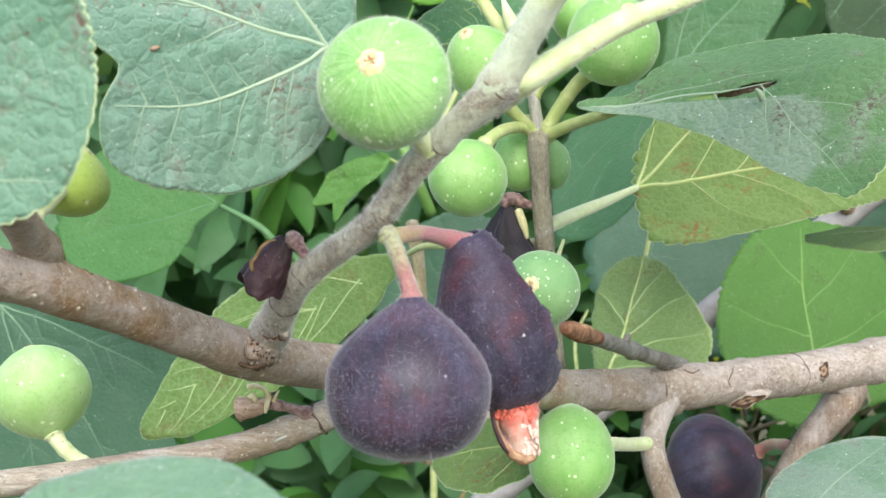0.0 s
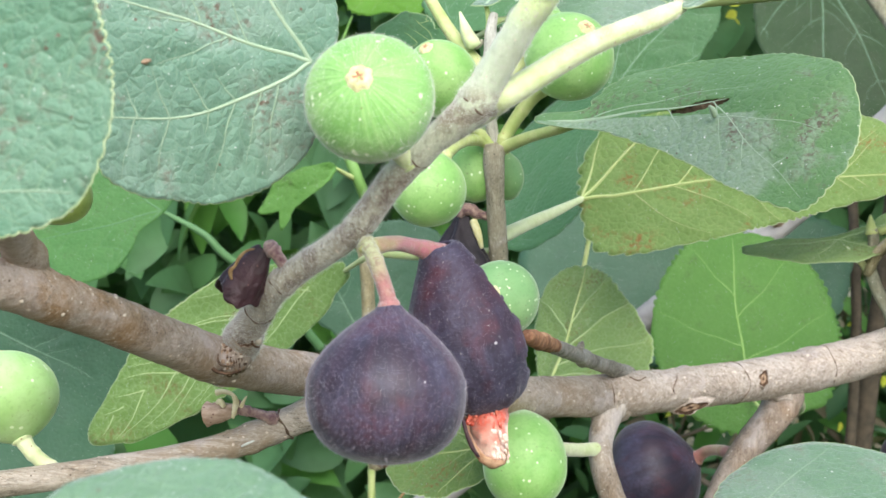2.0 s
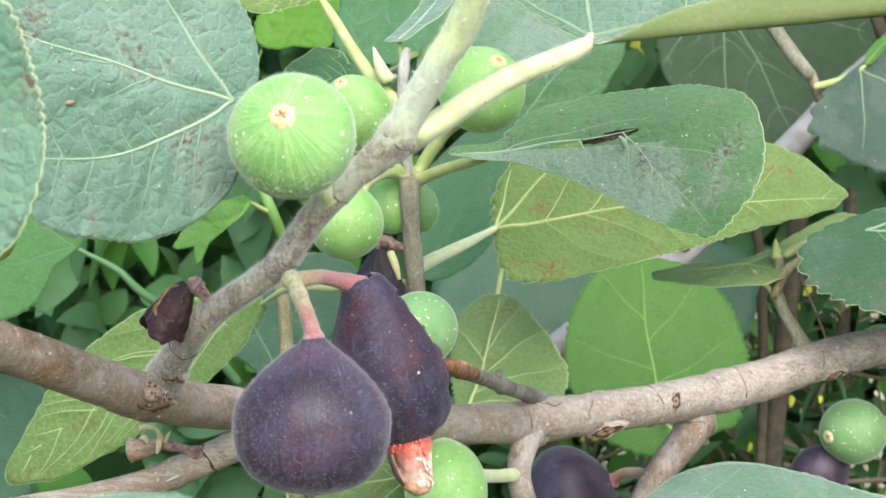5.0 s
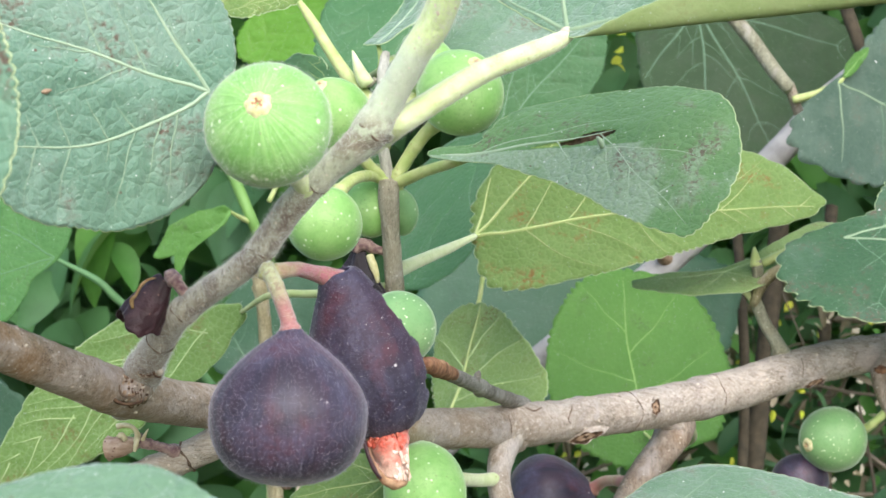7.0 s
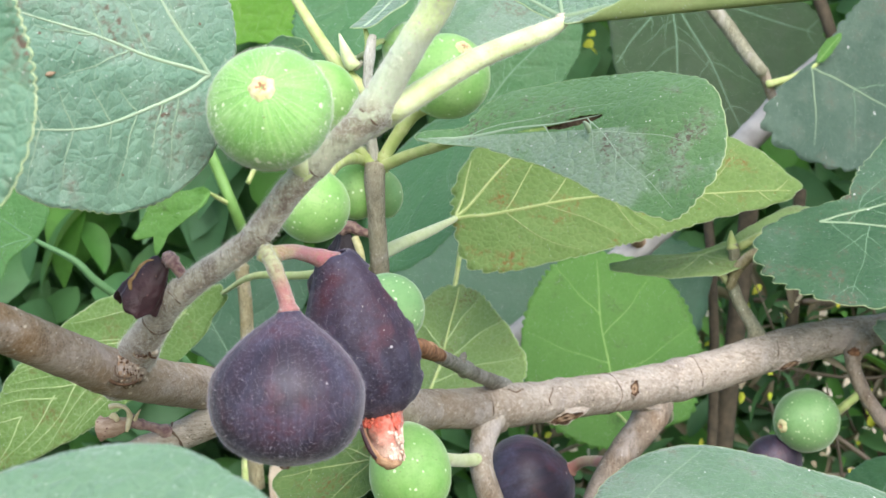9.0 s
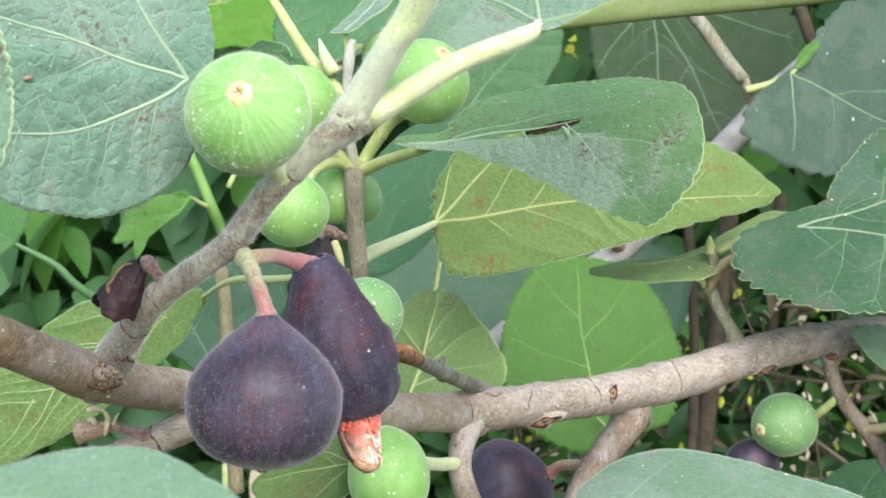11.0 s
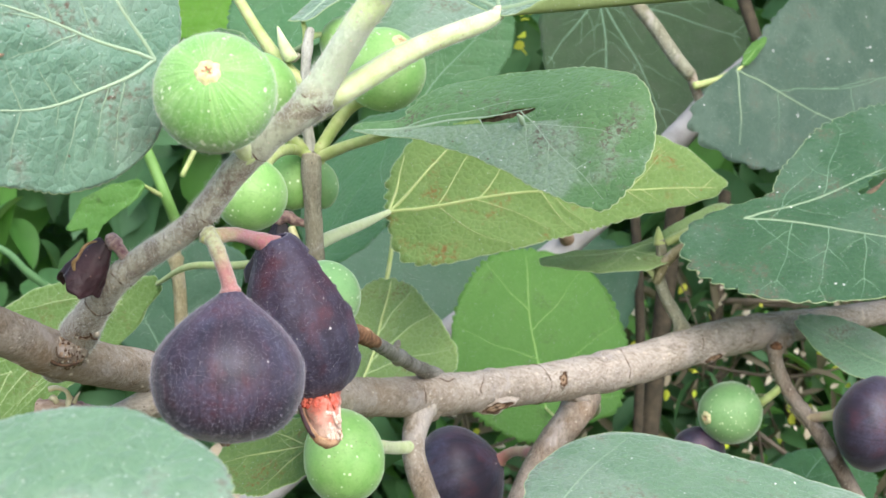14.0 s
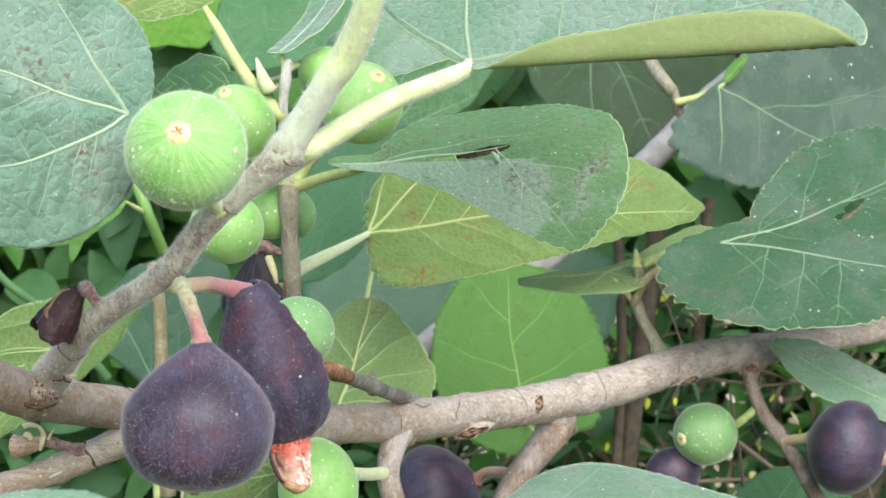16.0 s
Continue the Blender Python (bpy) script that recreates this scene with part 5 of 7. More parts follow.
def eaten_fig():
    """The half-eaten fig: an open purple skin with the red flesh hanging out below."""
    ob = thing("fig_fruit", (-0.0396, 0.5300, 1.1904), "half-eaten dark purple fig with red flesh hanging out", "fig", "figs on the tree")
    bite = lambda s, a: (math.cos(a - EAT) > 0.50 + 0.06 * math.sin(17 * s) + 0.05 * math.sin(41 * s) and 0.10 < s < 0.86) or s < 0.075 + 0.02 * math.sin(2 * a + 1) + 0.008 * math.sin(13 * a)
    v, f, (t, u, w, L) = revolve((-0.0180, 0.5450, 1.1333), (-0.0363, 0.5330, 1.1923), 0.02055, LONG, 96, 70, 14, 0.012, 0.07, 2.3, bite)
    skin = link_mesh("skin", v, f, PURPLE_OLD, ob)
    sol = skin.modifiers.new("rind", "SOLIDIFY")
    sol.thickness, sol.offset = 0.0012, -1
    tube("stalk", [(-0.0352, 0.5340, 1.1892, 0.0037), (-0.0401, 0.5310, 1.1904, 0.0031), (-0.0451, 0.5260, 1.1920, 0.0027), (-0.0498, 0.5150, 1.1933, 0.0026), (-0.0562, 0.5050, 1.1923, 0.0030), (-0.0593, 0.5030, 1.1931, 0.0028)], STALK_TURN, ob, "reddish bent stalk", sides=14, rough=0.08, nodes=((0.2, 0.15, 0.002),))
    tube("flesh", [(-0.0207, 0.5430, 1.1449, 0.0074), (-0.0200, 0.5400, 1.1365, 0.0074), (-0.0190, 0.5372, 1.1290, 0.0066), (-0.0178, 0.5362, 1.1228, 0.0058), (-0.0168, 0.5362, 1.1203, 0.0040)], FLESH_RUN, ob, "torn flesh, red above and pale pink below", sides=48, step=0.0005, rough=0.42, seed=0.31)
    rng = random.Random(5)
    strands = []
    for i in range(30):
        x, s = rng.uniform(-1, 1), rng.uniform(0, 0.5)
        rows = []
        for q in (s, s + 0.18, s + 0.36, min(1.0, s + 0.52)):
            rows.append((*(np.array(FLESH_TOP) + (np.array(FLESH_END) - np.array(FLESH_TOP)) * q + np.array([x * (0.0064 - 0.0020 * q) + rng.uniform(-0.0005, 0.0005), -0.0080 + 0.0048 * x * x + 0.0026 * q, 0])), 0.0005 * rng.uniform(0.5, 1.2)))
        strands.append(tube_data(rows, sides=8, step=0.0007, rough=0.5, seed=i))
    v, f = merged(strands)
    tagged(link_mesh("flesh_fibre", v, f, FLESH_PALE, ob, "pale fleshy fibres"), kind="stuff")
    for name, label, mat, count, spread, size in (("pulp", "white ragged pulp", PULP, 34, (-0.0145, 1.1255, 0.0026, 0.0046), 0.0009), ("red_pulp", "wet red pulp", FLESH_WET, 46, (-0.0198, 1.1352, 0.0058, 0.0034), 0.0009)):
        lumps = []
        for i in range(count):
            x, z, sx, sz = spread
            p = np.array([x + rng.uniform(-1, 1) * sx, 0.5310 + rng.uniform(-0.0006, 0.0014), z + rng.uniform(-1, 1) * sz])
            d = np.array([rng.uniform(-0.6, 0.6), rng.uniform(-0.5, 0.2), 1.0]) * size * rng.uniform(0.7, 1.6)
            lv, lf, _ = revolve(p - d, p + d, size * rng.uniform(0.5, 0.95), ROUND, 12, 9, 5, 0.12, 0.5, i * 1.7)
            lumps.append((lv, lf))
        v, f = merged(lumps)
        tagged(link_mesh(name, v, f, mat, ob, label), kind="stuff")
    tube("rind_strip", [(-0.0272, 0.5345, 1.1370, 0.0008), (-0.0262, 0.5318, 1.1318, 0.0013), (-0.0236, 0.5308, 1.1254, 0.0016), (-0.0206, 0.5308, 1.1213, 0.0019), (-0.0168, 0.5315, 1.1192, 0.0020), (-0.0138, 0.5330, 1.1200, 0.0014), (-0.0124, 0.5340, 1.1236, 0.0008)], FLESH_RIM, ob, "pale torn rind", sides=14, step=0.0005, rough=0.95)
    tube("rind_edge", [(-0.0276, 0.5335, 1.1366, 0.0007), (-0.0262, 0.5300, 1.1308, 0.0009), (-0.0234, 0.5288, 1.1242, 0.0010), (-0.0212, 0.5285, 1.1215, 0.0006)], DRY, ob, "dark torn rind edge", sides=8, step=0.0008, rough=0.6)
    fuzz(ob, skin, 6000, 0.0008, 0.00006, HAIR_DARK, 6)
    return ob


EAT = 3.75
FLESH_TOP, FLESH_END = (-0.0199, 0.5410, 1.1412), (-0.0158, 0.5360, 1.1197)
eaten = eaten_fig()
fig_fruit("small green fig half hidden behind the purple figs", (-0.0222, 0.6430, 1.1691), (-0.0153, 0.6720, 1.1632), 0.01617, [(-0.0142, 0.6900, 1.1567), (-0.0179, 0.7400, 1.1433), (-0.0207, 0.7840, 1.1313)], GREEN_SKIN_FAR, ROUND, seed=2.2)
fig_fruit("green unripe fig below the branch with white flecks", (-0.0066, 0.7160, 1.0690), (-0.0112, 0.7580, 1.1040), 0.0198, [(-0.0118, 0.7680, 1.1085), (-0.0120, 0.7780, 1.1110)], GREEN_SKIN_BACK, PLUMP, PETIOLE, seed=3.1, stalk_r=0.0034, eye=False)
petiole_stub = thing("petiole_stub", (0.0283, 0.8080, 1.0795), "short pale green stalk growing out of the twig", "stalk")
tube("stalk", [(-0.0020, 0.7450, 1.0900, 0.0032), (0.0071, 0.7600, 1.0867, 0.0034), (0.0175, 0.7900, 1.0816, 0.0034), (0.0283, 0.8080, 1.0795, 0.0038)], PETIOLE, petiole_stub, sides=16, step=0.001, rough=0.08)
fig_fruit("pale green unripe fig behind the shoot", (-0.0576, 0.6900, 1.1981), (-0.0501, 0.7120, 1.2248), 0.01741, [(-0.0425, 0.7300, 1.2327), (-0.0342, 0.7520, 1.2353), (-0.0272, 0.7560, 1.2319)], GREEN_SKIN_BACK, ROUND, seed=4.4, eye=False)
fig_fruit("pale green unripe fig under the leaf bases", (-0.0362, 0.7650, 1.2057), (-0.0352, 0.7750, 1.2369), 0.01352, [(-0.0327, 0.7700, 1.2395), (-0.0272, 0.7570, 1.2317)], GREEN_SKIN_BACK, ROUND, seed=5.0, eye=False)
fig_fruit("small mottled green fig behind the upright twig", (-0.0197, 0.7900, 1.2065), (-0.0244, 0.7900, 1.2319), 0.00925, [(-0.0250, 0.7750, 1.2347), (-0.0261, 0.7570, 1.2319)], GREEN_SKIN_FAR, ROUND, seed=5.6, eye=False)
fig_fruit("pale green unripe fig with white flecks behind the petiole", (0.0159, 0.7150, 1.2859), (0.0002, 0.7450, 1.2614), 0.02077, [(-0.0081, 0.7520, 1.2565), (-0.0164, 0.7550, 1.2457), (-0.0233, 0.7560, 1.2338)], GREEN_SKIN_BACK, ROUND, PETIOLE_GREEN, seed=6.2, stalk_r=0.0033)
fig_fruit("pale green unripe fig beside the shoot tip", (-0.0026, 0.7700, 1.3043), (-0.0140, 0.7750, 1.2766), 0.01549, [(-0.0194, 0.7650, 1.2672), (-0.0261, 0.7570, 1.2555), (-0.0293, 0.7550, 1.2492)], GREEN_SKIN_BACK, ROUND, seed=6.9)
fig_fruit("pale green unripe fig behind the near fig", (-0.0573, 0.7150, 1.2759), (-0.0434, 0.7450, 1.2486), 0.01655, [(-0.0374, 0.7500, 1.2418), (-0.0310, 0.7550, 1.2354), (-0.0272, 0.7570, 1.2317)], GREEN_SKIN_BACK, ROUND, PETIOLE_GREEN, seed=7.5, stalk_r=0.0030)
fig_fruit("ripe dark purple fig below the branch", (0.0428, 0.9850, 1.0243), (0.0948, 0.9750, 1.0475), 0.03513, [(0.1009, 0.9650, 1.0547), (0.1097, 0.9350, 1.0592), (0.1144, 0.9180, 1.0618)], PURPLE_FAR, ROUND, STALK_PINK, ribs=16, seed=8.1, stalk_r=0.0034)
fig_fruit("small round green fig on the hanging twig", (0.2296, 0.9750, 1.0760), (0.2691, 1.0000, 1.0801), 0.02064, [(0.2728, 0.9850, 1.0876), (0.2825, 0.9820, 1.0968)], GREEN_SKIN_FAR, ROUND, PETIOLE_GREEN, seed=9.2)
fig_fruit("ripe dark purple fig on the hanging twig", (0.3509, 0.9250, 1.0723), (0.3097, 0.9550, 1.0820), 0.03094, [(0.3040, 0.9630, 1.0786), (0.2973, 0.9720, 1.0765)], PURPLE_FAR, ROUND, STALK_GREY, ribs=16, seed=10.3, stalk_r=0.0032)
fig_fruit("dark purple fig partly hidden behind a leaf", (0.2355, 0.9800, 1.0408), (0.2226, 1.0100, 1.0586), 0.01902, [(0.1972, 0.9700, 1.0405), (0.1482, 0.9300, 1.0419), (0.1071, 0.9100, 1.0497)], PURPLE_FAR, ROUND, STALK_GREY, ribs=14, seed=11.0)
fig_fruit("pale green fig at the foot of the lower branch", (-0.2176, 0.6120, 1.1424), (-0.2030, 0.6000, 1.1102), 0.01934, [(-0.1992, 0.6000, 1.1059), (-0.1913, 0.6020, 1.0986)], PALE_SKIN, ROUND, PETIOLE, seed=12.4, stalk_r=0.0030)
fig_fruit("yellow-green fig behind the near leaf", (-0.1659, 0.5000, 1.1995), (-0.1538, 0.5000, 1.2192), 0.01426, [(-0.1574, 0.4900, 1.2071), (-0.1570, 0.4620, 1.1972)], YELLOW_SKIN, ROUND, PETIOLE, seed=13.0)


def ring_mark(parent, points, at, mat=CRACK, r=0.00035, grow=1.03):
    """A thin cracked ring round a stem, left by a fallen leaf."""
    rows = spline(points, 200)
    i = min(max(int(at * 199), 1), 198)
    t = rows[i + 1, :3] - rows[i - 1, :3]
    t /= np.linalg.norm(t)
    u = np.cross(t, (0.0, 1.0, 0.0))
    u /= np.linalg.norm(u)
    w = np.cross(t, u)
    loop = []
    for a in np.linspace(0, 2 * math.pi, 40):
        c = rows[i, :3] + (u * math.cos(a) + w * math.sin(a)) * rows[i, 3] * grow + t * rows[i, 3] * (0.10 * math.sin(2 * a + at * 40) + 0.06 * math.sin(5 * a))
        loop.append((*c, r * (1 + 0.5 * math.sin(7 * a))))
    tube("node_ring", loop, mat, parent, sides=6, step=0.0012, rough=0.3)


for at in (0.16, 0.255, 0.40, 0.505, 0.63):
    ring_mark(shoot, SHOOT_PTS, at, CRACK, 0.0003)
for at in (0.30, 0.60, 0.672):
    ring_mark(branch, MAIN, at, CRACK, 0.00025, 1.005)


def bark_crack(parent, points, r=0.0003, mat=CRACK, name="bark_crack"):
    tube(name, [(*p, r * (0.5 + 0.5 * math.sin(math.pi * (i + 0.5) / len(points)))) for i, p in enumerate(points)], mat, parent, sides=6, step=0.0008, rough=0.5)


def cork_warts(parent, source, count, size, mat, seed, name="cork_speckle", label="small pale corky warts"):
    """Small pale warts or flakes scattered over a surface."""
    frame_of = np.array(world_of(source))
    rng = np.random.default_rng(seed)
    polys = source.data.polygons
    sets = []
    for i in rng.choice(len(polys), count, replace=False):
        p = polys[int(i)]
        o = frame_of[:3, :3] @ np.array(p.center) + frame_of[:3, 3]
        n = frame_of[:3, :3] @ np.array(p.normal)
        u = np.cross(n, rng.normal(0, 1, 3))
        u /= np.linalg.norm(u)
        w = np.cross(n, u)
        s = size * rng.uniform(0.45, 1.25)
        st = rng.uniform(1.0, 1.9)
        v = [o + n * s * 0.45]
        for r, h in ((0.55, 0.34), (1.0, -0.25)):
            v += [o + (u * math.cos(a) * st + w * math.sin(a)) * s * r * rng.uniform(0.75, 1.2) + n * h * s for a in np.linspace(0, 2 * math.pi, 7)[:-1]]
        f = [(0, 1 + k, 1 + (k + 1) % 6) for k in range(6)] + [(1 + k, 7 + k, 7 + (k + 1) % 6, 1 + (k + 1) % 6) for k in range(6)]
        sets.append((v, f))
    v, f = merged(sets)
    tagged(link_mesh(name, v, f, mat, parent, label), kind="stuff")


def knob(parent, at, r, mat, flat=0.7, seed=0.0):
    """A swollen, wrinkled joint where a twig leaves the wood."""
    x, y, z = at
    v, f, (t, u, w, L) = revolve((x, y, z - r * flat), (x, y, z + r * flat), r, ROUND, 40, 30, 9, 0.03, 0.28, seed)
    v = np.array(v)
    v = v + 0.13 * r * np.array([noise.noise_vector(Vector(p) * (3.0 / r)) for p in v])
    return link_mesh("knot", v, f, mat, parent)


knob(branch, (0.0367, 0.8320, 1.0991), 0.01062, BARK, 0.9, 2.4)
knob(branch, (0.1358, 0.9200, 1.0965), 0.00973, BARK, 0.8, 3.2)
knob(branch, (0.2164, 0.9770, 1.1265), 0.00998, BARK, 0.8, 4.2)
knob(branch, (0.2851, 0.9940, 1.1282), 0.00905, BARK, 0.9, 5.2)
knob(branch, (-0.0042, 0.7950, 1.1036), 0.01156, BARK, 0.8, 6.2)
knob(branch, (-0.1588, 0.4840, 1.1797), 0.00772, BARK, 0.8, 7.2)
knob(shoot, (-0.0196, 0.4940, 1.2388), 0.00520, SHOOT, 1.1, 8.2)
for at in (0.052, 0.066, 0.08, 0.096):
    ring_mark(shoot, SHOOT_PTS, at, CRACK if at < 0.07 else SCAR, 0.0003, 1.01)
tube("scar_ring", [(-0.1036, 0.5552, 1.1580, 0.0003), (-0.1040, 0.5545, 1.1562, 0.0005), (-0.1033, 0.5550, 1.1542, 0.0004), (-0.1015, 0.5556, 1.1538, 0.0003)], SCAR_DARK, shoot, sides=8, step=0.0005, rough=0.5)
tube("bud_scar", [(-0.1022, 0.5572, 1.1560, 0.0013), (-0.1020, 0.5560, 1.1559, 0.0013), (-0.1019, 0.5552, 1.1558, 0.0006)], CORK, shoot, "pale round bud scar", sides=14, step=0.0004, rough=0.25)
ring_mark(low, LOW, 0.70, CRACK, 0.0004, 1.03)
collar = knob(branch, (-0.1144, 0.5665, 1.1483), 0.0080, BARK_COLLAR, 0.8, 1.1)
cork_warts(branch, collar, 150, 0.0007, SCAR_DARK, 20, "bark_scab", "dark flaking bark scabs")
cork_warts(branch, collar, 90, 0.0008, SCAR, 21, "bark_scab", "brown flaking bark scabs")
cork_warts(branch, collar, 60, 0.0006, CORK, 22, "bark_scab", "pale flaking bark scabs")
cork_warts(branch, wood, 360, 0.0008, CORK, 3)
cork_warts(low, low_wood, 90, 0.0006, CORK, 4)
cork_warts(shoot, shoot_wood, 90, 0.0005, CORK, 5)
DRY_LEAF = plain_mat("bleached dry leaf skin", (0.36, 0.30, 0.21), (0.58, 0.51, 0.39), 40, 0.85, 0.0008)
DUST = plain_mat("white dust", (0.70, 0.70, 0.68), (0.82, 0.81, 0.78), 300, 0.8, 0)
for fig, count in ((f2, 100), (eaten, 150)):
    cork_warts(fig, next(c for c in fig.children if c.name.split(".")[0] in ("body", "skin")), count, 0.00016, DUST, 7, "dust", "white dust flecks")
knob(branch, (-0.0125, 0.7700, 1.1035), 0.0062, CORK, 0.8, 3.7)
bark_crack(branch, [(0.07061, 0.86159, 1.11661), (0.07071, 0.84848, 1.11266), (0.06843, 0.84303, 1.10701), (0.07109, 0.84537, 1.10176)])
bark_crack(branch, [(0.16125, 0.92256, 1.11647), (0.16236, 0.92109, 1.11083), (0.16021, 0.92040, 1.10514), (0.16394, 0.93022, 1.09965)])
bark_crack(branch, [(0.22420, 0.96711, 1.13155), (0.22493, 0.96409, 1.12608), (0.22406, 0.96336, 1.11974)])
bark_crack(branch, [(0.04415, 0.82779, 1.11482), (0.04878, 0.82900, 1.11285), (0.05312, 0.83530, 1.11403)], 0.0005)
bark_crack(branch, [(-0.1195, 0.5570, 1.1525), (-0.1198, 0.5566, 1.1490), (-0.1178, 0.5560, 1.1452), (-0.1128, 0.5556, 1.1440), (-0.1082, 0.5562, 1.1452)], 0.0006, SCAR_DARK)
bark_crack(branch, [(-0.1165, 0.5562, 1.1510), (-0.1160, 0.5552, 1.1480), (-0.1135, 0.5548, 1.1468), (-0.1105, 0.5552, 1.1472)], 0.0004)
bark_crack(branch, [(0.03449, 0.81354, 1.11239), (0.03591, 0.81164, 1.10511), (0.03519, 0.81635, 1.09702)])
tube("splinter", [(-0.1177, 0.6070, 1.1094, 0.0004), (-0.1151, 0.6060, 1.1107, 0.0005), (-0.1126, 0.6060, 1.1119, 0.0003)], HAIR, low, sides=6, rough=0.1)


def husk(top, bottom, radius, mat, parent, squash=0.45, seed=0.0, name="husk", label=""):
    """A crumpled, dried and open skin."""
    shape = ((0.0, 1.0), (0.2, 1.05), (0.45, 0.85), (0.7, 0.55), (0.9, 0.3), (1.0, 0.2))
    v, f, (t, u, w, L) = revolve(bottom, top, radius, shape, 40, 22, 5, 0.16, 0.45, seed)
    mid = (np.array(bottom) + np.array(top)) / 2
    v = v - np.outer((v - mid) @ w, w) * (1 - squash)
    v = v + 0.10 * radius * np.array([noise.noise_vector(Vector(p) * (2.2 / radius)) for p in v])
    ob = link_mesh(name, v, f, mat, parent, label)
    sol = ob.modifiers.new("thickness", "SOLIDIFY")
    sol.thickness = 0.0004
    return ob


def cowl(parent, top, bottom, r0, r1, seed):
    """A dried, hollow skin hanging like a hood: pleated, torn open on one side, ragged below."""
    T, B = np.array(top), np.array(bottom)
    t = (B - T) / np.linalg.norm(B - T)
    side = np.cross(t, (0.0, 1.0, 0.0))
    side /= np.linalg.norm(side)
    front = np.cross(side, t)
    front *= -np.sign(front[1])
    L, rows, cols = np.linalg.norm(B - T), 26, 60
    left = 1.0 if side[0] < 0 else -1.0
    v = []
    for i in range(rows):
        h = i / (rows - 1)
        for j in range(cols):
            a = math.radians(-155 + 300 * j / (cols - 1))  # 0 faces the open air in front, the gap looks aside
            pleat = 1 + h * (0.15 * math.sin(3 * a + seed) + 0.035 * math.sin(7 * a + 2 * seed))
            r = (r0 + (r1 - r0) * (0.35 * h + 0.65 * h ** 0.6)) * pleat * (1 - 0.25 * max(0.0, h - 0.8))
            end = L * (1.0 + 0.12 * math.cos(2 * a + 0.5) + 0.03 * math.sin(7 * a))
            lip = 0.0016 * math.exp(-((j - 1.5) / 3.0) ** 2) * h
            p = T + t * end * h + side * (left * math.sin(a) * r * 1.05 + left * lip) + front * math.cos(a) * r * 0.62
            v.append(p + 0.0010 * h * np.array(noise.noise_vector(Vector(p) * 160)) + 0.0002 * np.array(noise.noise_vector(Vector(p) * 600)))
    f = [(i * cols + j, i * cols + j + 1, (i + 1) * cols + j + 1, (i + 1) * cols + j) for i in range(rows - 1) for j in range(cols - 1)]
    ob = link_mesh("husk", v, f, DRY, parent)
    sol = ob.modifiers.new("thickness", "SOLIDIFY")
    sol.thickness, sol.offset = 0.0005, 0
    return ob


dry = thing("dried_fig", (-0.0869, 0.5220, 1.1831), "shrivelled dark red-brown dried fig on a short stalk", "dried fruit", "dried fruits")
cowl(dry, (-0.0948, 0.5260, 1.1902), (-0.1048, 0.5260, 1.1735), 0.0022, 0.0076, 1.3)
tube("neck", [(-0.0861, 0.5260, 1.1815, 0.0024), (-0.0878, 0.5245, 1.1848, 0.0021), (-0.0900, 0.5235, 1.1882, 0.0021), (-0.0922, 0.5245, 1.1905, 0.0027), (-0.0942, 0.5250, 1.1908, 0.0020)], STALK_DUSK, dry, "dusky pinkish dry stalk", sides=18, step=0.0006, rough=0.35, nodes=((0.15, 0.2, 0.0008), (0.6, 0.25, 0.0008)))
tube("dry_strip", [(-0.0968, 0.5195, 1.1902, 0.0003), (-0.0990, 0.5180, 1.1896, 0.0005), (-0.1012, 0.5172, 1.1876, 0.0006), (-0.1028, 0.5172, 1.1846, 0.0005), (-0.1044, 0.5178, 1.1828, 0.0007), (-0.1042, 0.5185, 1.1800, 0.0004)], DRY_TAN, dry, "curled tan strip", sides=10, step=0.0006, rough=0.45)
dark = thing("dried_fig", (-0.0391, 0.7680, 1.1995), "black shrivelled fig hanging by the twig", "dried fruit", "dried fruits")
husk((-0.0423, 0.7670, 1.2015), (-0.0415, 0.7640, 1.1690), 0.0122, DRY_BLACK, dark, 0.75, 2.7)
tube("stalk", [(-0.0440, 0.7650, 1.1990, 0.0030), (-0.0415, 0.7650, 1.2015, 0.0037), (-0.0380, 0.7650, 1.2020, 0.0034), (-0.0340, 0.7655, 1.2000, 0.0030), (-0.0285, 0.7660, 1.1985, 0.0022)], STALK_DUSK, dark, "pinkish dry stalk", sides=10, step=0.0008, rough=0.6)
tube("yellow_scale", [(-0.0366, 0.7640, 1.1968, 0.0020), (-0.0343, 0.7630, 1.1909, 0.0022), (-0.0321, 0.7630, 1.1833, 0.0011)], EYE_SKIN, dark, sides=8, rough=0.2)
stubf = thing("fruit_stub", (-0.1085, 0.6150, 1.1201), "small pinkish fruit stub with a pale papery husk", "twig stub", "dried fruits")
tube("stalk", [(-0.1057, 0.6170, 1.1188, 0.0025), (-0.1128, 0.6140, 1.1215, 0.0022), (-0.1180, 0.6120, 1.1228, 0.0022), (-0.1213, 0.6120, 1.1236, 0.0025)], STALK_DUSK, stubf, sides=20, step=0.0006, rough=0.55, nodes=((0.1, 0.25, 0.001), (0.55, 0.2, 0.0008), (0.9, 0.35, 0.001)))
tube("husk", [(-0.1204, 0.6120, 1.1234, 0.0020), (-0.1240, 0.6120, 1.1224, 0.0029), (-0.1294, 0.6120, 1.1212, 0.0036), (-0.1330, 0.6130, 1.1208, 0.0041), (-0.1340, 0.6130, 1.1207, 0.0034)], HUSK_PALE, stubf, "pale pinkish papery husk", sides=24, step=0.0005, rough=0.75)
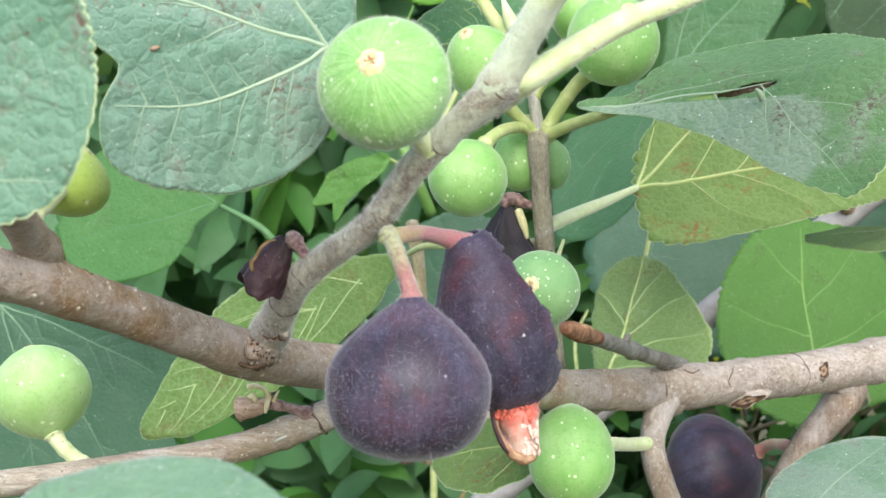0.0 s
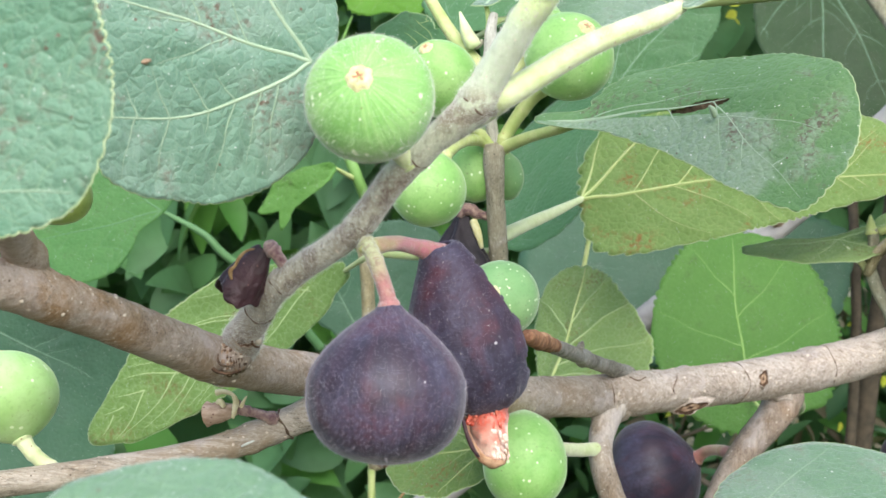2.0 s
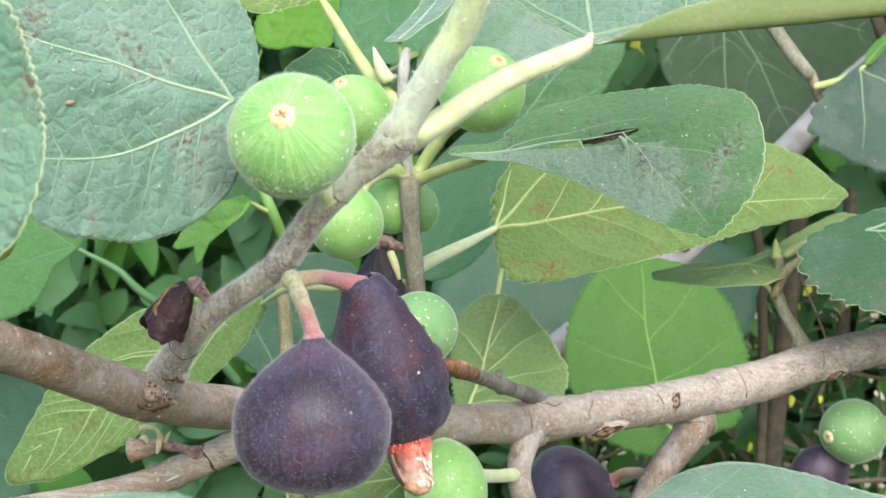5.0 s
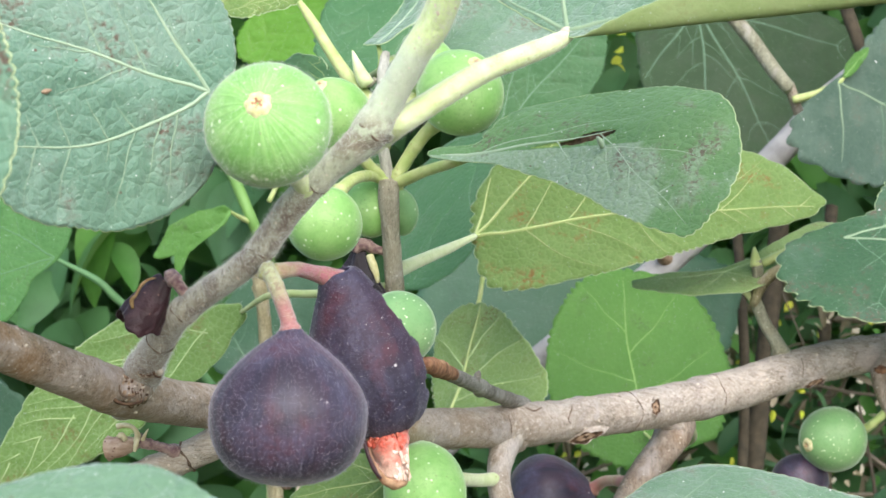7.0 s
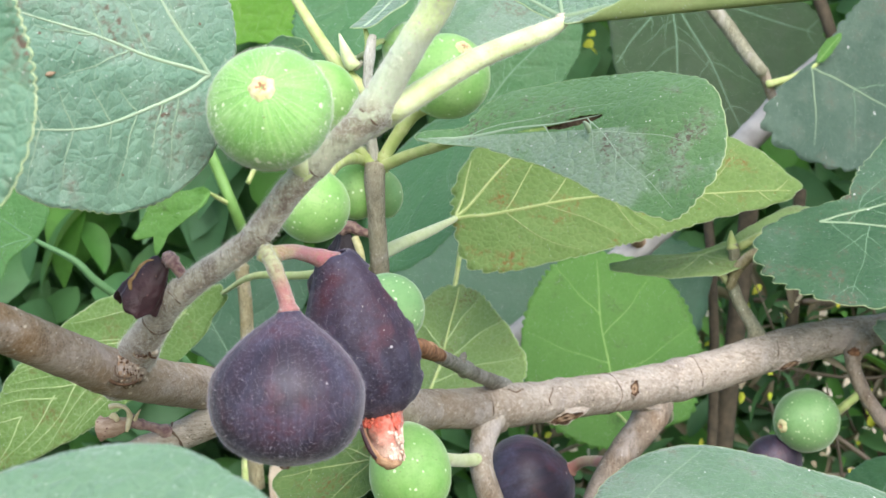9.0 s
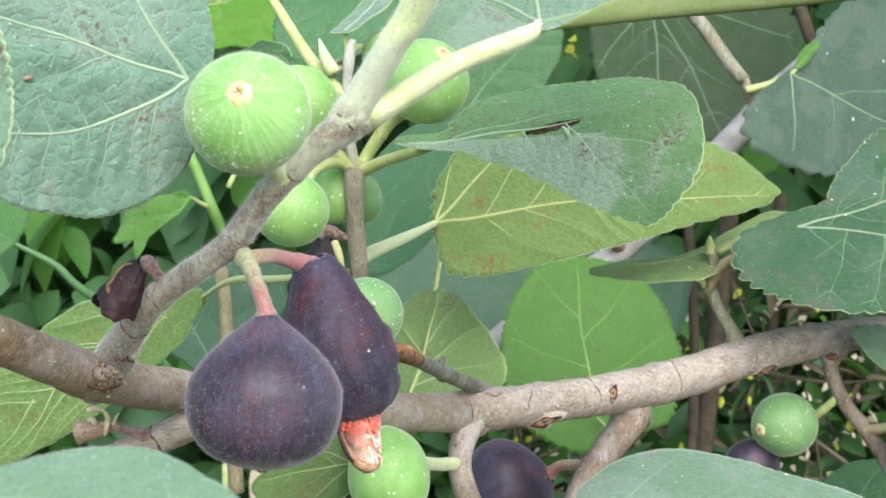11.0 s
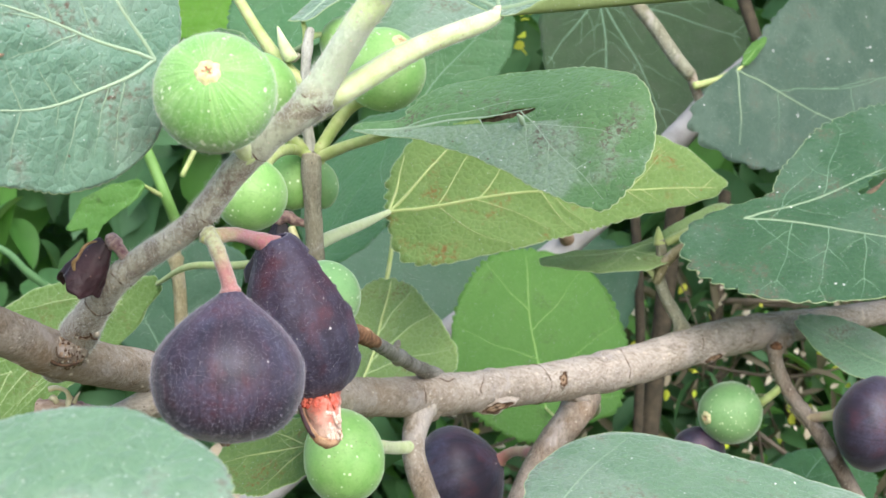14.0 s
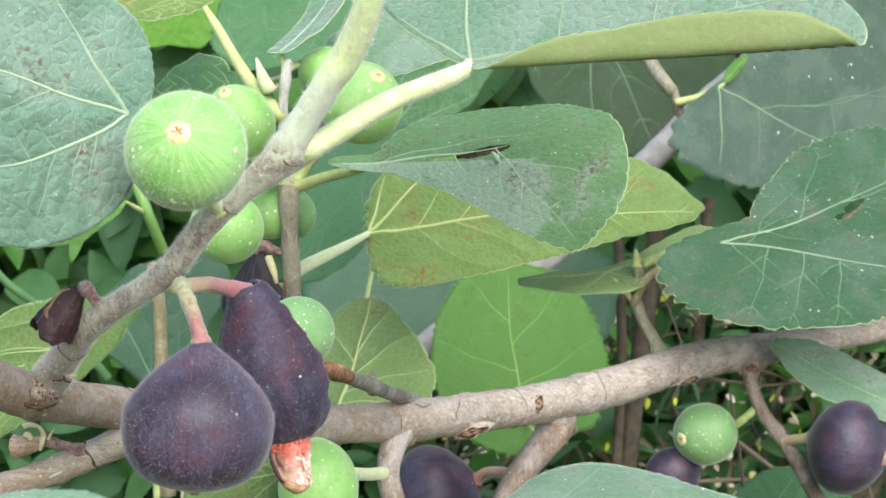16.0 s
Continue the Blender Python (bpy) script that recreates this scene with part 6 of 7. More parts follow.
tube("curl", [(-0.1211, 0.6100, 1.1239, 0.0012), (-0.1204, 0.6085, 1.1268, 0.0011), (-0.1220, 0.6080, 1.1296, 0.0008), (-0.1256, 0.6080, 1.1306, 0.0010), (-0.1284, 0.6085, 1.1300, 0.0012)], CURL, stubf, "cream curled scale", sides=10, step=0.0007, rough=0.35)
tube("curl", [(-0.1252, 0.6090, 1.1245, 0.0010), (-0.1268, 0.6085, 1.1266, 0.0012), (-0.1282, 0.6085, 1.1258, 0.0007)], CURL, stubf, sides=8, step=0.0006, rough=0.3)
tube("spike", [(-0.1190, 0.6105, 1.1238, 0.0009), (-0.1176, 0.6095, 1.1268, 0.0006), (-0.1162, 0.6090, 1.1290, 0.0002)], CURL, stubf, sides=8, step=0.0006, rough=0.2)
tube("collar", [(-0.1203, 0.6090, 1.1262, 0.0008), (-0.1208, 0.6078, 1.1232, 0.0010), (-0.1216, 0.6085, 1.1202, 0.0006)], CURL, stubf, sides=8, step=0.0006, rough=0.35)
# ------------------------------------------------------------------ leaves

fig_leaf("large grey-green leaf very near with fine toothed edge", (-0.1322, 0.3465, 1.2332), (0.857, 0.098, 0.505), (0.124, -0.992, -0.019),
         (0.0367, 0.0389, 0.0401, 0.0395, 0.0393, 0.0376, 0.0381, 0.0360, 0.0364, 0.0355, 0.0362, 0.0384, 0.0387, 0.0418, 0.0393, 0.0367, 0.0356, 0.0364, 0.0382, 0.0391, 0.0381, 0.0370, 0.0357, 0.0360),
         (-0.0407, -0.0115), ((0.0327, -0.0139, 0.05), (0.0134, -0.0362, 0.05), (0.0321, 0.0232, -0.05), (0.0036, 0.0374, -0.05),), UP_NEAR, UNDER_PALE, VEIN_SOFT, petiole=((-0.2027, 0.4000, 1.1924), (-0.1883, 0.4380, 1.1911),), small_mat=VEIN_DULL, petiole_r=0.002, margin=0.0003, cup=0.05, seed=0.4, teeth=80, tooth=0.02, vein_r=0.0006)
quilted = fig_leaf("large grey-green quilted leaf with pale veins and brown flecks", (-0.1008, 0.4684, 1.2499), (-0.793, -0.563, 0.234), (0.575, -0.818, -0.020),
         (0.0460, 0.0392, 0.0317, 0.0413, 0.0486, 0.0473, 0.0445, 0.0449, 0.0437, 0.0439, 0.0438, 0.0417, 0.0402, 0.0409, 0.0448, 0.0477, 0.0466, 0.0440, 0.0425, 0.0417, 0.0412, 0.0436, 0.0456, 0.0484),
         (-0.0331, -0.0079), ((0.0401, -0.0079, 0.02), (0.0291, 0.0277, 0.18), (0.0040, -0.0381, 0.03), (-0.0202, 0.0288, -0.05, -0.0204, 0.0081), (0.0063, -0.0262, -0.03, -0.0111, -0.0107), (0.0160, 0.0082, 0.03, -0.0057, -0.0074), (0.0063, 0.0410, -0.08, 0.0074, 0.0209), (0.0169, 0.0089, 0.04, 0.0086, 0.0212), (0.0068, 0.0063, 0.04, -0.0042, 0.0164), (-0.0031, 0.0055, 0.04, -0.0113, 0.0124), (0.0230, 0.0164, 0.04, 0.0170, 0.0234), (-0.0048, 0.0231, 0.02, -0.0038, 0.0168), (0.0173, 0.0429, -0.05, 0.0170, 0.0234), (-0.0117, 0.0390, -0.05, -0.0115, 0.0126), (-0.0278, 0.0298, -0.05, -0.0256, 0.0026), (0.0276, -0.0044, 0.05, 0.0095, -0.0075), (0.0178, -0.0267, 0.03, 0.0048, -0.0098), (-0.0126, -0.0264, 0.03, -0.0215, -0.0135),), UP_QUILT, UNDER_PALE, VEIN, petiole=((-0.0684, 0.4970, 1.2424), (-0.0410, 0.5000, 1.2257),), petiole_r=0.0013, side=0, second_mat=VEIN_SOFT, margin=0.00022, cup=-0.04, seed=1.2, rings=40, quilt=0.0009, teeth=70, tooth=0.010, vein_r=0.00072)
fig_leaf("grey-green leaf close below the view with smooth surface", (-0.0708, 0.2971, 1.1417), (0.940, 0.238, 0.246), (-0.037, -0.644, 0.764),
         (0.0319, 0.0287, 0.0267, 0.0255, 0.0238, 0.0233, 0.0236, 0.0247, 0.0272, 0.0307, 0.0369, 0.0373, 0.0353, 0.0283, 0.0246, 0.0220, 0.0212, 0.0217, 0.0229, 0.0261, 0.0299, 0.0347, 0.0357, 0.0348),
         (-0.0365, 0.0010), ((0.0310, -0.0003, 0.05), (0.0081, 0.0209, 0.05), (-0.0155, 0.0219, 0.03), (0.0130, -0.0248, -0.05),), UP, UNDER_PALE, VEIN_GREY, petiole=((-0.1333, 0.3300, 1.1143), (-0.2103, 0.4800, 1.0892), (-0.2497, 0.5800, 1.0879),), small_mat=VEIN_DULL, cup=-0.08, margin=0.00012, seed=2.2, teeth=60, vein_r=0.0005, tooth=0.013)
torn_leaf = fig_leaf("weathered grey-green leaf torn along its midrib", (0.0770, 0.6766, 1.2460), (0.917, -0.397, 0.038), (-0.357, -0.775, 0.521),
         (0.0534, 0.0524, 0.0518, 0.0516, 0.0508, 0.0494, 0.0483, 0.0477, 0.0462, 0.0446, 0.0434, 0.0425, 0.0414, 0.0399, 0.0388, 0.0381, 0.0376, 0.0373, 0.0369, 0.0369, 0.0371, 0.0376, 0.0384, 0.0395, 0.0411, 0.0425, 0.0441, 0.0463, 0.0490, 0.0525, 0.0557, 0.0589, 0.0629, 0.0654, 0.0677, 0.0700, 0.0918, 0.0625, 0.0516, 0.0453, 0.0407, 0.0373, 0.0346, 0.0326, 0.0314, 0.0305, 0.0298, 0.0294, 0.0293, 0.0294, 0.0297, 0.0304, 0.0314, 0.0327, 0.0344, 0.0366, 0.0388, 0.0416, 0.0451, 0.0492, 0.0532, 0.0584, 0.0594, 0.0597, 0.0595, 0.0597, 0.0596, 0.0583, 0.0574, 0.0561, 0.0548, 0.0539),
         (-0.0695, 0.0000), ((-0.0036, 0.0068, -0.02), (-0.0844, -0.0010, 0.00), (0.0070, 0.0151, 0.03, -0.0657, 0.0010), (0.0345, -0.0421, -0.03, -0.0091, 0.0030), (-0.0023, -0.0208, 0.03, -0.0095, 0.0021), (0.0423, -0.0114, 0.06, -0.0051, -0.0019), (0.0076, -0.0273, 0.00, 0.0060, -0.0149), (0.0265, -0.0242, 0.05, 0.0197, -0.0289), (-0.0210, -0.0091, 0.02, -0.0289, -0.0000),), UP_TORN, UNDER_PALE, VEIN, petiole=((0.0041, 0.7200, 1.2399), (-0.0093, 0.7400, 1.2369), (-0.0210, 0.7540, 1.2326), (-0.0256, 0.7570, 1.2311),), bends=((-0.0853, -0.0010, 0.097, -0.35, 0.0060),), holes=((-0.0135, 0.0045, 0.0115, 0.0024, 0.256), (-0.0290, 0.0016, 0.0120, 0.0011, 0.12)), small_mat=VEIN_DULL, petiole_r=0.0024, petiole_mat=PETIOLE_GREEN, seed=3.1, rings=90, wave=0.003, teeth=60, tooth=0.020, vein_r=0.0008, side=0, quilt=0.0004)
fig_leaf("yellow-green leaf seen from below with reddish stains", (0.1111, 0.9558, 1.2289), (0.997, 0.001, 0.076), (0.028, 0.924, -0.381),
         (0.1172, 0.1249, 0.1119, 0.0911, 0.0765, 0.0674, 0.0615, 0.0569, 0.0534, 0.0501, 0.0475, 0.0455, 0.0440, 0.0428, 0.0421, 0.0416, 0.0415, 0.0417, 0.0422, 0.0430, 0.0443, 0.0459, 0.0481, 0.0509, 0.0543, 0.0586, 0.0641, 0.0715, 0.0802, 0.0892, 0.0972, 0.0994, 0.0990, 0.0970, 0.0958, 0.0937, 0.0921, 0.0911, 0.0888, 0.0862, 0.0844, 0.0815, 0.0770, 0.0735, 0.0709, 0.0668, 0.0629, 0.0598, 0.0575, 0.0557, 0.0544, 0.0536, 0.0522, 0.0509, 0.0501, 0.0496, 0.0496, 0.0499, 0.0506, 0.0517, 0.0533, 0.0555, 0.0573, 0.0595, 0.0623, 0.0660, 0.0706, 0.0767, 0.0844, 0.0920, 0.1019, 0.1086),
         (-0.0931, 0.0153), ((0.1264, 0.0152, -0.06), (-0.0345, -0.0490, 0.05), (0.0229, 0.0350, 0.06), (-0.0751, 0.0492, 0.08), (-0.0790, -0.0290, 0.05),), UP, UNDER, VEIN_YELLOW, petiole=((0.0018, 0.8800, 1.1995), (-0.0133, 0.8200, 1.1932), (-0.0238, 0.7720, 1.1885),), shows="under", small_mat=VEIN_YELLOW, petiole_r=0.0030, petiole_mat=PETIOLE, seed=4.3, mains=1, side=7, reach_of=(0.42, 0.52), stray=0.15, teeth=56, vein_r=0.0011, quilt=0.0009)
fig_leaf("round fresh green leaf with toothed edge", (0.1602, 1.2775, 1.1029), (-0.081, 0.403, 0.912), (0.137, -0.902, 0.410),
         (0.0867, 0.0861, 0.0846, 0.0796, 0.0763, 0.0764, 0.0765, 0.0789, 0.0828, 0.0866, 0.0879, 0.0884, 0.0835, 0.0794, 0.0801, 0.0855, 0.0813, 0.0781, 0.0783, 0.0777, 0.0798, 0.0843, 0.0868, 0.0858),
         (-0.0569, 0.0016), ((0.0856, 0.0018, 0.04), (0.0698, -0.0482, -0.06, 0.0089, -0.0031), (0.0734, 0.0378, 0.05, 0.0290, -0.0015), (0.0218, -0.0770, -0.08, -0.0256, -0.0013), (0.0160, 0.0696, 0.06, -0.0158, -0.0012), (-0.0474, -0.0660, -0.05, -0.0507, 0.0007), (-0.0351, 0.0720, 0.05, -0.0474, 0.0003),), UP_FRESH, UNDER_PALE, VEIN_GREEN, petiole=((0.1708, 1.1800, 1.0447), (0.1644, 1.0200, 1.0733), (0.1502, 0.9320, 1.0927),), seed=5.1, side=0, teeth=56, vein_r=0.0009, tooth=0.035)
fig_leaf("small pale green leaf behind the branch with net of veins", (0.0259, 0.9927, 1.1208), (0.242, 0.391, 0.888), (0.416, 0.785, -0.459),
         (0.0439, 0.0373, 0.0345, 0.0337, 0.0351, 0.0385, 0.0443, 0.0487, 0.0491, 0.0473, 0.0445, 0.0448, 0.0437, 0.0445, 0.0418, 0.0394, 0.0367, 0.0361, 0.0381, 0.0405, 0.0465, 0.0514, 0.0526, 0.0491),
         (-0.0371, -0.0170), ((0.0462, -0.0144, 0.05), (0.0247, 0.0219, -0.10, -0.0136, -0.0168), (-0.0007, 0.0411, -0.12, -0.0234, -0.0166), (-0.0264, 0.0403, -0.10, -0.0312, -0.0161), (0.0413, 0.0035, -0.06, 0.0062, -0.0171), (0.0210, -0.0388, 0.08, -0.0018, -0.0175),), UP, UNDER_LIGHT, VEIN_YELLOW, petiole=((0.0053, 0.9200, 1.0823), (0.0137, 0.8200, 1.0996),), shows="under", small_mat=VEIN_OLIVE, second_mat=VEIN_LEAF, seed=6.4, mains=0, side=0, teeth=44, vein_r=0.0015, tooth=0.035, quilt=0.001)
dull = fig_leaf("dull blue-green leaf with pale veins and white flecks", (0.4459, 1.2898, 1.3433), (0.926, 0.377, 0.012), (0.371, -0.916, 0.156),
         (0.1559, 0.1661, 0.1654, 0.1414, 0.1216, 0.1032, 0.0953, 0.0919, 0.0895, 0.0935, 0.0990, 0.1108, 0.1346, 0.1976, 0.1715, 0.1331, 0.1072, 0.0943, 0.0856, 0.0836, 0.0876, 0.0947, 0.1075, 0.1349),
         (-0.1406, -0.0082), ((0.0917, -0.0881, -0.05), (-0.1458, -0.0735, 0.08), (-0.1068, -0.0773, 0.04, -0.0927, -0.0151), (-0.0679, -0.0473, 0.02, -0.0570, -0.0253), (0.1483, 0.0311, -0.08, -0.0984, -0.0125), (0.1160, -0.0047, 0.05, -0.0591, -0.0225), (-0.0236, -0.0803, 0.03, -0.0246, -0.0334),), UP_DARK, UNDER_PALE, VEIN_GREY, petiole=((0.2994, 1.2380, 1.3244), (0.2814, 1.2420, 1.3195),), small_mat=VEIN_DULL, second_mat=VEIN_DULL, rings=40, seed=7.3, side=0, teeth=64, tooth=0.035, vein_r=0.0008, petiole_r=0.0028, petiole_mat=PETIOLE_GREEN)
fig_leaf("tiny fresh green leaf at a petiole foot", (0.3301, 1.2363, 1.3489), (0.636, 0.001, 0.772), (-0.347, -0.893, 0.287),
         (0.0156, 0.0108, 0.0087, 0.0077, 0.0062, 0.0055, 0.0053, 0.0054, 0.0060, 0.0072, 0.0089, 0.0109, 0.0155, 0.0134, 0.0089, 0.0070, 0.0057, 0.0050, 0.0047, 0.0048, 0.0052, 0.0062, 0.0082, 0.0120),
         (-0.0136, -0.0007), ((0.0152, -0.0010, 0.02),), UP_FRESH, UP_FRESH, VEIN_GREEN, petiole=((0.3185, 1.2370, 1.3342), (0.3121, 1.2380, 1.3304),), side=0, rings=8, teeth=12, tooth=0.01, wave=0.0005, vein_r=0.0004, seed=31.1)
holed = fig_leaf("large dark green leaf with pale veins and a brown hole", (0.3285, 0.9437, 1.2166), (0.969, -0.242, -0.057), (-0.135, -0.704, 0.697),
         (0.0910, 0.0990, 0.1040, 0.1082, 0.1113, 0.1034, 0.0940, 0.0833, 0.0748, 0.0675, 0.0639, 0.0633, 0.0692, 0.1170, 0.1294, 0.1174, 0.1016, 0.0888, 0.0805, 0.0754, 0.0743, 0.0746, 0.0803, 0.0839),
         (-0.0806, -0.0202), ((0.0905, -0.0442, 0.06), (0.0360, 0.0610, -0.10), (-0.0603, -0.0807, 0.05, -0.0537, -0.0232), (-0.0354, -0.0832, 0.05, -0.0307, -0.0245), (-0.0084, -0.0813, 0.05, -0.0044, -0.0304), (-0.0174, 0.0747, 0.05, -0.0295, 0.0085), (0.0730, 0.0759, -0.04, -0.0008, 0.0195),), UP_DEEP, UNDER_PALE, VEIN_GREY, petiole=((0.2333, 0.9650, 1.2081), (0.2171, 0.9750, 1.1983), (0.2032, 0.9800, 1.1904),), holes=((0.0035, 0.0232, 0.0105, 0.0040, 1.048), (-0.0058, 0.0120, 0.0042, 0.0020, 0.9)), small_mat=VEIN_DULL, second_mat=VEIN_DULL, seed=8.2, side=2, teeth=64, tooth=0.035, vein_r=0.0008, petiole_r=0.0022, rings=70)
flecked = fig_leaf("grey-green leaf below the branch with white flecks", (0.1562, 0.6916, 1.0659), (0.990, 0.119, 0.075), (-0.000, -0.529, 0.849),
         (0.0899, 0.0679, 0.0563, 0.0511, 0.0499, 0.0522, 0.0581, 0.0662, 0.0726, 0.0779, 0.0812, 0.0810, 0.0825, 0.0764, 0.0701, 0.0615, 0.0583, 0.0546, 0.0529, 0.0549, 0.0609, 0.0690, 0.0833, 0.0996),
         (-0.0837, -0.0059), ((-0.0122, 0.0624, 0.05), (0.0330, 0.0365, 0.06), (0.0906, -0.0048, 0.03), (0.0438, -0.0485, -0.05),), UP, UNDER_PALE, VEIN_SOFT, petiole=((0.0667, 0.7600, 1.0287), (0.0581, 0.8000, 1.0313), (0.0426, 0.8000, 1.0392),), small_mat=VEIN_DULL, seed=9.5, cup=-0.05, vein_r=0.0006, tooth=0.012)
rolled = fig_leaf("long leaf seen edge on with its yellowish underside rolled up", (0.0788, 0.5327, 1.3130), (0.903, -0.382, 0.200), (-0.425, -0.717, 0.552),
         (0.0698, 0.0637, 0.0579, 0.0551, 0.0544, 0.0559, 0.0564, 0.0593, 0.0650, 0.0748, 0.0838, 0.0997, 0.1043, 0.1053, 0.0929, 0.0829, 0.0740, 0.0671, 0.0618, 0.0582, 0.0564, 0.0560, 0.0569, 0.0586, 0.0624, 0.0678, 0.0774, 0.0912, 0.1111, 0.1192, 0.0903, 0.0790),
         (-0.0378, -0.0389), ((-0.0686, -0.0076, 0.02), (-0.0427, 0.0415, 0.02), (0.0914, -0.0403, -0.05), (0.0001, 0.0145, 0.03, -0.0054, -0.0352), (0.0358, -0.0004, 0.03, 0.0312, -0.0375), (0.0648, -0.0184, 0.03, 0.0595, -0.0382),), UP, UNDER_SMOOTH, VEIN_GREY, petiole=((0.0352, 0.5190, 1.2682), (0.0120, 0.5030, 1.2571), (-0.0113, 0.4930, 1.2419), (-0.0167, 0.4950, 1.2388), (-0.0243, 0.5010, 1.2349),), bends=((0.1027, -0.0707, 2.945, 2.75, 0.0022),), petiole_r=0.0032, flare=0.14, petiole_mat=PETIOLE, seed=10.7, hairs=9000, side=0, quilt=0.0002, wave=0.0008, rings=40, vein_r=0.0009, tooth=0.008)
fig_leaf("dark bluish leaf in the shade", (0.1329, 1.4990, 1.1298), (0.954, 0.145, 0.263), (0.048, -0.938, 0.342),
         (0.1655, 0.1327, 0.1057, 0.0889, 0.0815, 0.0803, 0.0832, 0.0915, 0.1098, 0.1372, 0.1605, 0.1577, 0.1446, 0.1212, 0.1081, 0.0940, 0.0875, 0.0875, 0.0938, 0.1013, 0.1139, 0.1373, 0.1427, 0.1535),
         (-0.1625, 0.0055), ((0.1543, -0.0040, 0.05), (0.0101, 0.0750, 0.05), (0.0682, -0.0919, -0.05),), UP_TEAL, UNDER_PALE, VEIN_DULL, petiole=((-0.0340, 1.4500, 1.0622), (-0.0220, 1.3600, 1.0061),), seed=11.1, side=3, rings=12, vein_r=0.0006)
fig_leaf("mid-green leaf with fine pale veins behind the twig", (0.0095, 1.0822, 1.2345), (0.563, 0.340, 0.753), (-0.568, -0.502, 0.652),
         (0.0713, 0.0689, 0.0698, 0.0760, 0.0729, 0.0702, 0.0634, 0.0610, 0.0566, 0.0563, 0.0594, 0.0645, 0.0762, 0.0836, 0.0824, 0.0754, 0.0641, 0.0563, 0.0530, 0.0534, 0.0572, 0.0656, 0.0824, 0.0738),
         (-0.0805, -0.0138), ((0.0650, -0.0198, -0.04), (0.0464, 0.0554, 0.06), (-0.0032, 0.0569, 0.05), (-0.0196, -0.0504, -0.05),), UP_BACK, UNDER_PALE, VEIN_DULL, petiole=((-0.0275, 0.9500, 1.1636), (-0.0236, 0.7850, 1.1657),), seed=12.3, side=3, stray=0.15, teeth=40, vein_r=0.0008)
fig_leaf("grey leaf behind the shoot tip", (0.0379, 0.8004, 1.3235), (0.951, 0.086, 0.295), (-0.109, -0.804, 0.584),
         (0.0462, 0.0443, 0.0456, 0.0505, 0.0443, 0.0376, 0.0347, 0.0307, 0.0292, 0.0297, 0.0324, 0.0381, 0.0505, 0.0560, 0.0463, 0.0410, 0.0377, 0.0333, 0.0318, 0.0323, 0.0351, 0.0415, 0.0404, 0.0418),
         (-0.0623, -0.0091), ((0.0352, -0.0140, 0.05), (0.0186, 0.0323, 0.05), (-0.0204, -0.0298, -0.05),), UP, UNDER_PALE, VEIN_GREY, petiole=((-0.0255, 0.7600, 1.2933), (-0.0295, 0.7520, 1.2896),), small_mat=VEIN_DULL, seed=13.2, vein_r=0.0007)
fig_leaf("mid-green leaf far behind the petiole", (0.0849, 1.2500, 1.3402), (0.677, 0.000, 0.736), (-0.000, -1.000, -0.000),
         (0.0606, 0.0550, 0.0519, 0.0441, 0.0408, 0.0405, 0.0373, 0.0364, 0.0380, 0.0428, 0.0462, 0.0534, 0.0688, 0.0562, 0.0502, 0.0441, 0.0389, 0.0370, 0.0376, 0.0367, 0.0384, 0.0433, 0.0485, 0.0560),
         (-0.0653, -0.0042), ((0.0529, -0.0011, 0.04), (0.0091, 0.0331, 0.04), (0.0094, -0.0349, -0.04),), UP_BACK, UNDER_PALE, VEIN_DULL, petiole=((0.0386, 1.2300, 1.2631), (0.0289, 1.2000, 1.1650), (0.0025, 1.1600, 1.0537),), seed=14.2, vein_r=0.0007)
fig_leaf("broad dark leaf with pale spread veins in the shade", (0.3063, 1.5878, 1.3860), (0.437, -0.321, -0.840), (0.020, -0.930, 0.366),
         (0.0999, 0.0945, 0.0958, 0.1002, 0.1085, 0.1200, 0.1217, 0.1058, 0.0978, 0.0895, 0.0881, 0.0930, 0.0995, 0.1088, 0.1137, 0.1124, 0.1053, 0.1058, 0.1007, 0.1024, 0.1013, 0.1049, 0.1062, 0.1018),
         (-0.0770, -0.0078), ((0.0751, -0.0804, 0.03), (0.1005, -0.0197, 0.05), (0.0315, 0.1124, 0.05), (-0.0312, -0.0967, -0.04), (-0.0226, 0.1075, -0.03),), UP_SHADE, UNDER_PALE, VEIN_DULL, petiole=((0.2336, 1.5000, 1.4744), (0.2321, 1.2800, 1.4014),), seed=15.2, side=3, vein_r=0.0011)
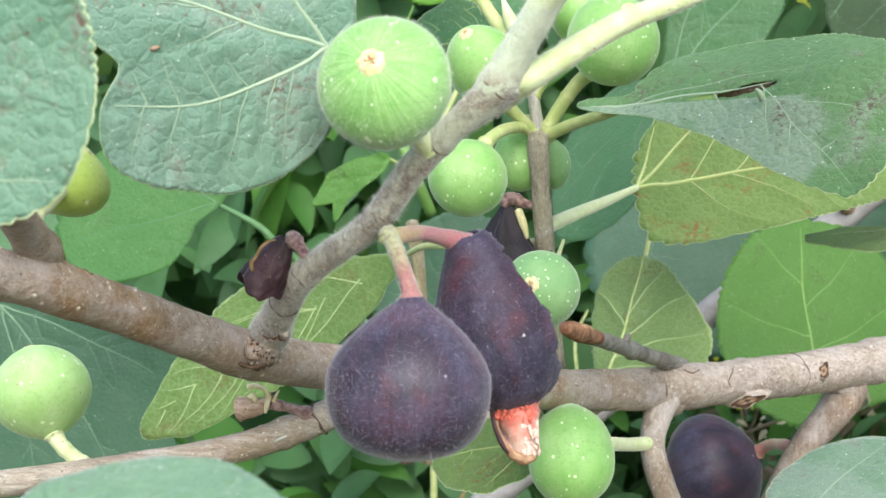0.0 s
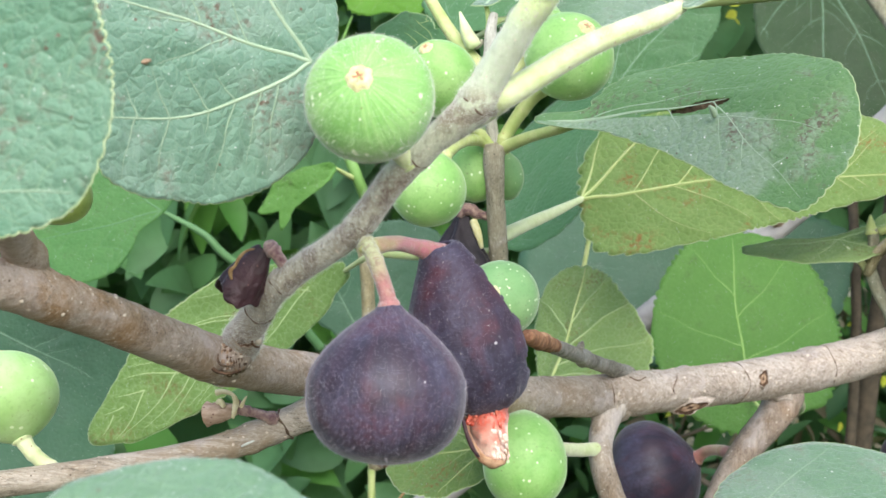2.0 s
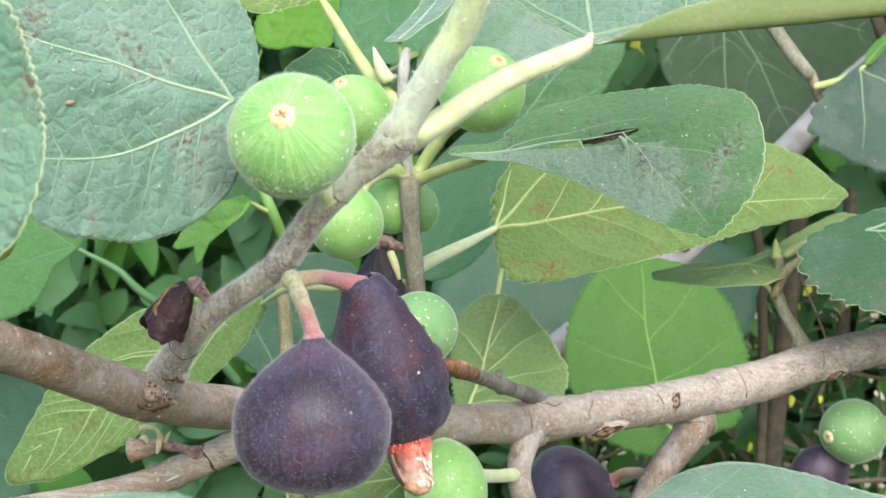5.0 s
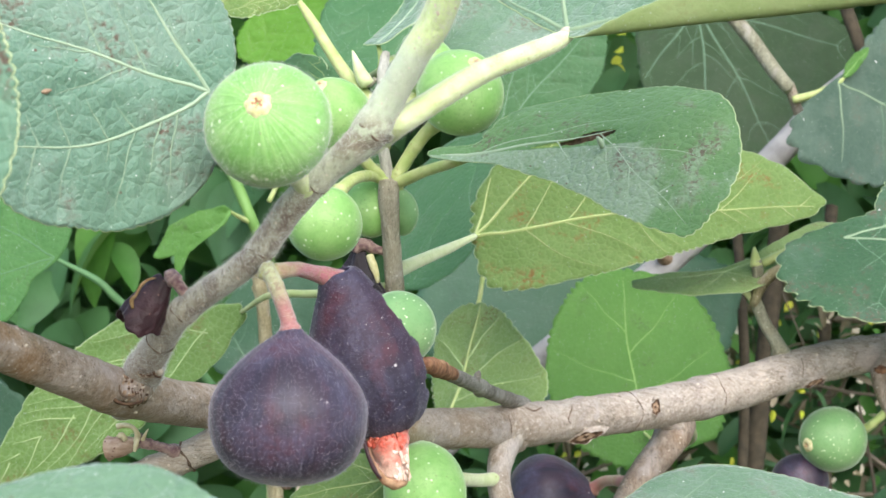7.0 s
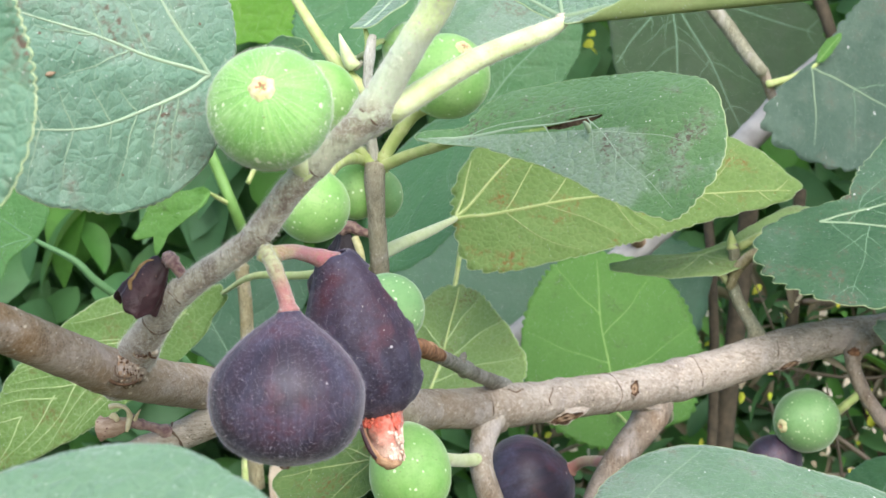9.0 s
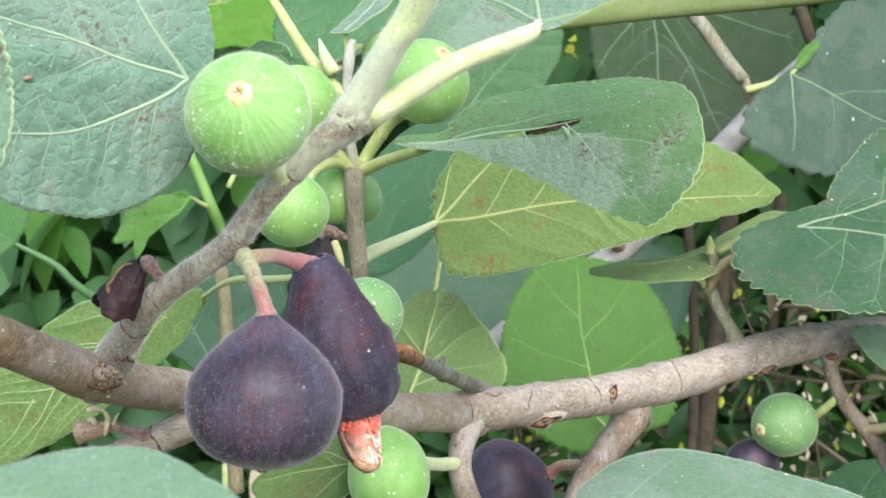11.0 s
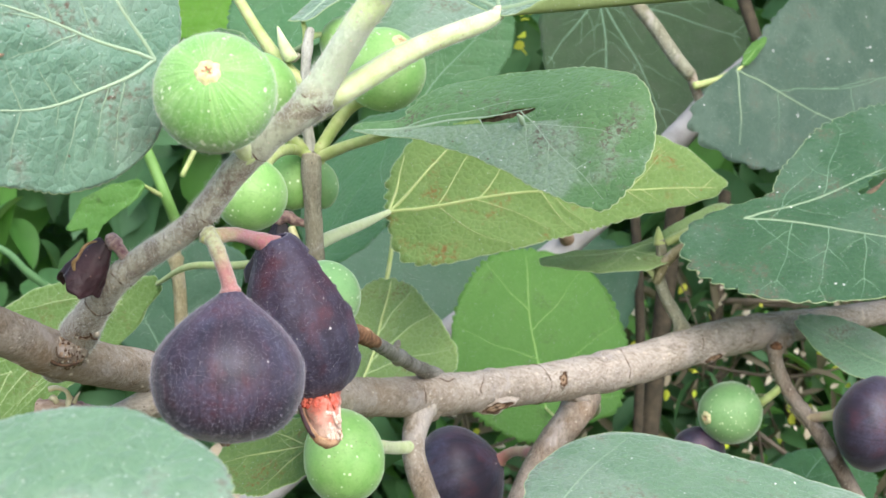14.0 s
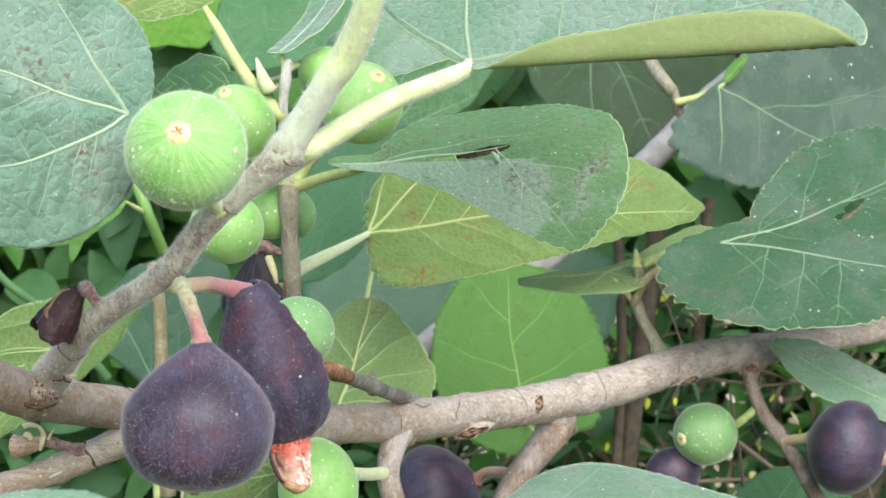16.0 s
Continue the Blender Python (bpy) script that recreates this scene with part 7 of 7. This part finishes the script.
fig_leaf("pale green leaf from below behind the lower branch", (-0.2028, 0.9451, 1.1135), (-0.811, -0.169, -0.560), (-0.141, 0.986, -0.093),
         (0.0898, 0.0771, 0.0677, 0.0600, 0.0544, 0.0501, 0.0469, 0.0434, 0.0404, 0.0381, 0.0363, 0.0351, 0.0343, 0.0338, 0.0336, 0.0334, 0.0333, 0.0335, 0.0340, 0.0349, 0.0362, 0.0379, 0.0403, 0.0434, 0.0458, 0.0479, 0.0508, 0.0545, 0.0595, 0.0648, 0.0712, 0.0798, 0.0919, 0.0909, 0.0785, 0.0696, 0.0606, 0.0524, 0.0465, 0.0422, 0.0389, 0.0359, 0.0336, 0.0318, 0.0305, 0.0296, 0.0290, 0.0287, 0.0287, 0.0290, 0.0295, 0.0302, 0.0311, 0.0324, 0.0342, 0.0365, 0.0396, 0.0438, 0.0489, 0.0552, 0.0641, 0.0755, 0.0828, 0.0928),
         (-0.0921, -0.0052), ((0.0895, -0.0033, 0.04), (0.0034, 0.0299, -0.06), (-0.0042, -0.0258, 0.06), (0.0462, 0.0201, -0.03), (-0.0391, -0.0229, 0.05),), UP_FRESH, UNDER_PALE, VEIN, petiole=((-0.1001, 0.9000, 1.1731), (-0.0697, 0.8500, 1.1752), (-0.0266, 0.7720, 1.1809),), shows="under", small_mat=VEIN_LEAF, seed=16.1, mains=1, side=8, reach_of=(0.55, 0.65), stray=0.12, spread=(0.34, 0.44), teeth=40, vein_r=0.0010, petiole_r=0.0020, petiole_mat=PETIOLE_GREEN)
fig_leaf("bright young leaf lit from behind", (-0.1439, 1.5000, 1.4209), (0.670, 0.000, 0.742), (-0.000, -1.000, -0.000),
         (0.0554, 0.0542, 0.0510, 0.0403, 0.0354, 0.0335, 0.0341, 0.0359, 0.0398, 0.0484, 0.0591, 0.0645, 0.0557, 0.0437, 0.0405, 0.0403, 0.0426, 0.0391, 0.0386, 0.0408, 0.0447, 0.0467, 0.0526, 0.0609),
         (-0.0653, 0.0088), ((0.0493, 0.0088, 0.04), (-0.0078, 0.0311, 0.04), (0.0159, -0.0361, -0.04),), UP_BRIGHT, UNDER_PALE, VEIN_GREEN, petiole=((-0.1967, 1.4000, 1.3230), (-0.1556, 1.0850, 1.2707),), petiole_mat=STEM_GREEN, petiole_r=0.0014, seed=17.4)
fig_leaf("fresh green leaf among the undergrowth", (-0.4743, 1.3572, 1.1736), (0.819, 0.114, -0.562), (0.329, -0.896, 0.299),
         (0.0700, 0.0738, 0.0840, 0.0995, 0.0864, 0.0705, 0.0631, 0.0541, 0.0473, 0.0447, 0.0452, 0.0493, 0.0604, 0.0893, 0.1022, 0.0927, 0.0754, 0.0617, 0.0554, 0.0522, 0.0520, 0.0556, 0.0640, 0.0650),
         (-0.0429, -0.0055), ((0.0625, 0.0690, 0.04), (0.0633, -0.0184, 0.04), (-0.0059, -0.0556, 0.03),), UP_BACK, UNDER_PALE, VEIN_DULL, petiole=((-0.5869, 1.4000, 1.1556), (-0.6350, 1.4200, 1.1276),), seed=18.9, side=4)
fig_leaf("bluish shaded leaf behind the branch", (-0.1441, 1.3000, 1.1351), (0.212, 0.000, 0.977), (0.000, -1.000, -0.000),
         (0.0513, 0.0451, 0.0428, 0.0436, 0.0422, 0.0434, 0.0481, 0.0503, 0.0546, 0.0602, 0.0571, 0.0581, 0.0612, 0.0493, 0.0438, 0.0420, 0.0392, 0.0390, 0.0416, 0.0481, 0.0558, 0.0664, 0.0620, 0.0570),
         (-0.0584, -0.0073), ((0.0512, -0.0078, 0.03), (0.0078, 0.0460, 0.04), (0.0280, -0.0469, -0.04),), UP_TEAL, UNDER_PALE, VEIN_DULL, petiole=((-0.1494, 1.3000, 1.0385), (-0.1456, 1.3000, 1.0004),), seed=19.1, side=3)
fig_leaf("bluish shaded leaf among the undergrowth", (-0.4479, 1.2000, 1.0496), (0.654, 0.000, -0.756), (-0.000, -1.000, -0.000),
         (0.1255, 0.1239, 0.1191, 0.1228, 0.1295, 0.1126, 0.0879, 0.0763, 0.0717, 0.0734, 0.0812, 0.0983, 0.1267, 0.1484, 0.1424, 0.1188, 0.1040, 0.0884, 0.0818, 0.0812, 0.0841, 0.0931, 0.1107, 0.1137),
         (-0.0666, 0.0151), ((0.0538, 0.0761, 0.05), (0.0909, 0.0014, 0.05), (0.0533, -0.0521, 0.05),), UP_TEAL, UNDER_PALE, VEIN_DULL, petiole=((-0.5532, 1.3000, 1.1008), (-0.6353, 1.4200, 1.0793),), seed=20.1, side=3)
fig_leaf("mid-green leaf hanging behind the old branch", (-0.3260, 1.1200, 1.1840), (-0.96, 0.05, -0.26), (0.05, -0.96, 0.27),
         (0.075, 0.074, 0.068, 0.060, 0.050, 0.044, 0.040, 0.036, 0.032, 0.030, 0.029, 0.034, 0.048, 0.062, 0.066, 0.068, 0.065, 0.062, 0.060, 0.062, 0.066, 0.070, 0.072, 0.074),
         (-0.0440, 0.0), ((0.0600, 0.0030, 0.04), (0.0100, 0.0380, 0.05), (0.0150, -0.0520, -0.05)), UP_LUSH, UNDER_PALE, VEIN_DIM, petiole_mat=VEIN_DIM, petiole=((-0.2520, 1.1250, 1.1770), (-0.2360, 1.1300, 1.1610), (-0.2020, 1.1500, 1.1320), (-0.1700, 1.1700, 1.0900)), seed=24.6, side=4, rings=16, petiole_r=0.0026)
fig_leaf("small pale lobed young leaf", (-0.1718, 1.0547, 1.2099), (-0.829, -0.172, -0.531), (0.102, -0.982, 0.160),
         (0.0295, 0.0251, 0.0190, 0.0239, 0.0286, 0.0144, 0.0115, 0.0098, 0.0091, 0.0088, 0.0088, 0.0090, 0.0096, 0.0106, 0.0123, 0.0152, 0.0197, 0.0269, 0.0312, 0.0288, 0.0225, 0.0190, 0.0169, 0.0148, 0.0134, 0.0125, 0.0121, 0.0121, 0.0124, 0.0132, 0.0146, 0.0160, 0.0167, 0.0180, 0.0202, 0.0239),
         (-0.0308, 0.0007), ((0.0209, -0.0016, 0.05), (0.0202, 0.0174, 0.05),), UP_FRESH, UP_FRESH, VEIN_FAINT, petiole=((-0.1406, 1.0700, 1.2216), (-0.1340, 1.0800, 1.2179),), seed=21.5, side=3, wave=0.002, rings=14)
fig_leaf("pale yellow-green leaf turned edge on, two lobes spread", (0.1880, 0.9850, 1.1820), (0.954, -0.131, 0.269), (-0.299, -0.419, 0.857),
         (0.0388, 0.0557, 0.0733, 0.0760, 0.0466, 0.0272, 0.0211, 0.0190, 0.0178, 0.0175, 0.0178, 0.0204, 0.0278, 0.0519, 0.0725, 0.0536, 0.0404, 0.0334, 0.0277, 0.0238, 0.0216, 0.0205, 0.0202, 0.0207, 0.0221, 0.0218, 0.0214, 0.0218, 0.0231, 0.0249, 0.0272, 0.0314),
         (-0.0070, 0.0118), ((-0.0590, 0.0290, 0.05), (0.0640, 0.0300, -0.06), (0.0150, -0.0160, 0.05), (-0.0300, -0.0090, 0.05)), UNDER_LIGHT, UNDER_LIGHT, VEIN_LEAF, petiole=((0.1881, 0.9780, 1.1758), (0.1959, 0.9780, 1.1672), (0.2002, 0.9760, 1.1573),), small_mat=VEIN_LEAF, seed=22.4, petiole_r=0.0020, petiole_mat=PETIOLE, rings=16, wave=0.001, vein_r=0.0005)
fig_leaf("small grey-green leaf behind the near fig", (-0.0763, 0.8459, 1.2934), (-0.963, 0.260, -0.073), (-0.260, -0.824, 0.504),
         (0.0251, 0.0279, 0.0222, 0.0186, 0.0166, 0.0147, 0.0131, 0.0123, 0.0121, 0.0124, 0.0133, 0.0151, 0.0182, 0.0234, 0.0350, 0.0253, 0.0150, 0.0143, 0.0143, 0.0149, 0.0155, 0.0150, 0.0153, 0.0162, 0.0182, 0.0185, 0.0187, 0.0198, 0.0220, 0.0237),
         (-0.0355, 0.0039), ((0.0242, 0.0021, 0.05), (-0.0038, -0.0131, 0.05),), UP_BACK, UNDER, VEIN_YELLOW, petiole=((-0.0345, 0.7800, 1.2885), (-0.0294, 0.7520, 1.2876),), seed=24.4, rings=14)
fig_leaf("yellow-green leaf from below at the twig tip", (-0.1033, 0.7950, 1.3407), (-0.970, 0.220, 0.106), (0.133, 0.840, -0.526),
         (0.0401, 0.0382, 0.0361, 0.0348, 0.0289, 0.0262, 0.0256, 0.0267, 0.0293, 0.0287, 0.0302, 0.0343, 0.0401, 0.0396, 0.0363, 0.0315, 0.0290, 0.0286, 0.0270, 0.0257, 0.0263, 0.0288, 0.0321, 0.0345),
         (-0.0351, -0.0153), ((0.0241, -0.0145, 0.05), (0.0073, 0.0232, 0.05), (-0.0039, -0.0257, 0.03),), UP, UNDER, VEIN_YELLOW, petiole=((-0.0652, 0.7750, 1.3133), (-0.0542, 0.7650, 1.2952), (-0.0436, 0.7570, 1.2805), (-0.0298, 0.7530, 1.2662),), shows="under", small_mat=VEIN_OLIVE, seed=25.4, petiole_r=0.0026, petiole_mat=PETIOLE_GREEN, rings=14)
fig_leaf("grey-green leaf beside the hanging twig", (0.3428, 0.9428, 1.1145), (-0.820, 0.416, 0.394), (-0.035, -0.722, 0.691),
         (0.0662, 0.0532, 0.0394, 0.0325, 0.0249, 0.0213, 0.0198, 0.0197, 0.0212, 0.0255, 0.0351, 0.0525, 0.0655, 0.0544, 0.0422, 0.0270, 0.0209, 0.0181, 0.0176, 0.0186, 0.0213, 0.0270, 0.0383, 0.0546),
         (-0.0635, 0.0004), ((0.0643, 0.0004, 0.03), (0.0130, -0.0186, 0.03),), UP, UNDER_PALE, VEIN_GREY, petiole=((0.4246, 0.9500, 1.0774), (0.4106, 0.9500, 1.0365), (0.3468, 0.9600, 1.0061),), small_mat=VEIN_DULL, seed=26.4)
fig_leaf("dark green leaf low behind the figs", (0.3359, 1.0788, 1.0108), (0.580, 0.659, 0.479), (-0.168, -0.478, 0.862),
         (0.0505, 0.0510, 0.0488, 0.0474, 0.0443, 0.0416, 0.0419, 0.0453, 0.0437, 0.0449, 0.0496, 0.0516, 0.0508, 0.0537, 0.0475, 0.0450, 0.0456, 0.0439, 0.0412, 0.0415, 0.0448, 0.0476, 0.0482, 0.0526),
         (-0.0441, 0.0102), ((0.0492, 0.0087, 0.03), (0.0355, -0.0274, 0.03), (0.0101, 0.0422, 0.03),), UP_BACK, UNDER_PALE, VEIN_DULL, petiole=((0.3113, 1.1000, 0.9609), (0.3127, 1.1000, 0.9397),), seed=27.4)
fig_leaf("yellow-green leaf behind the hanging purple fig", (-0.0472, 0.7671, 1.0803), (-0.955, 0.219, -0.200), (0.295, 0.641, -0.708),
         (0.0324, 0.0284, 0.0270, 0.0236, 0.0217, 0.0215, 0.0226, 0.0236, 0.0267, 0.0305, 0.0289, 0.0294, 0.0293, 0.0274, 0.0275, 0.0252, 0.0230, 0.0226, 0.0238, 0.0242, 0.0245, 0.0267, 0.0293, 0.0304),
         (-0.0219, 0.0014), ((0.0289, 0.0014, 0.03), (0.0033, 0.0195, 0.03), (0.0030, -0.0212, 0.03),), UP, UNDER, VEIN_YELLOW, petiole=((-0.0156, 0.7850, 1.0968), (-0.0142, 0.7900, 1.1048),), shows="under", small_mat=VEIN_OLIVE, side=2, vein_r=0.0005, seed=28.4)
fig_leaf("muted grey-green leaf in soft shade", (-0.0402, 1.1565, 1.3747), (0.675, 0.351, 0.649), (-0.122, -0.814, 0.568),
         (0.0607, 0.0627, 0.0614, 0.0556, 0.0542, 0.0566, 0.0519, 0.0508, 0.0525, 0.0531, 0.0576, 0.0646, 0.0644, 0.0656, 0.0590, 0.0548, 0.0525, 0.0536, 0.0513, 0.0526, 0.0552, 0.0551, 0.0591, 0.0629),
         (-0.0694, -0.0057), ((0.0470, -0.0050, 0.04), (0.0127, 0.0472, 0.04), (0.0011, -0.0488, -0.04),), UP_BACK, UNDER_PALE, VEIN_DULL, petiole=((-0.0927, 1.1000, 1.2992), (-0.1223, 1.0850, 1.2330),), seed=29.3, side=4)
fig_leaf("narrow grey-green young leaf folded at the twig tip", (-0.0136, 0.7660, 1.3203), (0.503, 0.401, 0.766), (-0.490, -0.598, 0.635),
         (0.0323, 0.0342, 0.0258, 0.0214, 0.0163, 0.0134, 0.0117, 0.0108, 0.0104, 0.0104, 0.0108, 0.0117, 0.0134, 0.0163, 0.0244, 0.0339, 0.0331, 0.0326, 0.0242, 0.0188, 0.0155, 0.0136, 0.0126, 0.0121, 0.0122, 0.0127, 0.0133, 0.0143, 0.0163, 0.0197, 0.0262, 0.0285),
         (-0.0310, 0.0006), ((0.0326, 0.0014, 0.02),), UP, UNDER_PALE, VEIN, petiole=((-0.0301, 0.7520, 1.2924), (-0.0302, 0.7510, 1.2875),), seed=30.3, small_mat=VEIN_DULL, wave=0.001, vein_r=0.0008, cup=0.1)

tube("dry_tissue", [(0.0526, 0.6930, 1.2467, 0.0008), (0.0595, 0.6910, 1.2479, 0.0023), (0.0694, 0.6880, 1.2502, 0.0025), (0.0766, 0.6850, 1.2527, 0.0010)], DRY_BROWN, torn_leaf, "brown dried tissue", sides=12, step=0.001, rough=0.35)
tube("dry_spot", [(*(-0.11853, 0.45602, 1.24622), 0.0004), (*(-0.11737, 0.45670, 1.24662), 0.0009), (*(-0.11605, 0.45775, 1.24704), 0.0003)], SCAR, quilted, "small brown dead spot", sides=10, step=0.0005, rough=0.5)
tube("dry_edge", [(*(0.32635, 0.95136, 1.22372), 0.0006), (*(0.33036, 0.95229, 1.22514), 0.0016), (*(0.33646, 0.95505, 1.22882), 0.0013), (*(0.34134, 0.95841, 1.23359), 0.0006)], DRY_BROWN, holed, "brown dead rim of the hole", sides=10, step=0.0008, rough=0.6)
tube("joint", [(*(0.04074, 0.52517, 1.27282), 0.0018), (*(0.04203, 0.52468, 1.27354), 0.0020), (*(0.04350, 0.52464, 1.27426), 0.0012)], JOINT, rolled, "pinkish joint of blade and petiole", sides=14, step=0.0006, rough=0.3)
tube("dry_flap", [(0.0696, 0.6760, 1.2441, 0.0010), (0.0684, 0.6740, 1.2469, 0.0015), (0.0669, 0.6730, 1.2486, 0.0007)], VEIN, torn_leaf, sides=8, step=0.001, rough=0.3)
for leaf, count, size in ((flecked, 60, 0.0006), (dull, 60, 0.0009), (holed, 70, 0.0006), (quilted, 40, 0.00022), (torn_leaf, 60, 0.00035)):
    cork_warts(leaf, next(c for c in leaf.children if c.name.split(".")[0] == "blade"), count, size, DUST, 11, "crumb", "white crumbs and dust")
cork_warts(branch, knob(branch, (0.2790, 0.9850, 1.1225), 0.0044, TORN_WOOD, 0.8, 10.4), 40, 0.0008, SCAR_DARK, 23, "bark_scab", "orange-brown bark scab")
fig_leaf("dry bleached beige leaf caught on a stem low behind the figs", (-0.1150, 1.4800, 0.9560), (0.40, 0.20, 0.89), (0.10, -0.93, 0.34),
         (0.040, 0.036, 0.030, 0.028, 0.026, 0.030, 0.036, 0.034, 0.027, 0.029, 0.031, 0.035), (-0.0330, 0.0), ((0.0350, 0.0, 0.05),), DRY_LEAF, DRY_LEAF, DRY_TAN,
         petiole=((-0.1380, 1.4300, 0.9150), (-0.1456, 1.3100, 0.8700)), petiole_mat=DRY_TAN, seed=33.2, side=2, cup=0.35, wave=0.006, rings=14, teeth=24)
